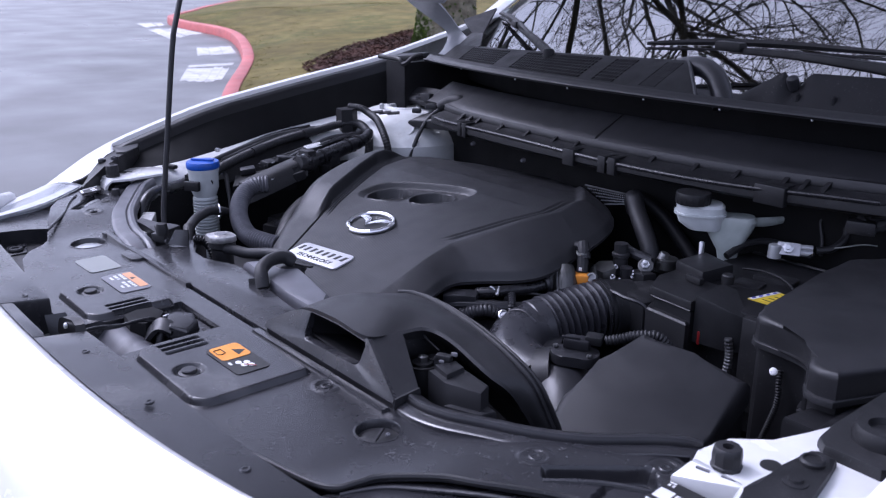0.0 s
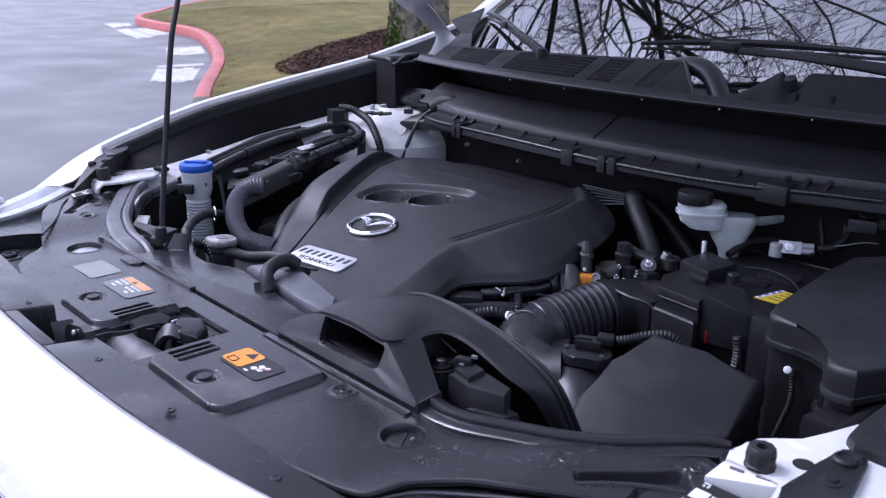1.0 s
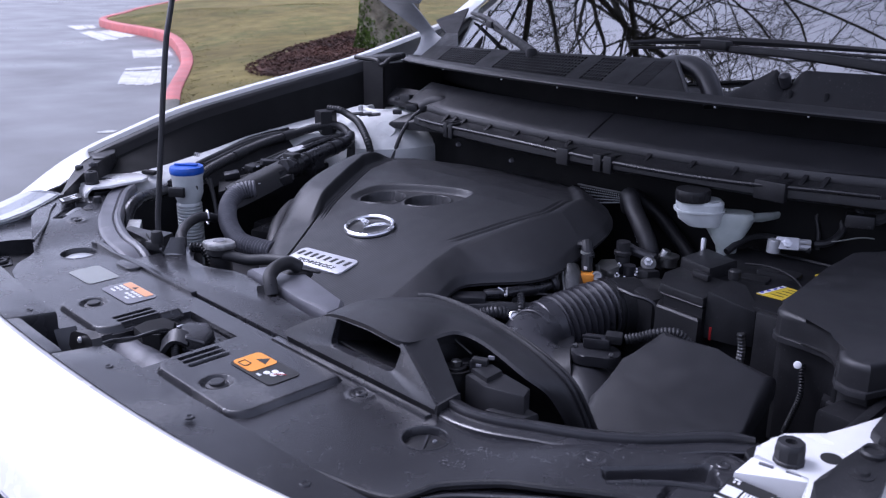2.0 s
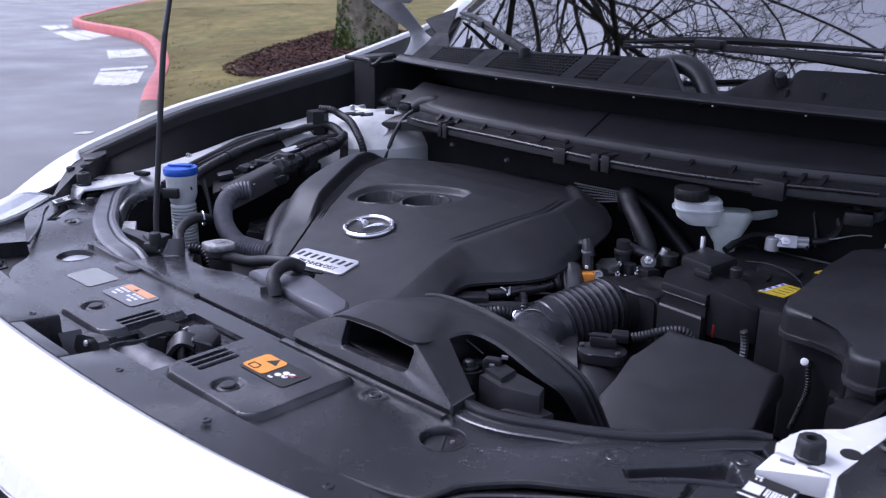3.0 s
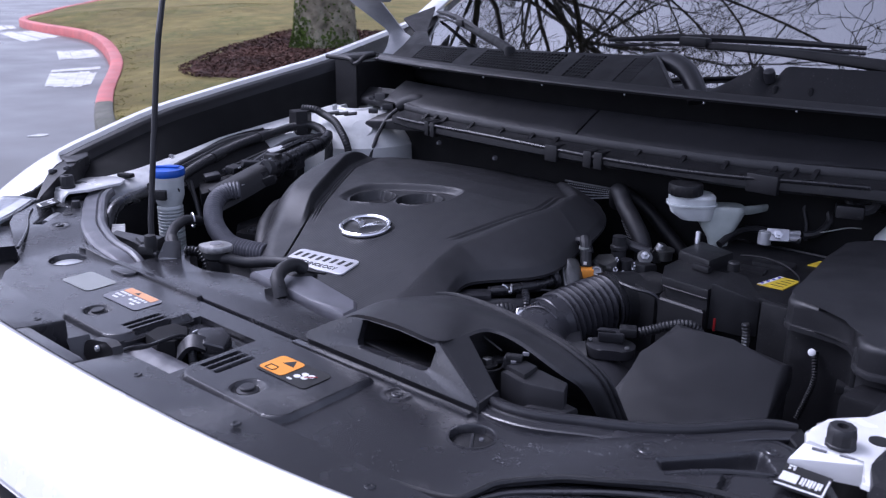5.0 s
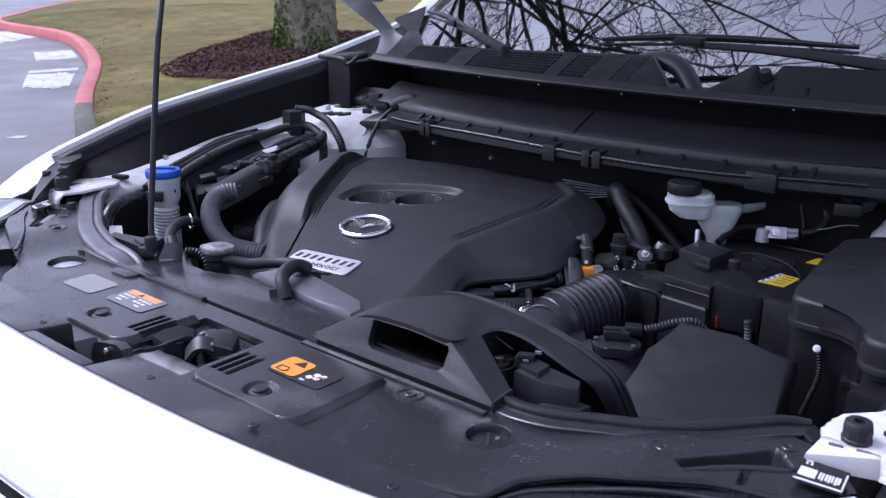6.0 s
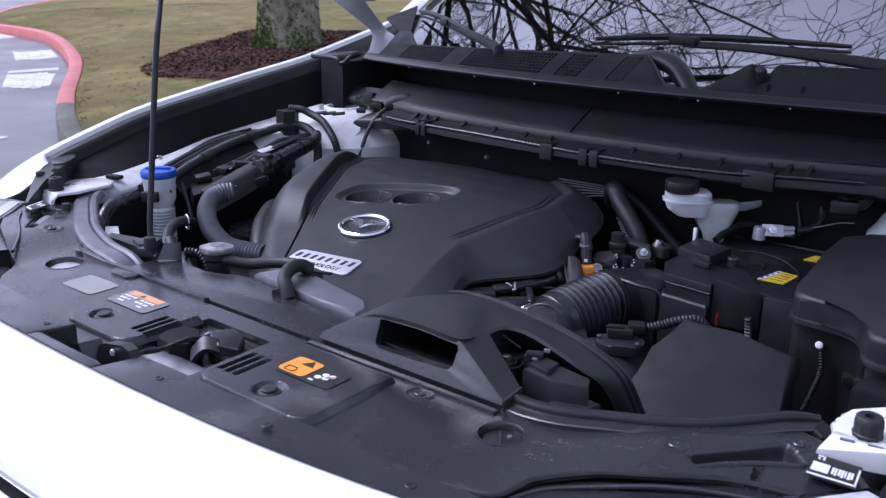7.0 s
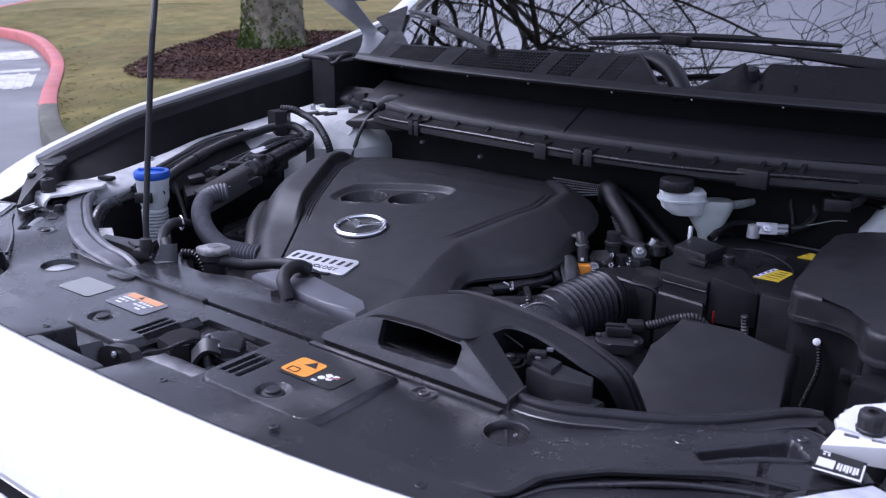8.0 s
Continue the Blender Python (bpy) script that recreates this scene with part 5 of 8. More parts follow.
# ---- engine cover ----
EC_Y = (-0.04, 0.0, 0.04, 0.10, 0.15, 0.171, 0.213, 0.244, 0.279, 0.311, 0.349, 0.395, 0.447, 0.495, 0.53, 0.560, 0.575, 0.60, 0.63, 0.655, 0.665)
EC_L = (-0.02, -0.10, -0.195, -0.296, -0.350, -0.367, -0.400, -0.421, -0.442, -0.456, -0.468, -0.480, -0.486, -0.480, -0.462, -0.438, -0.40, -0.375, -0.32, -0.24, -0.20)
EC_R = (0.10, 0.105, 0.108, 0.110, 0.106, 0.096, 0.078, 0.086, 0.122, 0.154, 0.158, 0.150, 0.150, 0.144, 0.124, 0.09, 0.06, -0.005, -0.055, -0.10, -0.14)
EC_RZ = (0.878, 0.884, 0.892, 0.908, 0.918, 0.918, 0.918, 0.917, 0.919, 0.923, 0.928, 0.934, 0.946, 0.959, 0.968, 0.968, 0.968, 0.965, 0.960, 0.955, 0.95)

RAIL_Y, RAIL_X = (-0.04, 0.05, 0.20, 0.255, 0.30, 0.42, 0.60), (-0.06, -0.155, -0.255, -0.295, -0.32, -0.385, -0.43)
LINE_Y, LINE_X = (-0.04, 0.10, 0.20, 0.25, 0.30, 0.42, 0.50, 0.6), (0.085, 0.058, 0.036, 0.032, 0.050, 0.088, 0.072, -0.02)


def soft_at(y, ys):
    return sum(lerp_at(y + d, EC_Y, ys) for d in (-0.018, -0.009, 0.0, 0.009, 0.018)) / 5


def cover_z(x, y):
    z = lerp_at(y, (-0.05, 0.12, 0.23, 0.30, 0.36, 0.42, 0.48, 0.54, 0.60, 0.67), (0.893, 0.926, 0.951, 0.965, 0.976, 0.984, 0.987, 0.984, 0.976, 0.962))
    rail = lerp_at(y, RAIL_Y, RAIL_X)
    z += 0.021 * step(0, lerp_at(y, (0.20, 0.26), (0.016, 0.012)), rail - x) * step(0.18, 0.27, y) * step(0.52, 0.44, y)
    z -= 0.007 * step(0, 0.0015, 0.0024 - abs(x - rail + 0.002)) * step(0.26, 0.22, y) * step(0.06, 0.10, y)
    for k in (0, 1, 2):
        z -= 0.0025 * step(0, 0.0015, 0.0022 - abs(x - rail - 0.0035 - 0.0065 * k)) * step(0.2, 0.24, y) * step(0.52, 0.48, y)
    z -= 0.058 * step(0.092, 0.0, x - lerp_at(y, EC_Y, EC_L)) ** 2
    line = lerp_at(y, LINE_Y, LINE_X)
    edge = soft_at(y, EC_R)
    z += 0.012 * step(-0.014, 0.014, x - line) * step(0.20, 0.40, y)
    if x > line and edge > line:
        z -= (z - soft_at(y, EC_RZ)) * min(1.0, (x - line) / (edge - line)) ** 1.35
    for k in (0, 1):
        z -= 0.003 * step(0, 0.003, 0.004 - abs(x - line + 0.016 + 0.011 * k)) * step(0.25, 0.28, y) * step(0.5, 0.46, y)
    z -= 0.006 * step(0.010, 0.0, edge - x)
    px, py = x + 0.19, y - 0.360 - 0.36 * (x + 0.19)
    r = (abs(px / 0.098) ** 3.0 + abs(py / 0.050) ** 3.0) ** (1 / 3.0)
    z -= (0.005 + 0.007 * step(-0.045, 0.045, py)) * (1 - step(0.88, 1.02, r))
    for cx, cy in ((-0.235, 0.335), (-0.150, 0.364)):
        d = math.hypot(x - cx, (y - cy) / 0.95)
        z -= 0.015 * (1 - step(0.0375, 0.0405, d))
        z += 0.0015 * (1 - step(0.0, 0.003, abs(d - 0.0425)))
    return z


engine_cover = thing("engine_cover", (-0.15, 0.3, 0.9), "matt black moulded engine cover with chrome badge", "engine cover")


def ec_place(u, v):
    y = EC_Y[0] + (EC_Y[-1] - EC_Y[0]) * v
    a, b = lerp_at(y, EC_Y, EC_L), soft_at(y, EC_R)
    x = a + (b - a) * u
    return (x, y, cover_z(x, y))


shell = part("shell", sheet(ec_place, 400, 330, 0.006), M_COVER, engine_cover, "", 40)
shell.data.materials.append(M_WEAVE)
for f in shell.data.polygons:
    x, y = f.center.x - 0.15, f.center.y + 0.3
    if lerp_at(y, RAIL_Y, RAIL_X) + 0.024 < x < lerp_at(y, LINE_Y, LINE_X) - 0.03 and 0.04 < y < 0.50 and f.normal.z > 0.9:
        f.material_index = 1


def skirt(u, v):
    ys = [EC_Y[0] + (EC_Y[-1] - EC_Y[0]) * i / 80 for i in range(81)]
    ring = [(soft_at(y, EC_R), y) for y in ys] + [(lerp_at(y, EC_Y, EC_L), y) for y in reversed(ys)]
    i = min(int(round(u * len(ring))), len(ring)) % len(ring)
    x, y = ring[i]
    return (x, y, cover_z(x, y) - 0.001 - (0.003 if i < 81 else 0.014) * v)


part("skirt", sheet(skirt, 162, 3), M_COVER, engine_cover, "turned-down rim")


def surf_frame(x, y):
    """The pose that lies on the cover at x, y."""
    e = 0.01
    n = Vector((-(cover_z(x + e, y) - cover_z(x - e, y)) / (2 * e), -(cover_z(x, y + e) - cover_z(x, y - e)) / (2 * e), 1)).normalized()
    ax = Vector((1, 0.12, 0))
    ax = (ax - n * ax.dot(n)).normalized()
    return Matrix.Translation((x, y, cover_z(x, y))) @ Matrix((ax, n.cross(ax), n)).transposed().to_4x4()


def placed(bm, m):
    bmesh.ops.transform(bm, matrix=m, verts=bm.verts)
    return bm


# chrome badge: an oval ring with a winged mark, as plain shapes
mb = surf_frame(-0.143, 0.228)
badge = part("badge", placed(lathe([(0.001, 0.0), (0.047, 0.0), (0.048, 0.001), (0.001, 0.0012)], (0, 0, 0), 40, m=Matrix.Diagonal((1, 0.8, 1, 1))), mb), M_INK, engine_cover, "oval badge with a chrome ring")
ring = [(0.043 * math.cos(2 * math.pi * k / 28), 0.034 * math.sin(2 * math.pi * k / 28), 0.003) for k in range(29)]
part("ring", placed(tube(ring, 0.0042, 10, 2), mb), M_CHROME, badge, "chrome ring")
for s in (-1, 1):
    part("wing", placed(prism([(0, -0.015), (s * 0.010, -0.001), (s * 0.022, 0.006), (s * 0.041, 0.008), (s * 0.038, 0.015), (s * 0.018, 0.015), (s * 0.006, 0.009), (0, -0.003)], 0.001, 0.006, 0.0012), mb), M_CHROME, badge, "chrome wing of the mark")
mp = surf_frame(-0.120, 0.111) @ Matrix.Diagonal((0.97, 1.02, 1.0, 1.0))
plate = part("name_plate", placed(prism(rounded(-0.063, -0.023, 0.063, 0.023, 0.008), 0.0005, 0.003, 0.001), mp), M_PLATE, engine_cover, "brushed silver name plate with black writing")
for k in range(8):
    bx = -0.0525 + 0.0150 * k
    part("print_bar", placed(prism([(bx - 0.0046, 0.0008), (bx + 0.0014, 0.0008), (bx + 0.0040, 0.0135), (bx - 0.0020, 0.0135)], 0.0031, 0.0037, 0), mp), M_INK, plate)
lettering("lettering", "TECHNOLOGY", 0.0125, mp @ pose(0, -0.0118, 0.0034), M_INK, plate, shear=0.1)

# engine block and pieces in the gap beside the cover
engine = thing("engine", (0, 0.25, 0.62), "dark alloy engine under its cover", "engine")
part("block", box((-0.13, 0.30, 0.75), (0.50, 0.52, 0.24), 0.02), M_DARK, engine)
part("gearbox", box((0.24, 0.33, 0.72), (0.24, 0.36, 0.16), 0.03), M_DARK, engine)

# Filler slab added only to catch some light in the black gap.
part("front_cover", box((0.13, 0.27, 0.845), (0.20, 0.22, 0.03), 0.008, 35), M_SATIN, engine)

# ---- front air duct: scoop and arched channel ----
duct = thing("air_intake_duct", (0.25, 0.0, 0.93), "matt black air intake duct with an open scoop", "air duct")
FRONT = [(0.108, -0.108, 0.944), (0.150, -0.104, 0.966), (0.186, -0.100, 0.986), (0.245, -0.099, 0.991), (0.305, -0.098, 0.989), (0.306, -0.056, 0.983), (0.312, -0.024, 0.982), (0.344, -0.013, 0.975), (0.396, -0.006, 0.953), (0.418, 0.011, 0.932), (0.430, 0.036, 0.885)]
REAR = [(0.098, -0.040, 0.936), (0.125, 0.004, 0.950), (0.155, 0.027, 0.962), (0.182, 0.037, 0.970), (0.205, 0.047, 0.972), (0.252, 0.047, 0.972), (0.299, 0.042, 0.970), (0.334, 0.039, 0.966), (0.386, 0.034, 0.955), (0.423, 0.035, 0.935), (0.443, 0.048, 0.885)]
MID = [tuple(((Vector(a) + Vector(b)) * 0.5 + Vector((0.002, 0, 0.07 * (Vector(a) - Vector(b)).length)))[:]) for a, b in zip(FRONT, REAR)]
part("channel", loft([FRONT, MID, REAR], 0.005, 5, 6), M_COVER, duct)
part("rim", tube([(p[0], p[1], p[2] + 0.0015) for p in REAR[3:]], 0.0030, 8, 8), M_COVER, duct, "raised rim of the channel")
part("rim", tube([(p[0] + 0.0035, p[1] + 0.007, p[2] - 0.001) for p in REAR[3:]], 0.0026, 8, 8), M_COVER, duct)
part("rim_groove", tube([(p[0] + 0.0018, p[1] + 0.0036, p[2] - 0.001) for p in REAR[3:]], 0.0020, 6, 8), M_DARK, duct, "dark groove between the rims")
part("back_wall", loft([[(p[0] + 0.004, p[1] + 0.008, p[2] - 0.003) for p in REAR], [(p[0] + 0.006, p[1] + 0.012, p[2] - 0.09) for p in REAR]], 0.003), M_PLASTIC, duct)
inner = [(p[0] - 0.006, p[1] + 0.012, p[2] - 0.012) for p in FRONT[5:]]
part("channel_lip", loft([FRONT[5:], inner, [(p[0] - 0.02, p[1] + 0.04, p[2] - 0.045) for p in FRONT[5:]]], 0.004, 5, 3), M_COVER, duct)


# mouth of the scoop: one leaning face plate with a round-cornered opening
def face_at(x, z, back=0.0):
    return (x, -0.116 + 0.4 * (z - 0.9425) + back, z)


def toward(plan, c, a):
    """The point of a closed plan that is met going out from c at angle a."""
    d, best = (math.cos(a), math.sin(a)), None
    for p, q in zip(plan, plan[1:] + plan[:1]):
        e = (q[0] - p[0], q[1] - p[1])
        det = e[0] * d[1] - e[1] * d[0]
        if abs(det) > 1e-9:
            w = (p[0] - c[0], p[1] - c[1])
            k = (e[0] * w[1] - e[1] * w[0]) / det
            u = (d[0] * w[1] - d[1] * w[0]) / det
            if k > 0 and -1e-6 <= u <= 1 + 1e-6:
                best = k if best is None else min(best, k)
    return (c[0] + d[0] * best, c[1] + d[1] * best)


FACE = [(0.113, 0.9425), (0.372, 0.9425), (0.372, 0.947), (0.306, 0.9865), (0.245, 0.9885), (0.188, 0.986), (0.150, 0.970), (0.115, 0.950)]
HOLE = [(0.201, 0.9535), (0.292, 0.9560), (0.299, 0.9575), (0.3025, 0.961), (0.3045, 0.978), (0.302, 0.982), (0.25, 0.9845), (0.200, 0.983), (0.1945, 0.981), (0.1945, 0.960), (0.197, 0.955)]
fc = (0.25, 0.968)
angles = sorted([math.atan2(z - fc[1], x - fc[0]) for x, z in FACE + HOLE] + [0.13 * k for k in range(-24, 25)])
bm = bmesh.new()
rings = []
for plan, grow, back in ((FACE, 1.0, 0.004), (FACE, 1.0, 0.0), (HOLE, 1.03, 0.0), (HOLE, 1.0, 0.0012), (HOLE, 1.0, 0.010)):
    ring = []
    for a in angles:
        x, z = toward(plan, fc, a)
        ring.append(bm.verts.new(face_at(fc[0] + (x - fc[0]) * grow, fc[1] + (z - fc[1]) * grow, back)))
    rings.append(ring)
for r0, r1 in zip(rings, rings[1:]):
    for i in range(len(r0)):
        j = (i + 1) % len(r0)
        bm.faces.new((r0[i], r0[j], r1[j], r1[i]))
bmesh.ops.remove_doubles(bm, verts=bm.verts, dist=0.0001)
bmesh.ops.recalc_face_normals(bm, faces=bm.faces)
part("mouth_plate", bm, M_PANEL, duct, "flat front plate round the scoop opening")
part("foot_ledge", prism([(0.104, -0.1285), (0.371, -0.1285), (0.371, -0.1185), (0.104, -0.1185)], 0.925, 0.9395, 0.002), M_PANEL, duct)
part("mouth_foot", prism([(0.116, -0.1145), (0.370, -0.1145), (0.366, -0.100), (0.12, -0.100)], 0.925, 0.9422, 0.001), M_DARK, duct)
T_R, OUT, R_T, R_B = (0.306, -0.0985, 0.986), (0.371, -0.114, 0.947), (0.309, -0.055, 0.985), (0.370, -0.081, 0.949)
part("cheek_side", loft([[T_R, OUT], [R_T, R_B]], 0.004, 4), M_COVER, duct)
part("cheek_back", loft([[R_T, R_B], [(0.312, -0.050, 0.93), (0.370, -0.077, 0.93)]], 0.003, 4), M_COVER, duct)
part("cheek_foot", loft([[OUT, R_B], [(0.371, -0.116, 0.93), (0.372, -0.080, 0.93)]], 0.003, 4), M_COVER, duct)
part("throat", loft([[(0.192, -0.098, 0.954), (0.192, -0.09, 0.984), (0.25, -0.09, 0.987), (0.303, -0.09, 0.985), (0.303, -0.1, 0.956), (0.25, -0.1, 0.953), (0.192, -0.098, 0.954)],
                     [(0.20, 0.05, 0.91), (0.20, 0.05, 0.95), (0.25, 0.05, 0.955), (0.30, 0.05, 0.95), (0.30, 0.05, 0.91), (0.25, 0.05, 0.908), (0.20, 0.05, 0.91)]], 0.002, 3), M_DARK, duct, "dark throat of the scoop")
part("throat_end", box((0.25, 0.055, 0.93), (0.12, 0.006, 0.06), 0.001), M_DARK, duct)
# small module in the hollow beside the scoop
module = thing("sensor_module", (0.39, -0.02, 0.92), "small black sensor module with a connector, beside the scoop", "sensor")
part("body", prism([(0.357, -0.057), (0.364, -0.024), (0.388, -0.028), (0.422, -0.030), (0.430, -0.048), (0.391, -0.063)], 0.87, lambda x, y: 0.957 - 0.05 * max(0, x - 0.39), 0.0025), M_SHELF, module)
part("step", prism([(0.358, -0.050), (0.366, -0.026), (0.384, -0.030), (0.386, -0.056)], 0.95, 0.962, 0.0025), M_SHELF, module)
part("lower_box", prism([(0.394, -0.068), (0.434, -0.053), (0.438, -0.034), (0.40, -0.03)], 0.86, 0.934, 0.003), M_SHELF, module)
part("rib", tube([(0.304, -0.022, 0.970), (0.316, -0.020, 0.964), (0.328, -0.018, 0.958)], 0.0012, 6), M_PLASTIC, module)
part("bracket", prism([(0.322 + 0.019 * math.cos(k * 0.5236), -0.036 + 0.019 * math.sin(k * 0.5236)) for k in range(12)], 0.90, 0.946, 0.003), M_PLASTIC, module)
part("arm", prism([(0.312, -0.03), (0.316, -0.016), (0.330, -0.010), (0.336, -0.012), (0.328, -0.03)], 0.93, 0.950, 0.002), M_PLASTIC, module)
part("washer", lathe([(0.019, 0), (0.019, 0.003), (0.017, 0.0035), (0.0165, 0.002), (0.012, 0.002), (0.0115, 0.004), (0.009, 0.0045)], (0.322, -0.036, 0.944), 24), M_PLASTIC, module)
part("bolt", lathe([(0.006, 0), (0.006, 0.006), (0.004, 0.007)], (0.322, -0.036, 0.948), 6), M_ALU, module, "dull steel bolt")
part("connector", box((0.358, -0.036, 0.965), (0.018, 0.009, 0.008), 0.002, 25), M_PLASTIC, module)
part("connector_foot", box((0.352, -0.034, 0.958), (0.014, 0.014, 0.014), 0.002, 25), M_SATIN, module)
part("pin", box((0.370, -0.032, 0.972), (0.007, 0.003, 0.004), 0.001, 25), M_GREYLAB, module)
part("pin", box((0.362, -0.043, 0.964), (0.006, 0.002, 0.003), 0.001, 25), M_GREYLAB, module)

# ---- air box, hose and sensor ----
airbox = thing("air_filter_box", (0.46, 0.15, 0.80), "matt black air filter box with a sloping lid", "air filter box")
lid_z = lambda x, y: 0.931 - 0.14 * (x - 0.398) + 0.35 * (y - 0.253)
LID = [(0.398, 0.255), (0.470, 0.262), (0.545, 0.265), (0.553, 0.178), (0.556, 0.11), (0.54, 0.04), (0.440, 0.030), (0.412, 0.062), (0.389, 0.120), (0.388, 0.185)]
part("lid", prism(LID, lambda x, y: lid_z(x, y) - 0.03, lid_z, 0.012, seg=5), M_COVER, airbox)
part("body", prism([(x * 0.97 + 0.014, y * 0.96 + 0.006) for x, y in LID], 0.70, lambda x, y: lid_z(x, y) - 0.032, 0.003), M_PLASTIC, airbox)
hose = thing("intake_hose", (0.23, 0.36, 0.85), "ribbed black rubber intake hose", "hose")
part("bellows", tube([(0.189, 0.295, 0.856), (0.197, 0.327, 0.860), (0.206, 0.360, 0.864), (0.215, 0.392, 0.866)], 0.0375, 32, 6, (0.0110, 0.0095)), M_BELLOWS, hose, "deep bellows")
part("cuff", lathe([(0.044, -0.012), (0.0455, -0.010), (0.0455, 0.010), (0.044, 0.012)], (0.188, 0.285, 0.855), 32, m=pose(0, 0, 0, -86, 0, -15)), M_BELLOWS, hose, "smooth cuff of the hose")
part("elbow", tube([(0.212, 0.385, 0.866), (0.222, 0.410, 0.866), (0.236, 0.436, 0.864)], 0.046, 24), M_PLASTIC, hose)
for d in (0.0, 0.007):
    part("clamp_ring", tube([(0.2135 + d * 0.35, 0.390 + d, 0.866), (0.2145 + d * 0.35, 0.393 + d, 0.866)], 0.0485, 24, 2), M_SATIN, hose)
part("neck", tube([(0.318, 0.196, 0.836), (0.268, 0.196, 0.836), (0.222, 0.205, 0.842), (0.193, 0.245, 0.851), (0.188, 0.288, 0.855)], 0.0435, 28), M_BELLOWS, hose)
part("seam_line", tube([(0.160, 0.240, 0.878), (0.178, 0.244, 0.893), (0.198, 0.248, 0.896), (0.220, 0.250, 0.886)], 0.0018, 6), M_BELLOWS, hose)
part("resonator", box((0.266, 0.440, 0.850), (0.085, 0.075, 0.11), 0.012, -18), M_PLASTIC, hose, "black resonator box")
part("seam_rib", tube([(0.228, 0.392, 0.905), (0.262, 0.384, 0.905), (0.300, 0.392, 0.895), (0.302, 0.392, 0.84)], 0.003, 6), M_SATIN, hose)
part("hose_clamp", tube([(0.30, 0.188, 0.838), (0.292, 0.191, 0.840)], 0.049, 20, 2), M_PLASTIC, hose)
maf = thing("air_flow_sensor", (0.33, 0.2, 0.88), "black air flow sensor with its plug on the hose", "sensor")
part("flange", prism(turned_plan(rounded(-0.031, -0.022, 0.031, 0.022, 0.019), (0.337, 0.200), 30), 0.885, 0.898, 0.003), M_SATIN, maf)
part("collar", tube([(0.300, 0.178, 0.845), (0.318, 0.190, 0.850)], 0.047, 24, 2), M_PLASTIC, maf)
part("pipe", tube([(0.385, 0.14, 0.80), (0.345, 0.175, 0.835), (0.315, 0.195, 0.84)], 0.045, 20), M_SATIN, maf)
part("body", box((0.331, 0.210, 0.905), (0.034, 0.021, 0.014), 0.004, 30), M_SATIN, maf)
part("body_rib", box((0.328, 0.202, 0.913), (0.024, 0.004, 0.003), 0.001, 30), M_SATIN, maf)
part("plug", box((0.347, 0.224, 0.911), (0.022, 0.020, 0.012), 0.003, 30), M_PLASTIC, maf)
for p in ((0.362, 0.198, 0.899), (0.312, 0.190, 0.899)):
    part("screw", screw_bm(p, 0.0035, 0.003), M_ALU, maf)
part("cable", tube([(0.358, 0.232, 0.910), (0.372, 0.244, 0.914), (0.392, 0.258, 0.922), (0.412, 0.274, 0.920), (0.43, 0.29, 0.89)], 0.0055, 10, 6, (0.0045, 0.0014)), M_RUBBER, maf)

# ---- battery with its covers ----
battery = thing("battery", (0.37, 0.5, 0.78), "black car battery with hinged plastic covers and yellow labels", "battery")
# Case in deeper black than its covers, with side shade in the colour.
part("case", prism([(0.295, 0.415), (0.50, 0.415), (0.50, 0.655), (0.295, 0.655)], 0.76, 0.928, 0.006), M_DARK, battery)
part("front_cover", prism([(0.281, 0.440), (0.302, 0.394), (0.378, 0.384), (0.378, 0.470), (0.283, 0.480)], 0.917, 0.932, 0.004), M_PLASTIC, battery)
part("front_panel", prism([(0.286, 0.440), (0.310, 0.394), (0.378, 0.385), (0.378, 0.46), (0.29, 0.46)], 0.87, 0.9155, 0.002), M_DARK, battery)
part("front_skirt", prism([(0.281, 0.436), (0.304, 0.385), (0.3775, 0.376), (0.3775, 0.44), (0.29, 0.45)], 0.80, 0.902, 0.007, seg=3), M_PLASTIC, battery)
part("cover_lip", tube([(0.287, 0.432, 0.9175), (0.303, 0.396, 0.9175), (0.340, 0.389, 0.9175), (0.377, 0.3845, 0.9175)], 0.0018, 6), M_PLASTIC, battery)
part("hatch_hinge", box((0.335, 0.452, 0.937), (0.03, 0.010, 0.010), 0.003, -12), M_PLASTIC, battery)
part("vent_line", tube([(0.352, 0.548, 0.937), (0.385, 0.552, 0.940), (0.42, 0.545, 0.938), (0.452, 0.52, 0.934), (0.465, 0.49, 0.930)], 0.0018, 6), M_DARK, battery)
part("case_edge", tube([(0.336, 0.652, 0.9285), (0.40, 0.6535, 0.9285), (0.497, 0.6535, 0.9285)], 0.003, 6), M_RAIL, battery)
part("cover_hatch", prism([(0.284, 0.478), (0.342, 0.460), (0.350, 0.525), (0.288, 0.545)], 0.928, 0.948, 0.005), M_PLASTIC, battery)
part("terminal_cover", prism([(0.379, 0.392), (0.424, 0.398), (0.442, 0.410), (0.430, 0.432), (0.402, 0.455), (0.376, 0.460)], 0.872, lambda x, y: 0.941 - 0.5 * max(0, x - 0.405), 0.004), M_PLASTIC, battery)
part("cover_post", lathe([(0.009, 0), (0.009, 0.012), (0.007, 0.014)], (0.372, 0.478, 0.935), 14), M_PLASTIC, battery)
part("handle_rail", tube([(0.30, 0.585, 0.935), (0.31, 0.625, 0.95), (0.335, 0.655, 0.952), (0.40, 0.66, 0.945)], 0.006, 8), M_PLASTIC, battery)
part("vent_cap", prism(turned_plan(rounded(-0.03, -0.014, 0.03, 0.014, 0.004), (0.40, 0.56), 10), 0.926, 0.934, 0.002), M_PLASTIC, battery)
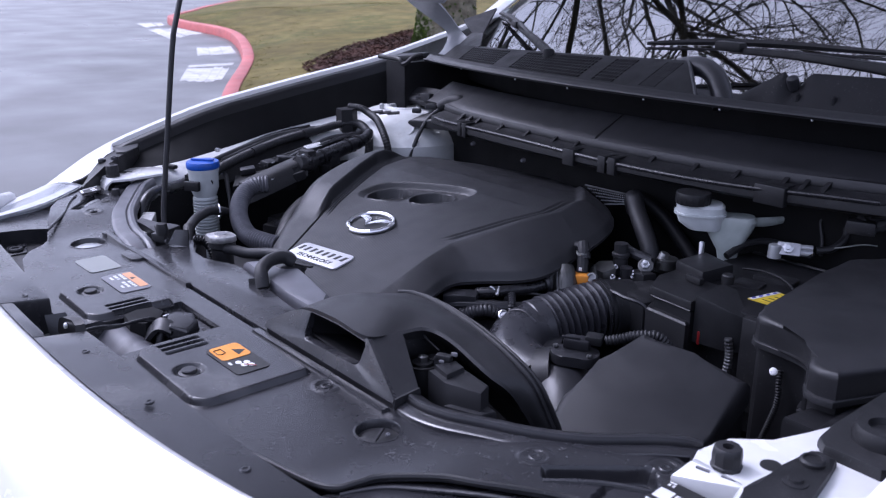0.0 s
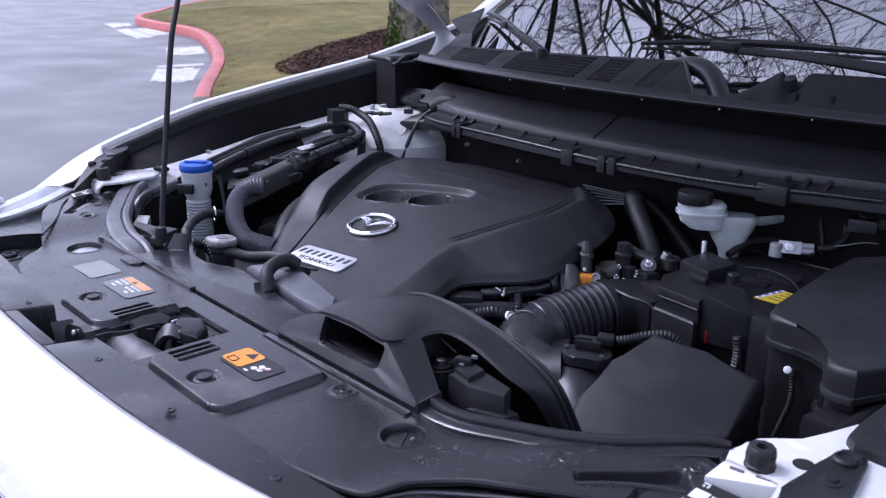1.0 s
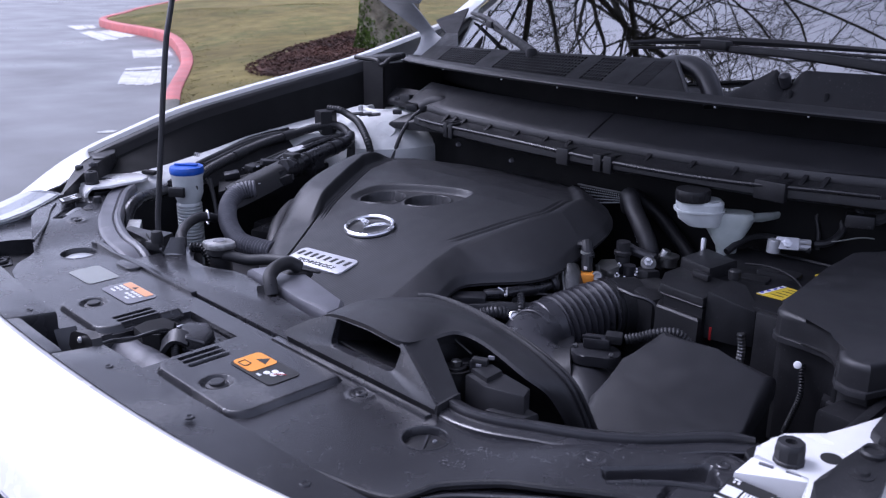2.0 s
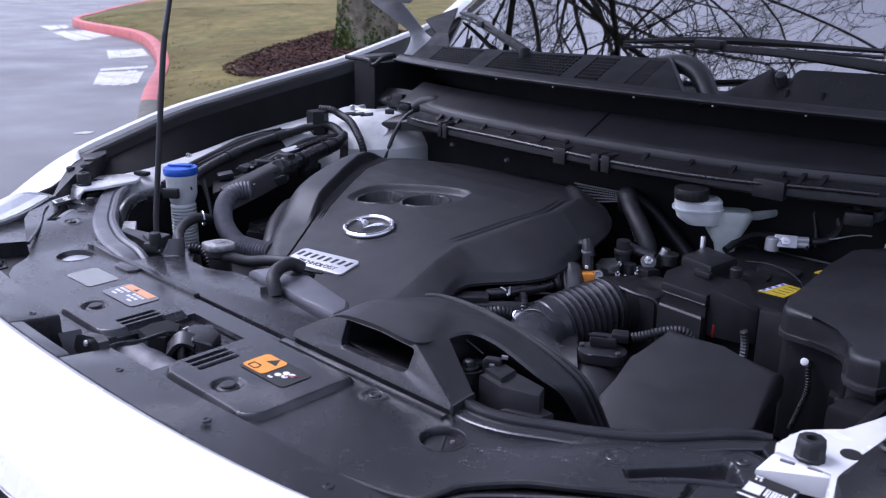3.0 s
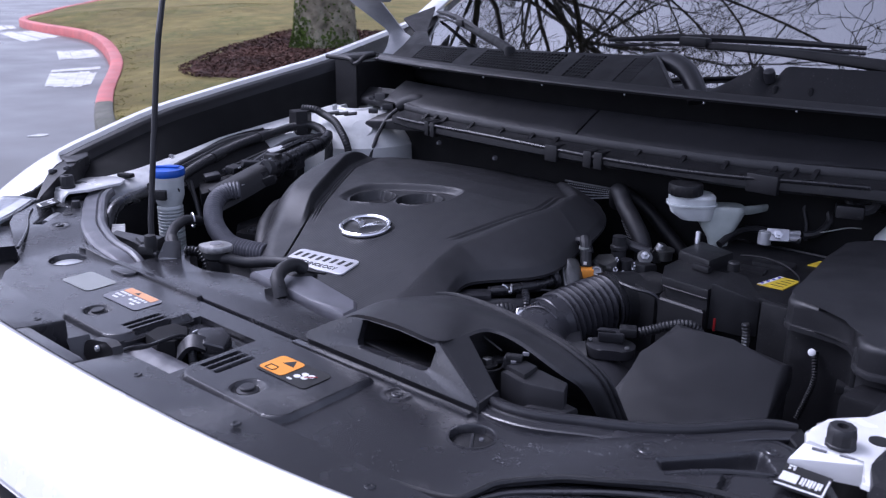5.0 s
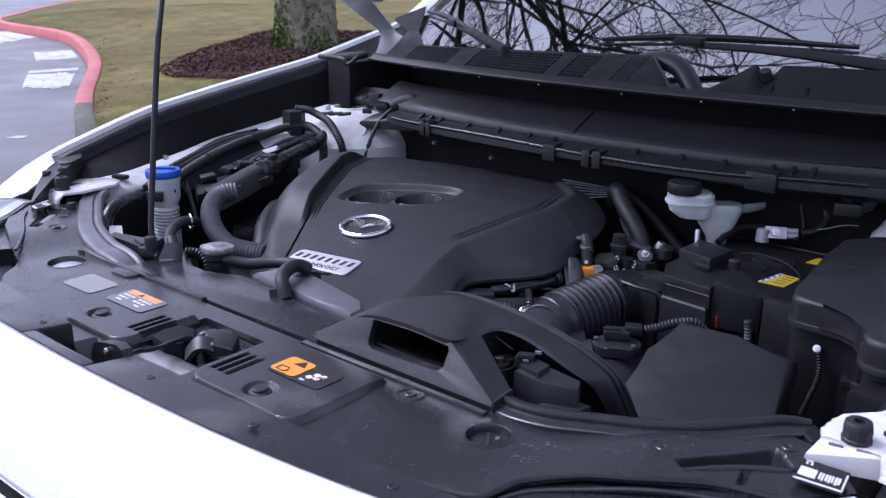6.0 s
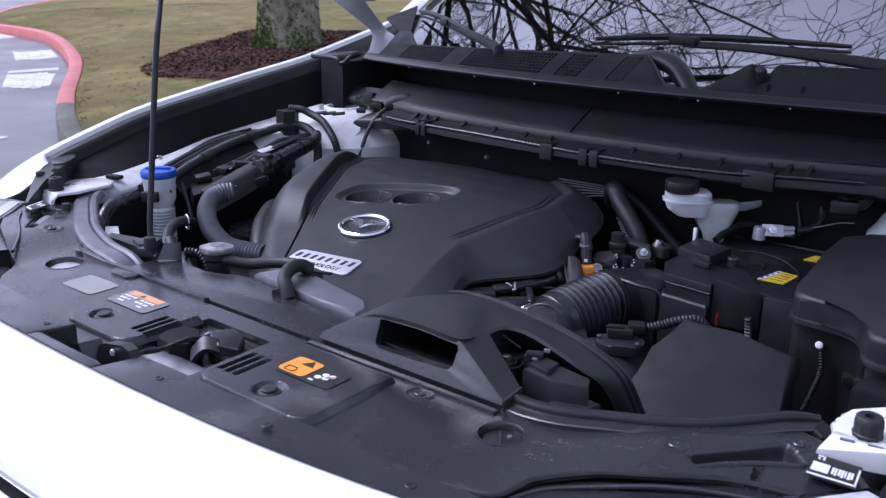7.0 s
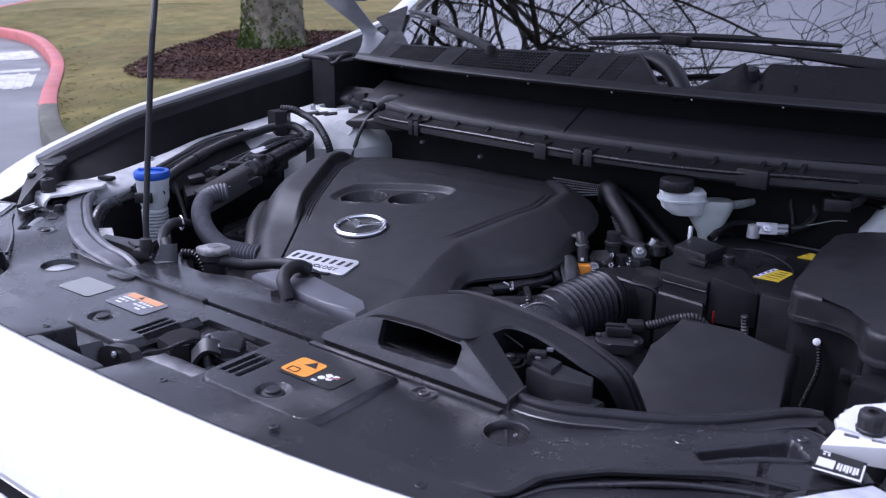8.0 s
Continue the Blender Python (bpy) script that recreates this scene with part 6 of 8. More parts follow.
part("vent_cap", prism(turned_plan(rounded(-0.02, -0.014, 0.02, 0.014, 0.004), (0.385, 0.515), 10), 0.926, 0.932, 0.002), M_PLASTIC, battery)
lab1 = part("label", prism([(0.415, 0.462), (0.452, 0.464), (0.458, 0.514), (0.427, 0.516)], 0.9275, 0.9295, 0), M_YELLOW, battery, "yellow warning label")
part("sign_strip", prism([(0.4155, 0.4625), (0.4225, 0.463), (0.434, 0.5155), (0.4275, 0.5155)], 0.9296, 0.9299, 0), M_PAPER, lab1, "white strip of round signs")
for i in range(4):
    cx, cy = 0.4195 + 0.0033 * i, 0.470 + 0.0125 * i
    part("sign", prism([(cx + 0.0024 * math.cos(a), cy + 0.0040 * math.sin(a)) for a in (k * 0.7854 for k in range(8))], 0.93, 0.9302, 0), M_VIOLET, lab1)
for i in range(4):
    part("print_bar", prism([(0.43 + 0.003 * i, 0.472 + 0.011 * i), (0.449 + 0.001 * i, 0.472 + 0.011 * i), (0.449 + 0.001 * i, 0.4742 + 0.011 * i), (0.431 + 0.003 * i, 0.4742 + 0.011 * i)], 0.9296, 0.9298, 0), M_INK, lab1)
part("label", prism([(0.437, 0.597), (0.461, 0.599), (0.465, 0.631), (0.445, 0.630)], 0.9275, 0.9295, 0), M_YELLOW, battery, "small yellow label")
part("terminal_post", lathe([(0.0105, 0), (0.0100, 0.017), (0.0092, 0.020), (0.007, 0.021)], (0.354, 0.630, 0.938), 18), M_GALV, battery, "grey lead terminal post")
clamp = part("cable_clamp", box((0.372, 0.638, 0.954), (0.034, 0.020, 0.005), 0.002, 28, (62, 0)), M_PLATE, battery, "bright steel battery clamp")
part("clamp_bolt", lathe([(0.008, 0), (0.008, 0.005), (0.004, 0.006), (0.004, 0.01)], (0.374, 0.632, 0.957), 6, m=pose(0, 0, 0, 62, 0, 28)), M_STEEL, clamp)
part("crimp", tube([(0.381, 0.648, 0.9565), (0.388, 0.654, 0.9565), (0.397, 0.662, 0.956)], 0.0048, 12), M_PLATE, clamp, "bright crimped sleeve")
part("crimp", tube([(0.382, 0.647, 0.9485), (0.389, 0.653, 0.9485), (0.398, 0.661, 0.948)], 0.0048, 12), M_PLATE, clamp, "bright crimped sleeve")
part("earth_cable", tube([(0.400, 0.668, 0.953), (0.418, 0.682, 0.957), (0.428, 0.70, 0.975), (0.42, 0.71, 1.0), (0.44, 0.74, 1.0)], 0.006, 8), M_RUBBER, battery)
part("red_cover", box((0.388, 0.397, 0.880), (0.004, 0.010, 0.020), 0.002, 0), M_REDINK, battery, "red terminal flap")
part("fuse_link", tube([(0.430, 0.399, 0.892), (0.432, 0.402, 0.864), (0.43, 0.398, 0.82)], 0.005, 8, 6, (0.005, 0.001)), M_ALU, battery, "grey braided lead")
part("bracket", box((0.492, 0.40, 0.865), (0.085, 0.012, 0.13), 0.003), M_PLASTIC, battery)
solid("battery_stud", lathe([(0.0042, -0.06), (0.0042, 0.016), (0.003, 0.018)], (0.283, 0.541, 0.945), 10), M_STEEL, "bright threaded stud beside the battery", "bolt", (0.283, 0.541, 0.89))

# ---- fuse box ----
fuse = thing("fuse_box", (0.6, 0.42, 0.8), "matt black fuse box with a clipped lid", "fuse box")
FB = [(0.505, 0.345), (0.507, 0.330), (0.512, 0.319), (0.521, 0.312), (0.550, 0.311), (0.578, 0.307), (0.594, 0.298), (0.604, 0.284), (0.611, 0.258), (0.620, 0.243), (0.634, 0.237), (0.653, 0.240), (0.675, 0.290), (0.70, 0.36), (0.705, 0.60), (0.66, 0.66), (0.575, 0.655), (0.523, 0.617), (0.500, 0.598), (0.490, 0.580), (0.493, 0.50), (0.503, 0.385)]
fb_top = lambda x, y: 0.973 + 0.03 * (y - 0.3)
part("lid", prism(FB, lambda x, y: fb_top(x, y) - 0.030, fb_top, 0.009, seg=5), M_COVER, fuse)
# Body in deeper black than the lid, in place of shade on its sides.
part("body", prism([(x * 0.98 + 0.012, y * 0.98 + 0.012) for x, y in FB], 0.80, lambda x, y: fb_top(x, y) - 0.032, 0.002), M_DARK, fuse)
part("rim", prism([(x * 1.012 - 0.0072, y * 1.02 - 0.010) for x, y in FB], lambda x, y: fb_top(x, y) - 0.037, lambda x, y: fb_top(x, y) - 0.030, 0.002), M_COVER, fuse)
part("clip", box((0.622, 0.252, 0.906), (0.026, 0.008, 0.010), 0.002), M_PLASTIC, fuse)
part("clip", box((0.615, 0.256, 0.935), (0.006, 0.008, 0.05), 0.002), M_PLASTIC, fuse)
solid("relay_cover", prism([(0.617, 0.206), (0.70, 0.20), (0.71, 0.29), (0.63, 0.275)], 0.84, 0.922, 0.007), M_DARK, "small black relay cover below the fuse box", "relay box", (0.66, 0.24, 0.84))
stay = thing("harness_stay", (0.55, 0.30, 0.8), "dark stay with a white cable clip and ribbed lead", "cable clip")
part("stay", box((0.555, 0.334, 0.86), (0.06, 0.012, 0.16), 0.003), M_BULK, stay)
part("white_clip", lathe([(0.0046, 0), (0.0046, 0.0018), (0.0034, 0.0026), (0.001, 0.0028)], (0.555, 0.293, 0.922), 16, m=pose(0, 0, 0, 62, 0, 20)), M_PAPER, stay, "white round clip")
part("ribbed_lead", tube([(0.553, 0.312, 0.917), (0.556, 0.306, 0.905), (0.559, 0.303, 0.892), (0.558, 0.303, 0.876), (0.553, 0.303, 0.856), (0.545, 0.302, 0.826)], 0.0026, 8, 6, (0.0034, 0.0013)), M_DARK, stay)
part("connector", box((0.600, 0.305, 0.885), (0.030, 0.020, 0.012), 0.002, 15), M_DARK, stay)

# ---- brake fluid reservoir ----
brake = thing("brake_fluid_reservoir", (0.26, 0.6, 0.90), "milky plastic brake fluid reservoir with black ribbed cap", "reservoir")


def stacked(plans, n=10):
    """A body through plan outlines at rising heights: rows of plan, z."""
    bm = bmesh.new()
    rings = [[bm.verts.new((x, y, z)) for x, y in plan] for plan, z in plans]
    for a, b in zip(rings, rings[1:]):
        for j in range(len(a)):
            bm.faces.new((a[j], a[(j + 1) % len(a)], b[(j + 1) % len(b)], b[j]))
    bm.faces.new(list(reversed(rings[0])))
    bm.faces.new(rings[-1])
    return bm


def blob(cx, cy, w, d, turn, n=5):
    r = min(w, d) * 0.42
    return turned_plan(rounded(-w / 2, -d / 2, w / 2, d / 2, r, n), (cx, cy), turn)


part("tank", stacked([(blob(0.254, 0.587, 0.052, 0.042, 35), 0.970), (blob(0.248, 0.585, 0.068, 0.054, 35), 0.980), (blob(0.246, 0.585, 0.074, 0.058, 35), 0.994), (blob(0.246, 0.585, 0.074, 0.058, 35), 1.006), (blob(0.246, 0.585, 0.066, 0.050, 35), 1.010)]), M_TANK, brake)
part("seam", stacked([(blob(0.246, 0.585, 0.080, 0.064, 35), 0.993), (blob(0.246, 0.585, 0.080, 0.064, 35), 0.996)]), M_TANK, brake)
part("lower_tank", stacked([(blob(0.288, 0.608, 0.026, 0.024, 35), 0.913), (blob(0.286, 0.608, 0.034, 0.030, 35), 0.938), (blob(0.281, 0.614, 0.070, 0.038, 35), 0.968), (blob(0.279, 0.615, 0.086, 0.042, 35), 0.984), (blob(0.279, 0.615, 0.078, 0.036, 35), 0.991)]), M_FLUID, brake)
part("outlet", tube([(0.300, 0.640, 0.980), (0.315, 0.660, 0.980), (0.332, 0.69, 0.982)], [0.007, 0.008, 0.006], 10, flat=0.5), M_FLUID, brake)
cap = lathe([(0.0265, 0), (0.0275, 0.003), (0.0275, 0.015), (0.026, 0.018), (0.012, 0.019)], (0.240, 0.572, 1.010), 36)
for i, v in enumerate(cap.verts):
    if i % 2 and v.co.z < 1.027:
        v.co.x, v.co.y = 0.240 + (v.co.x - 0.240) * 0.95, 0.572 + (v.co.y - 0.572) * 0.95
part("cap", cap, M_PLASTIC, brake, "black ribbed screw cap")
part("cylinder", tube([(0.30, 0.62, 0.90), (0.30, 0.70, 0.90)], 0.022, 14), M_ALU, brake, "alloy master cylinder")
bottle = thing("coolant_bottle", (0.54, 0.715, 0.90), "milky plastic coolant bottle with a dark cap behind the fuse box", "bottle")
part("bottle_body", stacked([(blob(0.54, 0.715, 0.086, 0.06, 10), 0.90), (blob(0.54, 0.715, 0.094, 0.066, 10), 0.945), (blob(0.54, 0.715, 0.090, 0.062, 10), 0.962), (blob(0.543, 0.715, 0.072, 0.052, 10), 0.978), (blob(0.546, 0.715, 0.058, 0.046, 10), 0.998), (blob(0.548, 0.715, 0.040, 0.038, 10), 1.006)]), M_TANK, bottle)
part("seam", stacked([(blob(0.54, 0.715, 0.099, 0.071, 10), 0.946), (blob(0.54, 0.715, 0.099, 0.071, 10), 0.950)]), M_TANK, bottle)
part("cap", lathe([(0.016, 0), (0.018, 0.003), (0.018, 0.012), (0.012, 0.016)], (0.556, 0.715, 1.005), 20), M_PLASTIC, bottle, "dark screw cap")

# ---- near headlamp bracket with its rubber stop, and its twin ----
def lamp_bracket(s):
    b = thing("lamp_bracket", (s * 0.69, 0.0, 0.94), "white painted steel headlamp bracket with a black rubber bonnet stop", "bracket", group="headlamp brackets")
    plan = [(0.655, -0.014), (0.648, 0.004), (0.654, 0.008), (0.650, 0.026), (0.656, 0.040), (0.664, 0.053), (0.684, 0.066), (0.693, 0.10), (0.702, 0.135), (0.712, 0.15), (0.76, 0.15), (0.790, 0.10), (0.790, -0.06), (0.712, -0.05), (0.706, -0.012)] if s > 0 else [(0.652, -0.012), (0.643, 0.02), (0.646, 0.050), (0.648, 0.085), (0.670, 0.108), (0.712, 0.105), (0.732, 0.070), (0.738, 0.02), (0.735, -0.008), (0.70, -0.018)]
    paint = M_WHITE
    top = 0.972 if s > 0 else 0.966
    part("plate", prism([(s * x, y) for x, y in plan], top - 0.005, top, 0.003), paint, b)
    if s > 0:
        part("front_flange", prism([(0.654, -0.014), (0.708, -0.010), (0.716, -0.011), (0.648, -0.032)], 0.948, lambda x, y: 0.9705 + 0.55 * min(0.0, y + 0.014), 0.0015), paint, b)
        part("rear_leg", prism([(0.647, 0.024), (0.655, 0.046), (0.663, 0.042), (0.655, 0.020)], 0.91, top - 0.005, 0.002), paint, b)
        for dx in (0.0, 0.022):
            part("slot", box((0.668 + dx, -0.0165 + 0.15 * dx, 0.9694), (0.012, 0.0022, 0.002), 0, 8), M_GREYLAB, b)
    else:
        for x0, x1 in ((0.652, 0.668), (0.690, 0.735)):
            part("front_leg", loft([[(-x0, -0.014, 0.9635), (-x1, -0.012, 0.9635)], [(-x0 - 0.002, -0.026, 0.953), (-x1, -0.024, 0.953)], [(-x0 - 0.003, -0.030, 0.925), (-x1, -0.028, 0.925)]], 0.003, 4, 4), paint, b)
        part("front_face", loft([[(-0.650, -0.014, 0.9655), (-0.738, -0.010, 0.9655)], [(-0.652, -0.022, 0.957), (-0.738, -0.018, 0.957)], [(-0.654, -0.026, 0.945), (-0.738, -0.022, 0.945)]], 0.003, 4, 4), paint, b)
        # Solid dark block put in for the shade inside the bracket.
        part("web", prism([(-0.660, -0.006), (-0.735, 0.0), (-0.73, 0.03), (-0.66, 0.03)], 0.925, 0.953, 0.002), M_DARK, b, "dark block in place of the shaded hollow under the plate")
        part("slot", box((-0.700, 0.040, top), (0.014, 0.005, 0.001), 0, 20), M_INK, b)
        part("foot", prism([(-0.655, -0.03), (-0.735, -0.028), (-0.735, -0.05), (-0.66, -0.05)], 0.920, 0.9275, 0.002), paint, b)
    part("hole", lathe([(0.009, 0), (0.009, 0.0012), (0.008, 0.0014)], (s * 0.703, 0.028 if s > 0 else 0.028, top - 0.0004), 16), M_INK, b)
    tall = 0.018 if s > 0 else 0.022
    part("rubber_stop", lathe([(0.0130, 0), (0.0132, 0.003), (0.0122, 0.004), (0.0125, tall * 0.65), (0.0115, tall), (0.0105, tall + 0.001), (0.005, tall + 0.001), (0.0045, tall - 0.004)], (s * 0.68, -0.002 if s > 0 else 0.0, top), 10), M_RUBBER, b, "black rubber bonnet stop")
    return b


lamp_bracket(-1), lamp_bracket(1)
catch = thing("bumper_mount", (0.725, 0.03, 0.96), "black plastic mount with two round knobs on the bracket", "mount")
part("block", prism([(0.722, -0.06), (0.713, -0.030), (0.711, -0.016), (0.714, 0.020), (0.716, 0.066), (0.722, 0.071), (0.739, 0.068), (0.745, 0.044), (0.755, -0.003), (0.762, -0.06)], 0.955, 0.980, 0.006), M_PLASTIC, catch)
part("knob", lathe([(0.0105, 0), (0.0105, 0.004), (0.009, 0.006), (0.0075, 0.006), (0.007, 0.004)], (0.729, 0.045, 0.979), 18), M_PLASTIC, catch)
part("knob", lathe([(0.0105, 0), (0.010, 0.002), (0.006, 0.0025), (0.0055, 0.005), (0.003, 0.005)], (0.735, 0.008, 0.979), 18), M_PLASTIC, catch)
side = thing("fender_mount", (0.74, 0.17, 0.95), "black plastic block with a round cap beside the wing", "mount")
part("block", prism([(0.710, 0.118), (0.708, 0.25), (0.79, 0.25), (0.80, 0.110), (0.772, 0.074), (0.722, 0.076), (0.711, 0.088)], 0.945, 0.983, 0.006), M_PLASTIC, side)
part("cap", lathe([(0.026, 0), (0.027, 0.010), (0.024, 0.016), (0.015, 0.016), (0.013, 0.010)], (0.752, 0.122, 0.981), 24), M_PLASTIC, side)


def print_tag(corners, z, label, bars):
    """A small printed label: corners in turn, bars as rows of start, end, low and high in its own plane."""
    p = [Vector((x, y, 0)) for x, y in corners]
    at = lambda u, v: tuple((p[0].lerp(p[1], u).lerp(p[3].lerp(p[2], u), v))[:2])
    tag = thing("id_label", (*at(0.5, 0.5), z - 0.002), label, "label", "printed labels")
    part("label", prism(corners, z - 0.002, z, 0.0), M_INK if "black" in label else M_PAPER, tag)
    for u0, u1, v0, v1 in bars:
        part("print_bar", prism([at(u0, v0), at(u1, v0), at(u1, v1), at(u0, v1)], z + 0.0002, z + 0.0005, 0), M_PAPER if "black" in label else M_GREYLAB, tag)


print_tag([(0.648, -0.034), (0.687, -0.033), (0.691, -0.069), (0.652, -0.072)], 0.957, "black label with white print below the bracket",
          [(0.08, 0.24, 0.04, 0.09), (0.10, 0.15, 0.14, 0.22), (0.20, 0.25, 0.12, 0.22), (0.04, 0.40, 0.38, 0.78), (0.95, 0.99, 0.18, 0.95), (0.0, 0.99, 0.92, 0.99)] + [(0.45 + 0.065 * i, 0.45 + 0.065 * i + (0.05, 0.04, 0.055)[i % 3], 0.42, 0.72 + 0.05 * (i % 2)) for i in range(7)])
print_tag([(-0.660, -0.036), (-0.623, -0.044), (-0.613, -0.084), (-0.640, -0.080)], 0.958, "black label with white print by the far lamp",
          [(0.08, 0.18, 0.1, 0.95), (0.35, 0.6, 0.25, 0.5), (0.7, 0.9, 0.2, 0.45), (0.1, 0.92, 0.86, 0.97)])

# ---- strut tower on the far side ----
tower = thing("strut_tower", (-0.665, 0.69, 0.9), "white painted suspension tower with studs", "strut tower")
part("dome", lathe([(0.158, 0.86), (0.156, 0.955), (0.155, 0.972), (0.150, 0.977), (0.146, 0.984), (0.132, 0.996), (0.115, 1.010), (0.098, 1.026), (0.085, 1.034), (0.074, 1.037), (0.046, 1.038), (0.042, 1.042), (0.036, 1.042), (0.033, 1.036), (0.033, 1.015)], (-0.650, 0.690, 0.0), 48), M_PRIMER, tower)
part("well", lathe([(0.0325, 1.0), (0.0325, 1.026)], (-0.650, 0.690, 0.0), 20), M_DARK, tower, "dark centre well")
part("pad", lathe([(0.024, 0.0), (0.024, 0.005), (0.022, 0.007)], (-0.562, 0.622, 1.006), 22, m=pose(0, 0, 0, 48, 0, 40)), M_PRIMER, tower)
for q in ((-0.664, 0.634), (-0.698, 0.712), (-0.592, 0.716)):
    part("stud", lathe([(0.011, 0), (0.011, 0.009), (0.0055, 0.011), (0.0055, 0.022), (0.0035, 0.024)], (*q, 1.026), 8), M_GALV, tower, "steel stud and nut")
part("end_tray", prism([(-0.558, 0.628), (-0.548, 0.660), (-0.520, 0.690), (-0.47, 0.712), (-0.43, 0.700), (-0.44, 0.672), (-0.50, 0.645)], 1.012, lambda x, y: 1.026 + 0.40 * (y - 0.63), 0.004), M_PLASTIC, tower, "black plastic tray end")
part("tray_clip", box((-0.535, 0.678, 1.054), (0.026, 0.016, 0.012), 0.002, 30), M_RUBBER, tower)
part("tray_clip", box((-0.560, 0.655, 1.044), (0.020, 0.010, 0.010), 0.002, 30), M_SATIN, tower)
part("top_tray", loft([[(-0.700, 0.735, 1.074), (-0.640, 0.735, 1.078), (-0.56, 0.728, 1.080), (-0.47, 0.712, 1.076)], [(-0.690, 0.712, 1.058), (-0.63, 0.708, 1.060), (-0.56, 0.700, 1.062), (-0.47, 0.690, 1.060)], [(-0.690, 0.712, 1.048), (-0.63, 0.706, 1.048), (-0.56, 0.698, 1.048), (-0.47, 0.688, 1.046)]], 0.006), M_PLASTIC, tower, "black plastic end tray of the cowl")
part("tray_block", box((-0.572, 0.694, 1.070), (0.030, 0.016, 0.018), 0.003, 8), M_RUBBER, tower)
part("tray_block", box((-0.610, 0.702, 1.064), (0.016, 0.012, 0.010), 0.003, 8), M_SATIN, tower)
part("tray_boot", tube([(-0.500, 0.672, 1.058), (-0.478, 0.684, 1.070), (-0.455, 0.694, 1.072), (-0.440, 0.700, 1.060)], [0.012, 0.016, 0.016, 0.012], 14), M_RUBBER, tower, "rubber boot at the cable's end")

# ---- washer filler ----
washer = thing("washer_filler", (-0.56, 0.13, 0.84), "translucent washer fluid filler neck with a blue cap", "washer bottle")
ribs = [(r, 0.842 + 0.0062 * i + dz) for i in range(14) for r, dz in ((0.0200, 0.0), (0.0238, 0.0022), (0.0238, 0.0040))]
part("neck", lathe([(0.020, 0.80)] + ribs + [(0.0215, 0.931), (0.0275, 0.948), (0.0285, 0.978), (0.030, 0.982), (0.030, 0.986), (0.028, 0.987)], (-0.562, 0.132, 0), 28), M_TANK, washer)
part("cap", lathe([(0.0305, 0.986), (0.0315, 0.988), (0.0315, 0.995), (0.030, 0.999), (0.012, 1.000)], (-0.562, 0.132, 0), 28), M_BLUE, washer, "bright blue snap cap")
part("cap_grip", box((-0.562, 0.132, 1.002), (0.045, 0.008, 0.003), 0.001, 40), M_BLUE, washer)
part("strap_clip", box((-0.542, 0.098, 0.958), (0.030, 0.010, 0.018), 0.002, 35), M_PLASTIC, washer, "black clip on the neck")

# ---- hoses and wiring on the far side ----
def hose_thing(name, label, pts, r, mat, cat="hose", wave=None, sides=12, group=""):
    h = thing(name, tuple(pts[-1]), label, cat, group)
    part("hose", tube(pts, r, sides, 8, wave), mat, h)
    return h


h = hose_thing("harness", "taped black wiring harness along the inner wing", [(-0.540, 0.13, 0.960), (-0.571, 0.171, 0.977), (-0.622, 0.281, 0.991), (-0.658, 0.376, 0.999), (-0.678, 0.465, 1.004), (-0.677, 0.519, 1.011), (-0.651, 0.554, 1.014), (-0.599, 0.546, 1.002), (-0.567, 0.527, 0.979), (-0.55, 0.51, 0.95)], 0.0085, M_RUBBER, "wiring", (0.0050, 0.0010))
part("tape", tube([(-0.615, 0.266, 0.9895), (-0.630, 0.30, 0.993)], 0.0104, 12), M_CLOTH, h)
part("tape", tube([(-0.668, 0.42, 1.002), (-0.676, 0.45, 1.0035)], 0.0104, 12), M_CLOTH, h)
hose_thing("harness", "ribbed black conduit arching over the bracket", [(-0.683, 0.554, 1.048), (-0.66, 0.57, 1.046), (-0.639, 0.578, 1.037), (-0.600, 0.570, 1.030), (-0.575, 0.563, 1.019), (-0.544, 0.555, 0.993), (-0.536, 0.556, 0.964), (-0.535, 0.55, 0.92)], 0.0075, M_RUBBER, "wiring", (0.006, 0.001))
loom = thing("harness_cover", (-0.70, 0.32, 0.985), "flat black taped loom cover lying on the wing flange", "wiring")
part("cover", loft([[(-0.640, 0.190, 0.968), (-0.668, 0.262, 0.978), (-0.700, 0.318, 0.982), (-0.712, 0.352, 0.986), (-0.716, 0.392, 0.990), (-0.718, 0.435, 0.996), (-0.700, 0.470, 1.000)],
                    [(-0.632, 0.192, 0.980), (-0.656, 0.262, 0.990), (-0.688, 0.322, 0.995), (-0.700, 0.358, 0.999), (-0.704, 0.400, 1.003), (-0.706, 0.440, 1.006), (-0.692, 0.468, 1.008)],
                    [(-0.612, 0.190, 0.976), (-0.634, 0.262, 0.986), (-0.662, 0.330, 0.992), (-0.676, 0.368, 0.995), (-0.682, 0.405, 0.998), (-0.688, 0.438, 1.000), (-0.684, 0.466, 1.002)]], 0.004), M_DARK, loom)
part("cover_skirt", loft([[(-0.612, 0.190, 0.976), (-0.634, 0.262, 0.986), (-0.662, 0.330, 0.992), (-0.676, 0.368, 0.995), (-0.688, 0.438, 1.000)],
                          [(-0.585, 0.190, 0.940), (-0.600, 0.262, 0.950), (-0.618, 0.330, 0.956), (-0.636, 0.368, 0.962), (-0.644, 0.438, 0.968)]], 0.004), M_DARK, loom, "dark side of the loom cover")
part("lead", tube([(-0.636, 0.196, 0.983), (-0.660, 0.266, 0.993), (-0.690, 0.324, 0.998), (-0.703, 0.362, 1.002), (-0.706, 0.405, 1.006), (-0.700, 0.458, 1.011)], 0.0040, 8), M_GLOSSRUB, loom)
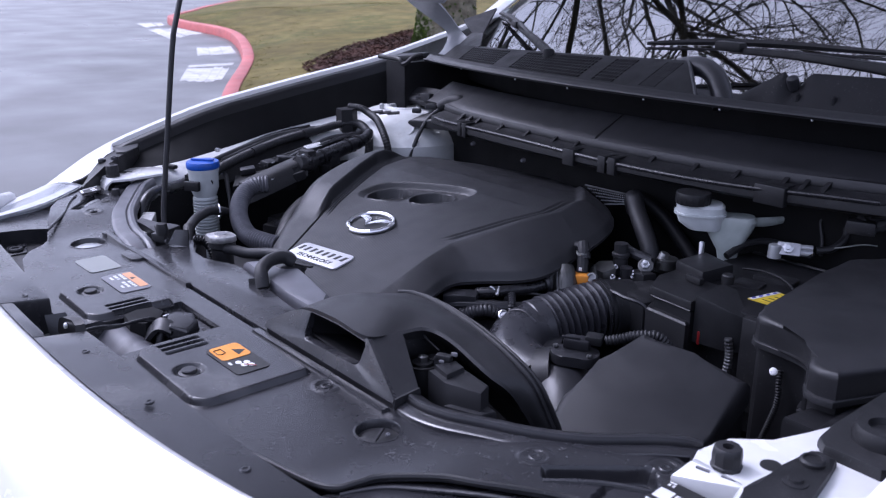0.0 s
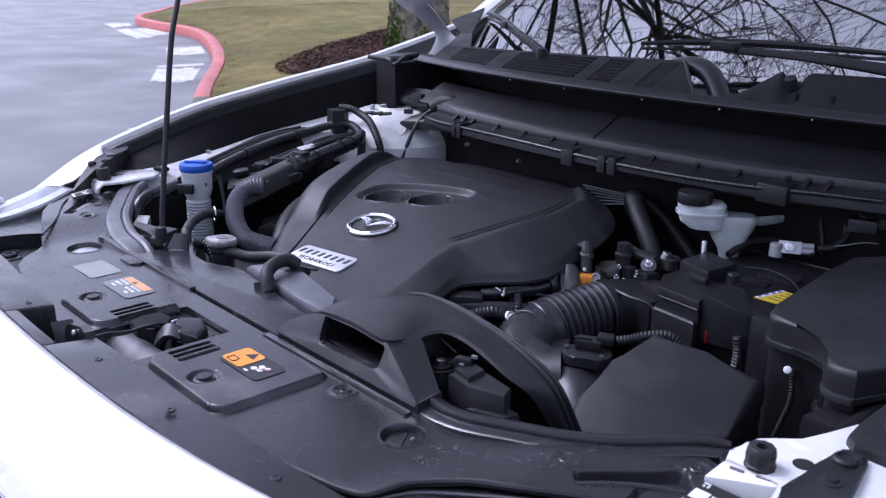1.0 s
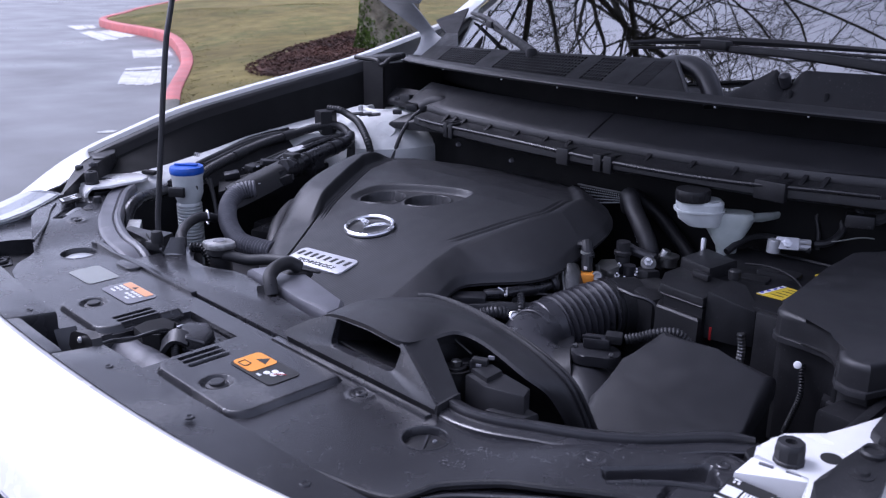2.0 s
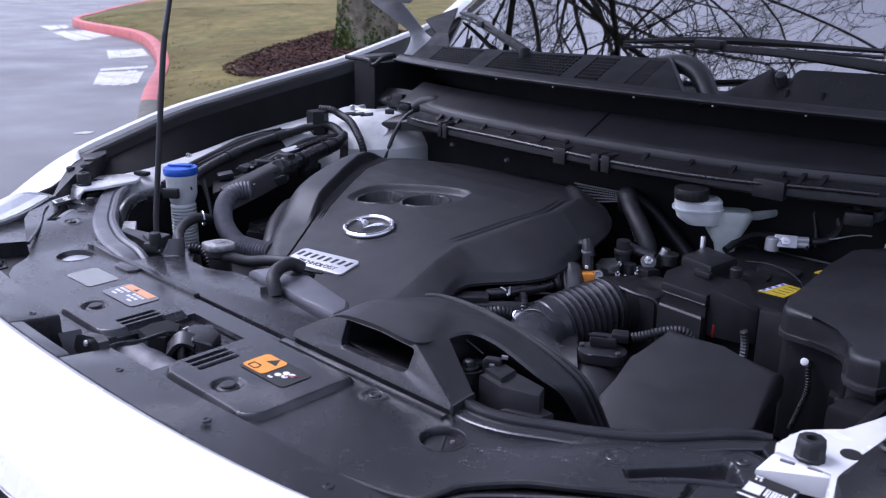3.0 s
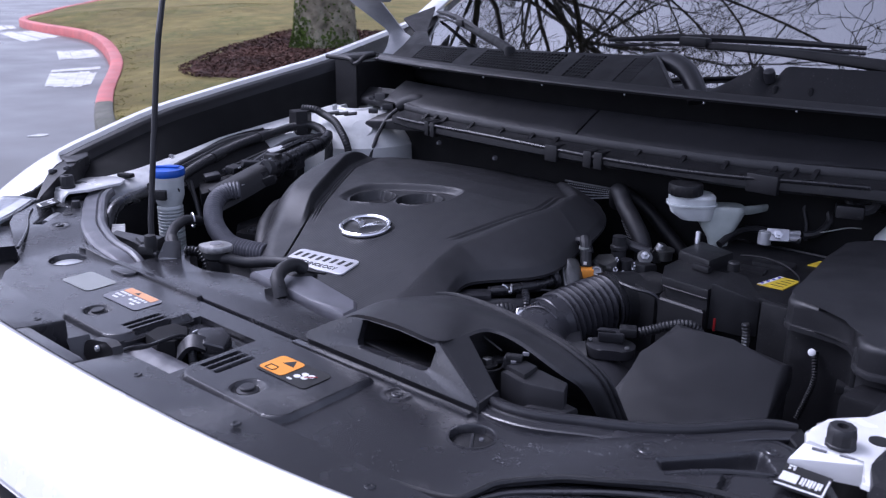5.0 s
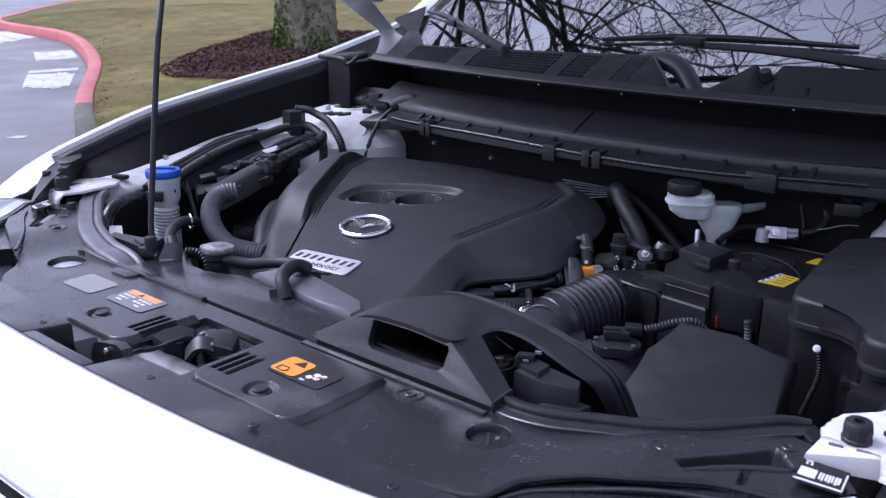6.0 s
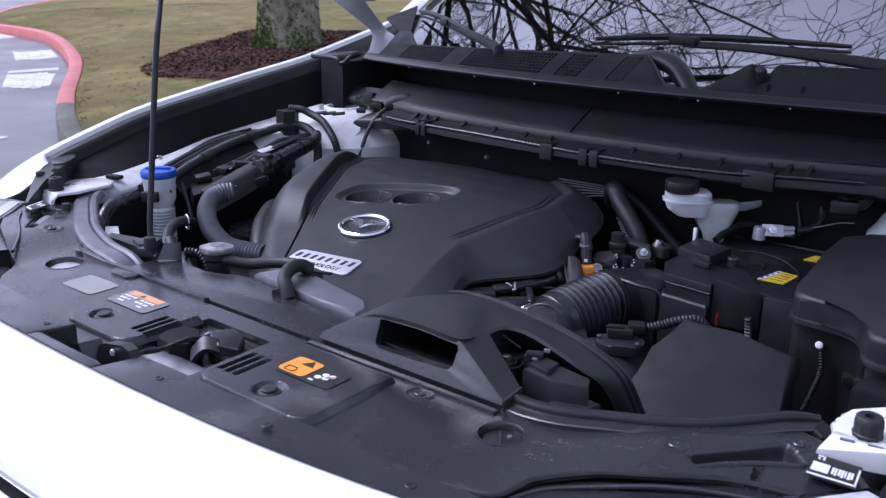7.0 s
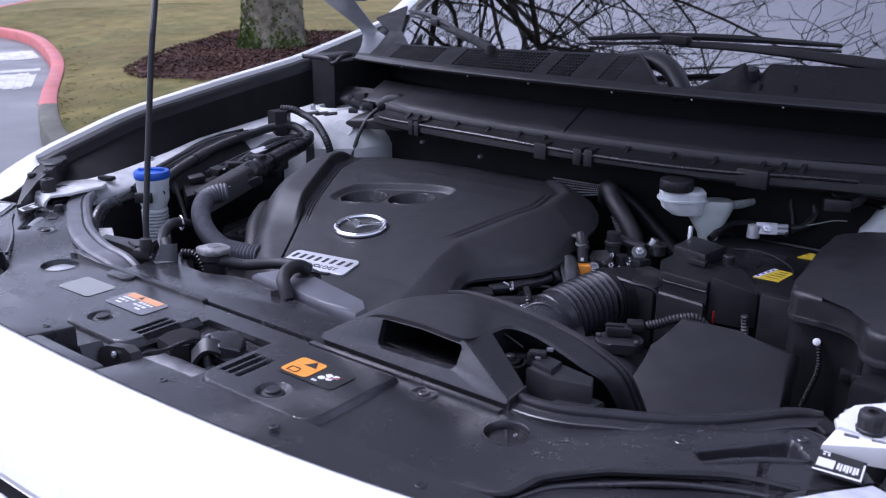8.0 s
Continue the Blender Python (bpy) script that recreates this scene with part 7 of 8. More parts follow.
part("lead", tube([(-0.620, 0.20, 0.982), (-0.644, 0.268, 0.991), (-0.674, 0.33, 0.997), (-0.688, 0.372, 1.000), (-0.694, 0.43, 1.004)], 0.0034, 8), M_RUBBER, loom)
for q in ((-0.748, 0.442, 0.994), (-0.723, 0.243, 0.974)):
    part("nut", lathe([(0.009, 0), (0.009, 0.003), (0.006, 0.004), (0.006, 0.009), (0.004, 0.011)], q, 6), M_STEEL, loom, "bright nut on the flange")
hose_thing("harness", "flat black loom on the wing panel", [(-0.590, 0.11, 0.965), (-0.620, 0.18, 0.982), (-0.660, 0.28, 0.994), (-0.690, 0.36, 1.001), (-0.70, 0.44, 1.004), (-0.695, 0.50, 1.005)], 0.0055, M_CLOTH, "wiring")
hose_thing("harness", "thin black loom on the wing panel", [(-0.605, 0.14, 0.968), (-0.640, 0.22, 0.984), (-0.690, 0.32, 0.996), (-0.708, 0.42, 1.004)], 0.004, M_RUBBER, "wiring")
hose_thing("drain_hose", "black drain hose curving under the bonnet seal", [(-0.600, 0.135, 0.958), (-0.593, 0.090, 0.950), (-0.562, 0.042, 0.955), (-0.540, 0.012, 0.952), (-0.528, -0.006, 0.936), (-0.518, -0.018, 0.905)], 0.0105, M_GLOSSRUB)
hose_thing("sensor_lead", "thin black lead behind the washer filler", [(-0.565, 0.180, 0.965), (-0.545, 0.172, 0.950), (-0.520, 0.163, 0.928), (-0.500, 0.155, 0.90)], 0.0042, M_RUBBER, "cable")
relay = thing("relay_bracket", (-0.66, 0.54, 0.98), "black relay box on a bracket by the tower", "relay box")
part("box", prism([(-0.700, 0.530), (-0.668, 0.524), (-0.655, 0.545), (-0.665, 0.565), (-0.695, 0.568)], 0.975, 1.046, 0.005), M_DARK, relay)
part("foot", prism([(-0.665, 0.535), (-0.61, 0.552), (-0.615, 0.575), (-0.66, 0.568)], 0.96, 0.995, 0.004), M_DARK, relay)
for i in range(3):
    part("pin", tube([(-0.625 + 0.018 * i, 0.575 + 0.01 * i, 1.040), (-0.600 + 0.018 * i, 0.588 + 0.01 * i, 1.044)], 0.004, 6), M_RUBBER, relay)
conn = thing("connector_rail", (-0.48, 0.23, 0.92), "black wiring connector rail beside the engine", "connector")
part("rail", loft([[(-0.500, 0.175, 0.958), (-0.508, 0.24, 0.972), (-0.518, 0.32, 0.988)], [(-0.476, 0.170, 0.952), (-0.480, 0.235, 0.966), (-0.492, 0.315, 0.984)], [(-0.466, 0.168, 0.925), (-0.468, 0.232, 0.940), (-0.480, 0.312, 0.958)]], 0.006, 6, 5), M_PLASTIC, conn)
part("arm", prism([(-0.575, 0.205), (-0.510, 0.165), (-0.500, 0.300), (-0.56, 0.33)], 0.93, lambda x, y: 0.955 + 0.10 * (y - 0.18), 0.004), M_DARK, conn)
for i in range(4):
    part("latch", box((-0.471 - 0.003 * i, 0.195 + 0.032 * i, 0.949 + 0.007 * i), (0.006, 0.022, 0.020), 0.002, 8, (0, -20)), (M_SATIN, M_DARK)[i % 2], conn)
part("pin", box((-0.473, 0.232, 0.962), (0.003, 0.007, 0.008), 0.001), M_STEEL, conn)
part("crimp", lathe([(0.016, -0.016), (0.018, -0.012), (0.018, 0.012), (0.016, 0.016)], (-0.492, 0.312, 0.980), 14, m=pose(0, 0, 0, 80, 0, 12)), M_GLOSSRUB, conn)
for i, (p, d, turn) in enumerate((((-0.512, 0.335, 0.996), (0.030, 0.022, 0.014), 10), ((-0.535, 0.300, 0.985), (0.040, 0.016, 0.012), 75), ((-0.478, 0.292, 0.962), (0.020, 0.026, 0.018), -12), ((-0.545, 0.265, 0.978), (0.022, 0.030, 0.014), 20), ((-0.520, 0.395, 0.972), (0.028, 0.030, 0.020), 15), ((-0.505, 0.372, 0.962), (0.020, 0.020, 0.020), 30), ((-0.560, 0.465, 0.985), (0.024, 0.034, 0.022), 12), ((-0.56, 0.225, 0.968), (0.020, 0.030, 0.012), -20))):
    part("plug", box(p, d, 0.003, turn, (6 * (i % 3), 8 * (i % 2))), (M_PLASTIC, M_SATIN, M_DARK)[i % 3], conn)
for q in ((-0.500, 0.318, 0.997), (-0.486, 0.288, 0.974), (-0.522, 0.262, 0.985)):
    part("pin", box(q, (0.003, 0.008, 0.003), 0.001, 20), M_GALV, conn)
for d in (0.0, 0.012, 0.022):
    part("wire", tube([(-0.560 + d, 0.25, 0.975), (-0.572 + d, 0.32, 0.985), (-0.590 + d, 0.40, 0.994), (-0.600 + d, 0.47, 0.999), (-0.590 + d, 0.52, 1.003)], 0.0035, 6), M_RUBBER, conn)
lm = hose_thing("harness", "thick taped loom running to the tower", [(-0.490, 0.30, 0.974), (-0.507, 0.345, 0.980), (-0.530, 0.42, 0.988), (-0.549, 0.499, 0.998), (-0.573, 0.532, 1.007)], [0.016, 0.017, 0.016, 0.013, 0.010], M_GLOSSRUB, "wiring")
part("tape", tube([(-0.500, 0.315, 0.9695), (-0.506, 0.338, 0.973)], 0.0182, 12), M_DARK, lm)
part("tape", tube([(-0.521, 0.39, 0.980), (-0.527, 0.408, 0.983)], 0.0175, 12), M_SATIN, lm)
part("side_wire", tube([(-0.53, 0.32, 0.985), (-0.56, 0.40, 0.995), (-0.58, 0.47, 1.0), (-0.585, 0.52, 1.005)], 0.007, 8), M_GLOSSRUB, lm)
part("side_wire", tube([(-0.54, 0.30, 0.98), (-0.575, 0.38, 0.992), (-0.60, 0.45, 1.0), (-0.60, 0.51, 1.0)], 0.006, 8), M_SATIN, lm)
for q0, q1, r in (((-0.513, 0.365, 0.9815), (-0.5145, 0.370, 0.982), 0.0185), ((-0.5375, 0.445, 0.9915), (-0.5385, 0.450, 0.992), 0.0168), ((-0.545, 0.478, 0.9955), (-0.546, 0.484, 0.996), 0.0155), ((-0.498, 0.322, 0.9775), (-0.500, 0.328, 0.978), 0.0195)):
    part("cable_tie", tube([q0, q1], r, 12, 2), M_DARK, lm)
part("print_tag", box((-0.552, 0.375, 1.0), (0.012, 0.05, 0.002), 0.0005, 18, (0, 25)), M_PAPER, lm, "pale printed tag")
hose_thing("radiator_hose", "fat ribbed black conduit bending down beside the engine", [(-0.455, 0.212, 0.962), (-0.466, 0.192, 0.960), (-0.466, 0.170, 0.952), (-0.446, 0.145, 0.937), (-0.405, 0.122, 0.920), (-0.345, 0.106, 0.907), (-0.297, 0.111, 0.905), (-0.265, 0.12, 0.905)], 0.0142, M_CONDUIT, "hose", (0.0062, 0.0026), 18)
hose_thing("engine_pipe", "smooth black pipe passing behind the ribbed conduit", [(-0.33, 0.16, 0.87), (-0.36, 0.19, 0.89), (-0.40, 0.23, 0.905), (-0.44, 0.29, 0.915), (-0.46, 0.33, 0.90)], 0.018, M_RUBBER)
gm = thing("engine_mount", (-0.43, 0.22, 0.80), "dark steel engine mount bracket", "bracket")
part("plate", box((-0.43, 0.235, 0.865), (0.06, 0.08, 0.05), 0.006, 20), M_DARK, gm)
part("bolt", screw_bm((-0.42, 0.21, 0.889), 0.010, 0.008), M_SATIN, gm)
part("rubber", box((-0.46, 0.30, 0.83), (0.10, 0.14, 0.12), 0.015, 10), M_DARK, gm)
ac = thing("coolant_line", (-0.36, 0.01, 0.92), "black hose with a bright spring clip", "hose")
part("hose", tube([(-0.452, 0.122, 0.922), (-0.449, 0.108, 0.928), (-0.435, 0.079, 0.936), (-0.405, 0.040, 0.936), (-0.372, 0.012, 0.932), (-0.345, -0.008, 0.922)], 0.0085, 12), M_RUBBER, ac)
part("spring_clip", tube([(-0.447 + 0.0125 * math.cos(a) * 0.9, 0.104 + 0.0125 * math.cos(a) * -0.3, 0.929 + 0.0125 * math.sin(a)) for a in (0.45 * k for k in range(14))], 0.0016, 6, 2), M_STEEL, ac, "bright spring clip")
part("crimp", tube([(-0.336, -0.006, 0.945), (-0.318, -0.016, 0.935), (-0.300, -0.027, 0.925)], 0.0085, 12), M_RUBBER, ac)
part("valve", tube([(-0.302, -0.026, 0.926), (-0.288, -0.034, 0.918)], 0.006, 8), M_PAPER, ac, "small white plug")

# radiator cap and small hoses
rc = thing("pressure_cap", (-0.222, -0.003, 0.93), "worn silver radiator pressure cap on its filler neck", "radiator cap")
part("neck", lathe([(0.017, 0.90), (0.017, 0.936), (0.021, 0.940), (0.021, 0.951)], (-0.222, -0.003, 0), 20), M_PLASTIC, rc)
capb = lathe([(0.0200, 0.950), (0.0208, 0.952), (0.0208, 0.9575), (0.0200, 0.9590), (0.0125, 0.9592), (0.0105, 0.9606), (0.004, 0.9608)], (-0.219, -0.006, 0), 48)
for v in capb.verts:
    dx, dy = v.co.x + 0.219, v.co.y + 0.006
    a = math.atan2(dy, dx)
    k = 1 + 0.24 * max(0, math.cos(2 * (a - 0.66))) ** 3 * min(1, math.hypot(dx, dy) / 0.0200) ** 4
    v.co.x, v.co.y = -0.219 + dx * k, -0.006 + dy * k
part("cap", capb, M_WORN, rc, "worn silver cap with two ears")
part("print", lathe([(0.009, 0), (0.009, 0.0006), (0.008, 0.0007)], (-0.219, -0.006, 0.9606), 20), M_GREYLAB, rc, "faded pale print on the cap")
hose_thing("overflow_hose", "thin black overflow hose from the radiator cap", [(-0.215, -0.006, 0.938), (-0.200, -0.001, 0.940), (-0.174, 0.015, 0.936), (-0.147, 0.034, 0.939), (-0.119, 0.044, 0.942), (-0.092, 0.043, 0.943), (-0.075, 0.035, 0.938)], 0.0085, M_RUBBER)
hose_thing("drain_hose", "short ribbed black hose beside the pressure cap", [(-0.268, -0.028, 0.944), (-0.255, -0.016, 0.942), (-0.243, -0.012, 0.932), (-0.236, -0.010, 0.915)], 0.0062, M_GLOSSRUB, "hose", (0.0048, 0.0018))
vl = thing("purge_valve", (-0.05, 0.01, 0.92), "black round valve with a bent hose on the shroud", "valve")
part("base", lathe([(0.021, 0.915), (0.021, 0.936), (0.024, 0.938), (0.024, 0.944), (0.020, 0.947), (0.008, 0.948)], (-0.062, 0.024, 0), 20), M_RUBBER, vl)
part("hose", tube([(-0.022, -0.043, 0.936), (-0.030, -0.040, 0.950), (-0.040, -0.034, 0.957), (-0.052, -0.014, 0.962), (-0.057, 0.010, 0.961), (-0.052, 0.024, 0.952)], 0.0095, 12), M_RUBBER, vl)
part("ear", box((-0.040, 0.034, 0.948), (0.03, 0.006, 0.003), 0.001, 20), M_PLASTIC, vl)

# ---- between engine cover and battery ----
hose_thing("coolant_hose", "stout smooth black coolant hose with an elbow", [(0.085, 0.63, 0.955), (0.095, 0.61, 0.980), (0.108, 0.598, 0.983), (0.122, 0.588, 0.968), (0.154, 0.566, 0.948), (0.181, 0.551, 0.922), (0.19, 0.545, 0.89)], 0.0150, M_RUBBER, sides=16)
hose_thing("coolant_hose", "black coolant hose running down to the gearbox", [(0.075, 0.64, 0.975), (0.095, 0.638, 0.975), (0.135, 0.646, 0.950), (0.18, 0.639, 0.918), (0.225, 0.63, 0.885)], 0.012, M_DARK, sides=16)
shield = thing("heat_shield", (0.05, 0.62, 0.93), "perforated pale metal heat shield behind the engine", "heat shield")


def shield_strip(a, b, c, d, nu, nv):
    """A dimpled strip between four corners."""
    p = [Vector(q) for q in (a, b, c, d)]
    at = lambda u, v: p[0].lerp(p[1], u).lerp(p[3].lerp(p[2], u), v)
    out = part("sheet", sheet(at, 8, 3, 0.002), M_DARK, shield)
    nrm = (p[1] - p[0]).cross(p[3] - p[0]).normalized()
    nrm = nrm if nrm.y < 0 else -nrm
    ax = (p[1] - p[0]).normalized()
    ay = nrm.cross(ax)
    bm = bmesh.new()
    for i in range(nu):
        for j in range(nv):
            c0 = at((i + 0.5 + 0.5 * (j % 2)) / (nu + 0.5), (j + 0.5) / nv) + nrm * 0.0026
            tip = bm.verts.new(c0 + nrm * 0.0012)
            rim = [bm.verts.new(c0 + (ax * math.cos(t) + ay * math.sin(t)) * 0.0016) for t in (0, 1.57, 3.14, 4.71)]
            for k in range(4):
                bm.faces.new((tip, rim[k], rim[(k + 1) % 4]))
    part("dimples", bm, M_GALV, out)


shield_strip((-0.020, 0.619, 0.980), (0.085, 0.630, 0.978), (0.080, 0.628, 0.964), (0.03, 0.622, 0.952), 24, 5)
shield_strip((0.110, 0.605, 0.936), (0.135, 0.592, 0.936), (0.152, 0.588, 0.908), (0.128, 0.60, 0.908), 7, 7)
part("edge", tube([(-0.02, 0.617, 0.982), (0.03, 0.622, 0.981), (0.09, 0.630, 0.980)], 0.0016, 6), M_ALU, shield)
inj = thing("ignition_connector", (0.165, 0.40, 0.89), "orange wiring plug with a black boot on the engine", "connector")
part("plug", box((0.172, 0.394, 0.906), (0.026, 0.020, 0.015), 0.002, 35), M_ORANGE, inj, "orange plug")
part("boot", tube([(0.168, 0.402, 0.912), (0.164, 0.407, 0.925), (0.160, 0.412, 0.942), (0.152, 0.42, 0.952)], 0.009, 10), M_RUBBER, inj)
part("collar", lathe([(0.010, 0), (0.010, 0.004)], (0.160, 0.411, 0.938), 12), M_FILM, inj, "pale collar")
part("mark", box((0.172, 0.393, 0.921), (0.005, 0.002, 0.005), 0.0005, 20), M_PAPER, inj)
head = thing("alloy_casting", (0.16, 0.40, 0.84), "cast alloy cylinder head end with bolts and brackets", "engine")


part("cover_plate", tube([(0.148, 0.384, 0.922), (0.156, 0.377, 0.906), (0.166, 0.368, 0.885), (0.172, 0.362, 0.87)], [0.013, 0.0185, 0.0195, 0.017], 16), M_CAST, head)
part("rib", tube([(0.146, 0.366, 0.917), (0.154, 0.357, 0.897), (0.158, 0.351, 0.88)], 0.0028, 6), M_CAST, head)
part("rib", tube([(0.159, 0.367, 0.918), (0.170, 0.356, 0.897), (0.175, 0.350, 0.88)], 0.0028, 6), M_CAST, head)
part("side_plate", loft([[(0.138, 0.369, 0.928), (0.125, 0.385, 0.92)], [(0.146, 0.351, 0.890), (0.130, 0.365, 0.88)]], 0.008, 4), M_CAST, head)
part("rib", tube([(0.147, 0.368, 0.925), (0.158, 0.358, 0.906), (0.168, 0.350, 0.891)], 0.0022, 6), M_ALU, head)
part("rib", tube([(0.155, 0.373, 0.925), (0.167, 0.364, 0.908), (0.178, 0.358, 0.893)], 0.0022, 6), M_ALU, head)
part("casting", box((0.200, 0.445, 0.872), (0.07, 0.09, 0.05), 0.012, 15, seg=3), M_CAST, head)
part("casting", prism([(0.160, 0.430), (0.188, 0.428), (0.196, 0.448), (0.178, 0.462), (0.158, 0.452)], 0.88, lambda x, y: 0.916 + 0.3 * (y - 0.44), 0.0036), M_CAST, head)
part("web", tube([(0.166, 0.432, 0.914), (0.178, 0.424, 0.902), (0.196, 0.422, 0.893)], 0.004, 6), M_CAST, head)
part("boss", lathe([(0.009, 0), (0.009, 0.0042), (0.007, 0.008), (0.005, 0.008), (0.005, 0.003)], (0.187, 0.404, 0.908), 16, m=pose(0, 0, 0, 62, 0, 30)), M_ALU, head, "bright ringed boss")
part("hook", tube([(0.180, 0.396, 0.902), (0.184, 0.390, 0.893), (0.190, 0.394, 0.890), (0.192, 0.402, 0.894)], 0.0015, 6), M_STEEL, head)
part("breather", lathe([(0.012, 0.88), (0.012, 0.925), (0.014, 0.927), (0.014, 0.932), (0.011, 0.934), (0.011, 0.948)], (0.181, 0.477, 0), 16), M_RUBBER, head, "black upright breather")
part("breather", lathe([(0.009, 0.88), (0.009, 0.912), (0.010, 0.918)], (0.205, 0.462, 0), 14), M_SATIN, head)
part("tee", tube([(0.165, 0.50, 0.935), (0.195, 0.495, 0.93), (0.225, 0.50, 0.925)], 0.008, 10), M_SATIN, head)
part("arch_hose", tube([(0.125, 0.415, 0.928), (0.134, 0.417, 0.940), (0.148, 0.418, 0.947), (0.160, 0.414, 0.942), (0.166, 0.410, 0.932)], 0.0085, 10), M_GLOSSRUB, head)
part("bracket", prism([(0.205, 0.460), (0.236, 0.466), (0.246, 0.485), (0.215, 0.49)], 0.87, 0.914, 0.004), M_PLASTIC, head)
part("bracket", prism([(0.216, 0.430), (0.236, 0.425), (0.248, 0.450), (0.226, 0.462)], 0.87, 0.902, 0.003), M_PLASTIC, head)
# Bright metal tubes put in for the light lines along the elbow's edge.
part("pipe_line", tube([(0.196, 0.410, 0.897), (0.208, 0.412, 0.901), (0.224, 0.418, 0.902)], 0.0016, 6), M_ALU, head)
part("pipe_line", tube([(0.194, 0.404, 0.896), (0.208, 0.405, 0.900), (0.226, 0.412, 0.900)], 0.0016, 6), M_STEEL, head)
for p, r in (((0.224, 0.484, 0.922), 0.007), ((0.213, 0.470, 0.907), 0.0036), ((0.199, 0.438, 0.904), 0.004), ((0.190, 0.455, 0.914), 0.004), ((0.210, 0.442, 0.900), 0.0036), ((0.216, 0.466, 0.904), 0.0042)):
    part("bolt", lathe([(r, 0), (r, 0.004), (r * 0.6, 0.0036), (r * 0.6, 0.012), (r * 0.4, 0.013)], p, 6, m=pose(0, 0, 0, 50, 0, 35)), M_STEEL, head, "bright bolt")
part("washer", lathe([(0.012, -0.003), (0.012, 0.0), (0.009, 0.001)], (0.224, 0.485, 0.921), 18, m=pose(0, 0, 0, 50, 0, 35)), M_CAST, head)
part("silver_elbow", tube([(0.226, 0.516, 0.910), (0.232, 0.514, 0.924), (0.236, 0.516, 0.938)], [0.010, 0.009, 0.007], 14), M_ALU, head, "bright pipe union")
part("pipe_end", lathe([(0.014, 0), (0.014, 0.012), (0.0165, 0.013), (0.0165, 0.017), (0.012, 0.018)], (0.238, 0.520, 0.912), 18), M_CAST, head)
fuel = thing("fuel_rail", (0.12, 0.25, 0.86), "black plastic pipes, clips and leads on the engine front", "pipe")
part("pipe", tube([(0.100, 0.245, 0.896), (0.123, 0.265, 0.900), (0.134, 0.290, 0.900), (0.144, 0.318, 0.900), (0.149, 0.340, 0.902)], 0.0085, 12), M_GLOSSRUB, fuel)
part("pipe_end", lathe([(0.011, 0), (0.0125, 0.004), (0.011, 0.009), (0.008, 0.009)], (0.150, 0.338, 0.902), 16, m=pose(0, 0, 0, -80, 0, -15)), M_SATIN, fuel)
part("pipe", tube([(0.07, 0.19, 0.885), (0.12, 0.225, 0.888), (0.16, 0.27, 0.886), (0.185, 0.32, 0.880)], 0.008, 10), M_SATIN, fuel)
part("box", box((0.095, 0.218, 0.893), (0.05, 0.03, 0.02), 0.004, 40), M_SATIN, fuel)
part("clip", tube([(0.117, 0.256, 0.909), (0.123, 0.259, 0.906), (0.129, 0.259, 0.899), (0.134, 0.256, 0.902), (0.128, 0.264, 0.910)], 0.0018, 6), M_STEEL, fuel, "bright spring clip")
for p, r in (((0.167, 0.237, 0.884), 0.0075), ((0.175, 0.254, 0.883), 0.0055), ((0.181, 0.315, 0.890), 0.0035)):
    part("bolt", lathe([(r, -0.02), (r, 0.003), (r * 0.7, 0.004), (r * 0.6, 0.001)], p, 12, m=pose(0, 0, 0, 45, 0, 30)), M_STEEL, fuel, "bright bolt")
part("ribbed_lead", tube([(0.148, 0.271, 0.903), (0.154, 0.266, 0.897), (0.160, 0.260, 0.890), (0.162, 0.256, 0.876)], 0.0048, 8, 6, (0.004, 0.0013)), M_SATIN, fuel)
part("ribbed_lead", tube([(0.115, 0.20, 0.878), (0.14, 0.226, 0.886), (0.15, 0.245, 0.878)], 0.008, 10, 6, (0.005, 0.0015)), M_SATIN, fuel)
for d in (0.0, 0.004):
    part("thin_wire", tube([(0.158 + d, 0.266, 0.890), (0.166 + d, 0.272, 0.885), (0.178 + d, 0.282, 0.883)], 0.0013, 6), M_GALV, fuel)
part("lever", prism([(0.135, 0.248), (0.141, 0.246), (0.153, 0.262), (0.148, 0.265)], 0.870, 0.892, 0.002), M_SATIN, fuel)
for i in range(9):
    a = (0.07 + 0.013 * i, 0.190 + 0.016 * i + 0.008 * (i % 2), 0.872 + 0.006 * (i % 3))
    part("fitting", box(a, (0.018, 0.014, 0.022), 0.004, 30 + 17 * i, (12 * (i % 2), 0)), (M_PLASTIC, M_SATIN, M_DARK)[i % 3], fuel)
part("thin_wire", tube([(0.13, 0.30, 0.888), (0.15, 0.315, 0.893), (0.17, 0.33, 0.890), (0.185, 0.345, 0.889)], 0.0022, 6), M_RUBBER, fuel)
part("loom", tube([(0.150, 0.275, 0.880), (0.168, 0.300, 0.884), (0.178, 0.335, 0.886), (0.186, 0.365, 0.884)], 0.006, 8), M_CLOTH, fuel)

# ---- cables on the cowl ----
cc = thing("bonnet_cable", (0, 0.6, 1.03), "thin black bonnet release cable clipped along the cowl", "cable")
part("cable", tube([(x, lip_y(x) - 0.062, 1.031 + rise(x) - 0.02 * max(0, x - 0.40) - 0.003 * math.sin(9 * x)) for x in (-0.45, -0.4, -0.3, -0.2, -0.1, 0.0, 0.1, 0.2, 0.3, 0.36, 0.42, 0.47, 0.50)], 0.0034, 8), M_GLOSSRUB, cc)
hp = thing("sensor_lead", (-0.527, 0.63, 0.94), "thin black lead hanging from the cowl end", "cable")
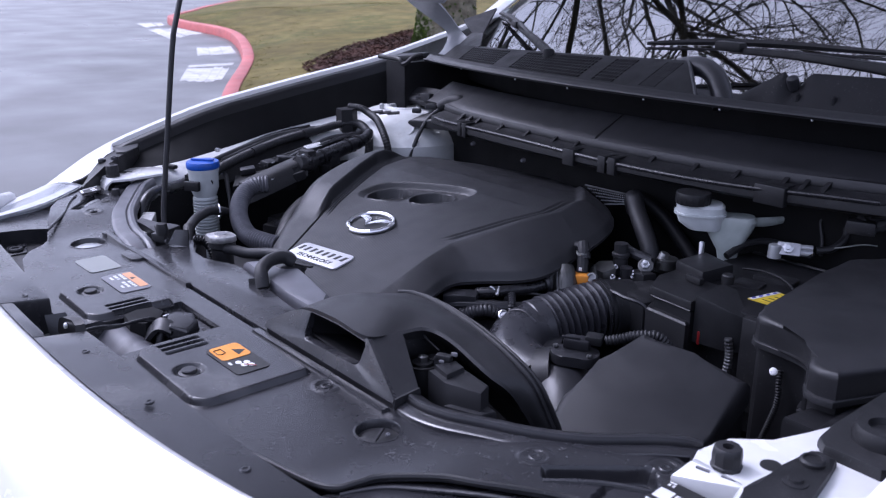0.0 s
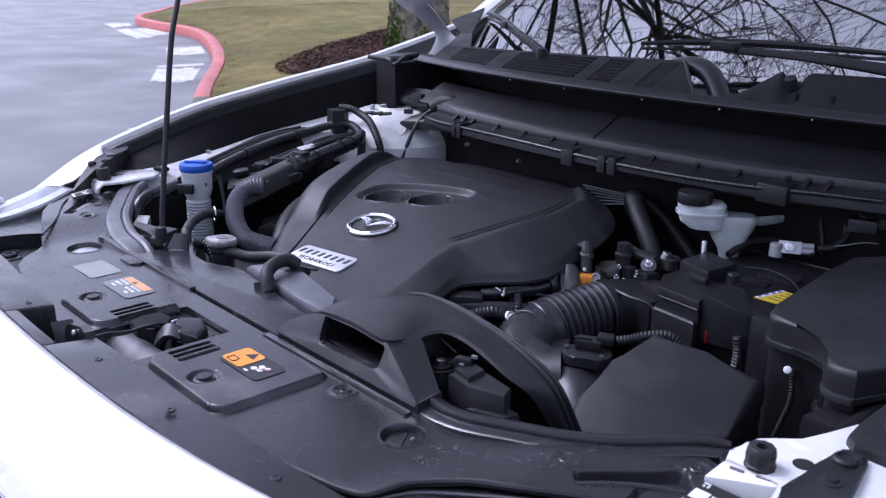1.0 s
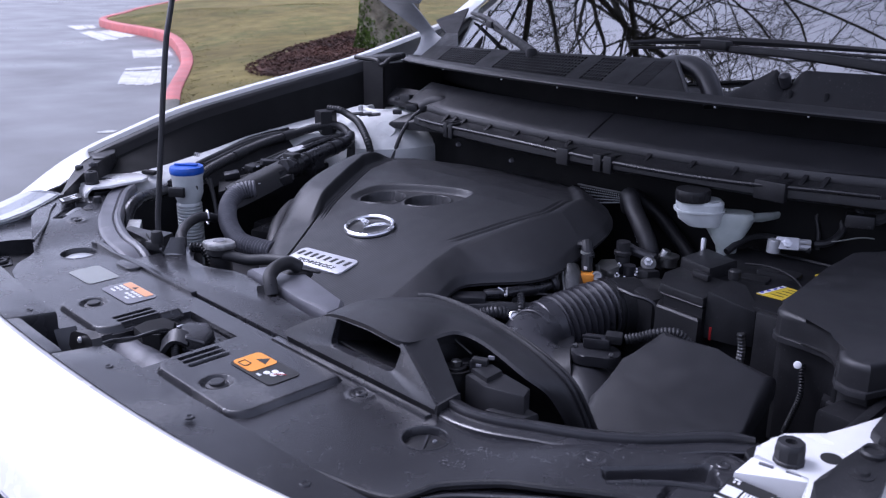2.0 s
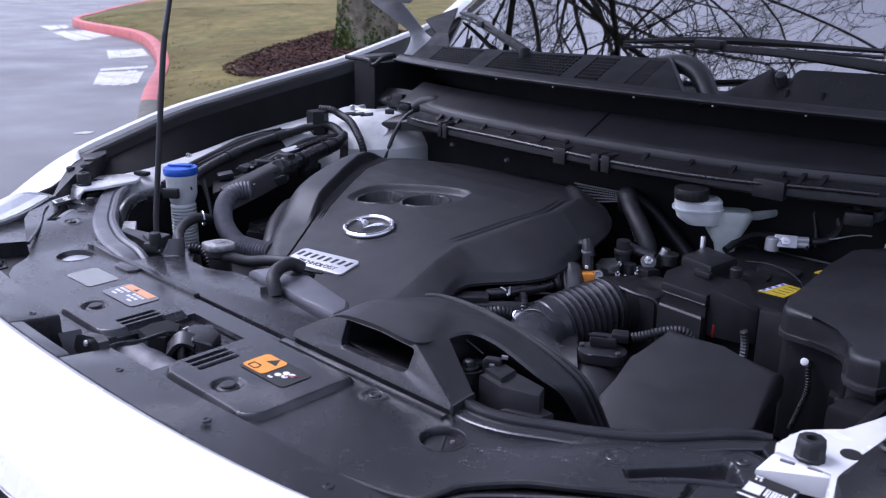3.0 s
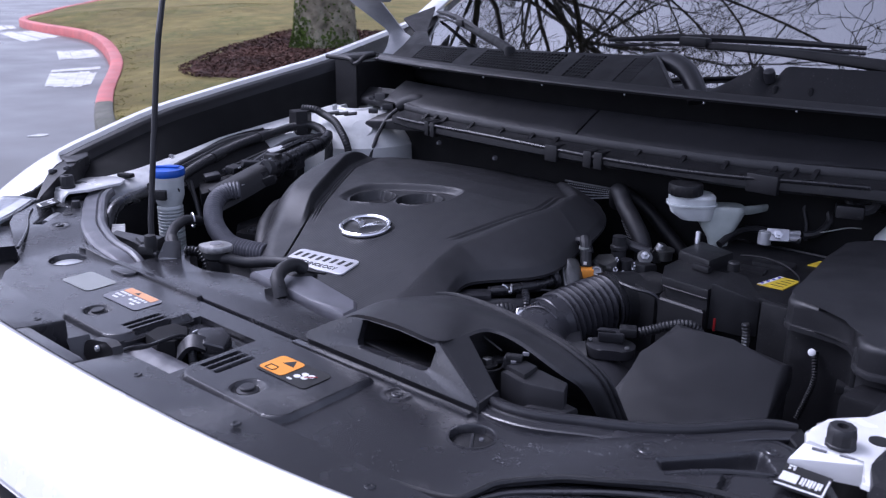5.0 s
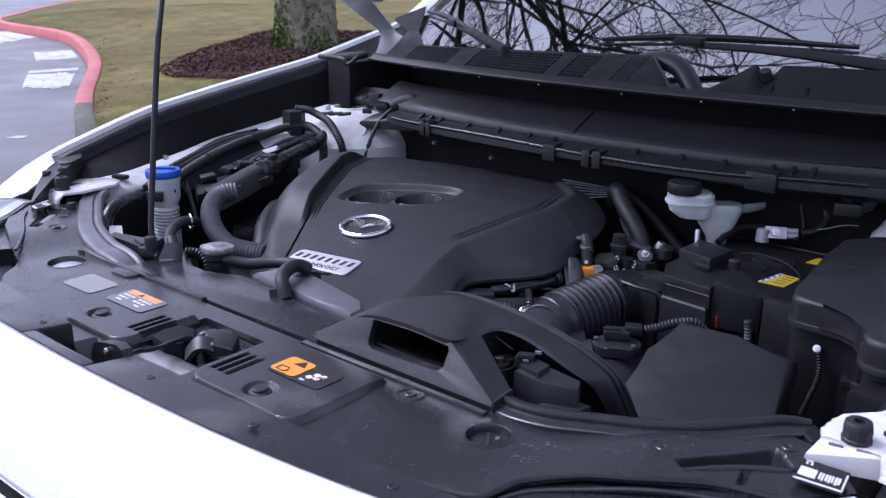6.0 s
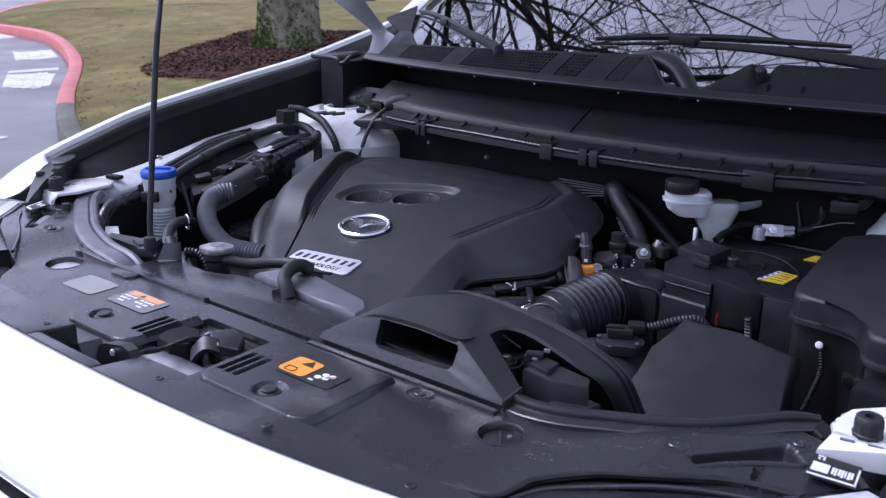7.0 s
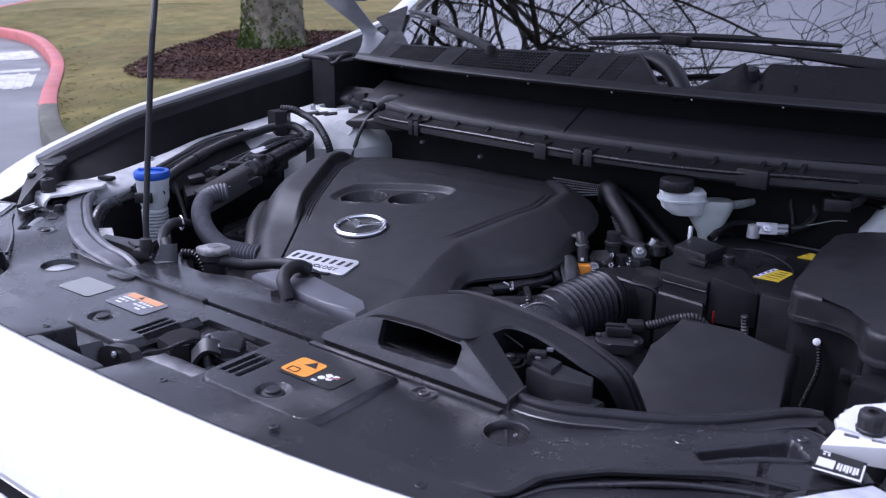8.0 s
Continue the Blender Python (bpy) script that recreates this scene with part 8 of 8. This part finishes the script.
part("lead", tube([(-0.470, 0.712, 1.068), (-0.492, 0.690, 1.062), (-0.508, 0.655, 1.040), (-0.517, 0.632, 1.008), (-0.520, 0.615, 0.975), (-0.524, 0.600, 0.94), (-0.535, 0.58, 0.90)], 0.0045, 8), M_RUBBER, hp)
part("grommet", lathe([(0.016, 0), (0.018, 0.012), (0.012, 0.022)], (-0.482, 0.712, 1.058), 14, m=pose(0, 0, 0, 0, -35, 0)), M_RUBBER, hp)
ch = thing("cowl_harness", (0.44, 0.68, 0.98), "black and pale wires on the bulkhead behind the battery", "wiring")
part("pipe", tube([(0.392, 0.70, 1.003), (0.43, 0.71, 1.004), (0.48, 0.715, 1.003), (0.53, 0.70, 1.0)], 0.0032, 8), M_GLOSSRUB, ch)
part("drop", tube([(0.394, 0.70, 1.002), (0.388, 0.695, 0.99), (0.396, 0.69, 0.965), (0.40, 0.685, 0.94)], 0.0032, 8), M_RUBBER, ch)
part("wire", tube([(0.405, 0.68, 0.955), (0.43, 0.68, 0.962), (0.46, 0.685, 0.973), (0.48, 0.69, 0.975)], 0.0011, 6), M_FILM, ch, "thin pale wire")
part("loom", tube([(0.478, 0.66, 1.020), (0.50, 0.665, 1.026), (0.53, 0.665, 1.026), (0.57, 0.66, 1.02)], 0.0035, 10), M_DARK, ch)
part("plug", box((0.47, 0.65, 1.01), (0.04, 0.03, 0.02), 0.004, 20), M_PLASTIC, ch)
part("grommet", lathe([(0.026, 0), (0.026, 0.006), (0.022, 0.010), (0.016, 0.010), (0.014, 0.004)], (0.482, 0.668, 1.025), 24, m=pose(0, 0, 0, 55, 0, 10)), M_RUBBER, ch)
for p in ((-0.348, 0.640, 1.004), (-0.200, 0.640, 0.994)):
    solid("bulkhead_stud", lathe([(0.0045, 0), (0.0045, 0.004), (0.003, 0.008)], p, 10, m=pose(0, 0, 0, 90, 0, 0)), M_GREYLAB, "small pale stud on the bulkhead", "bolt", p, "bulkhead studs")

# ---- dried splashes and dust on the front cover ----
flecks = bmesh.new()
spots = random.Random(11)
for cx, cy, sx, sy, n in ((0.447, -0.168, 0.012, 0.008, 70), (0.442, -0.146, 0.014, 0.006, 70), (0.460, -0.133, 0.016, 0.006, 90), (0.511, -0.114, 0.006, 0.005, 30), (0.29, -0.143, 0.014, 0.008, 40), (0.245, -0.14, 0.014, 0.014, 16), (0.52, -0.10, 0.06, 0.03, 50), (0.40, -0.13, 0.05, 0.02, 30), (0.59, -0.02, 0.03, 0.012, 40), (0.55, -0.055, 0.02, 0.01, 30), (0.32, -0.21, 0.05, 0.03, 14)):
    for _ in range(n * 2 // 3):
        x, y = spots.gauss(cx, sx * 0.6), spots.gauss(cy, sy * 0.6)
        if not front_y(x) + 0.01 < y < seam_y(x) - 0.004 or (x < 0.24 and y < -0.13):
            continue
        r = spots.choice((0.0003, 0.0004, 0.0005, 0.0007, 0.0010))
        k = spots.randrange(5, 8)
        z = panel_z(x, y) + 0.0008
        ring = [(x + r * spots.uniform(0.5, 1.3) * math.cos(6.283 * j / k), y + r * spots.uniform(0.5, 1.3) * math.sin(6.283 * j / k), z) for j in range(k)]
        flecks.faces.new([flecks.verts.new(q) for q in ring])
solid("dried_splashes", flecks, material("dried_dirt", (0.085, 0.085, 0.09), 0.8, vary=0.3), "pale dried splashes on the black radiator cover", "dirt", kind="stuff")
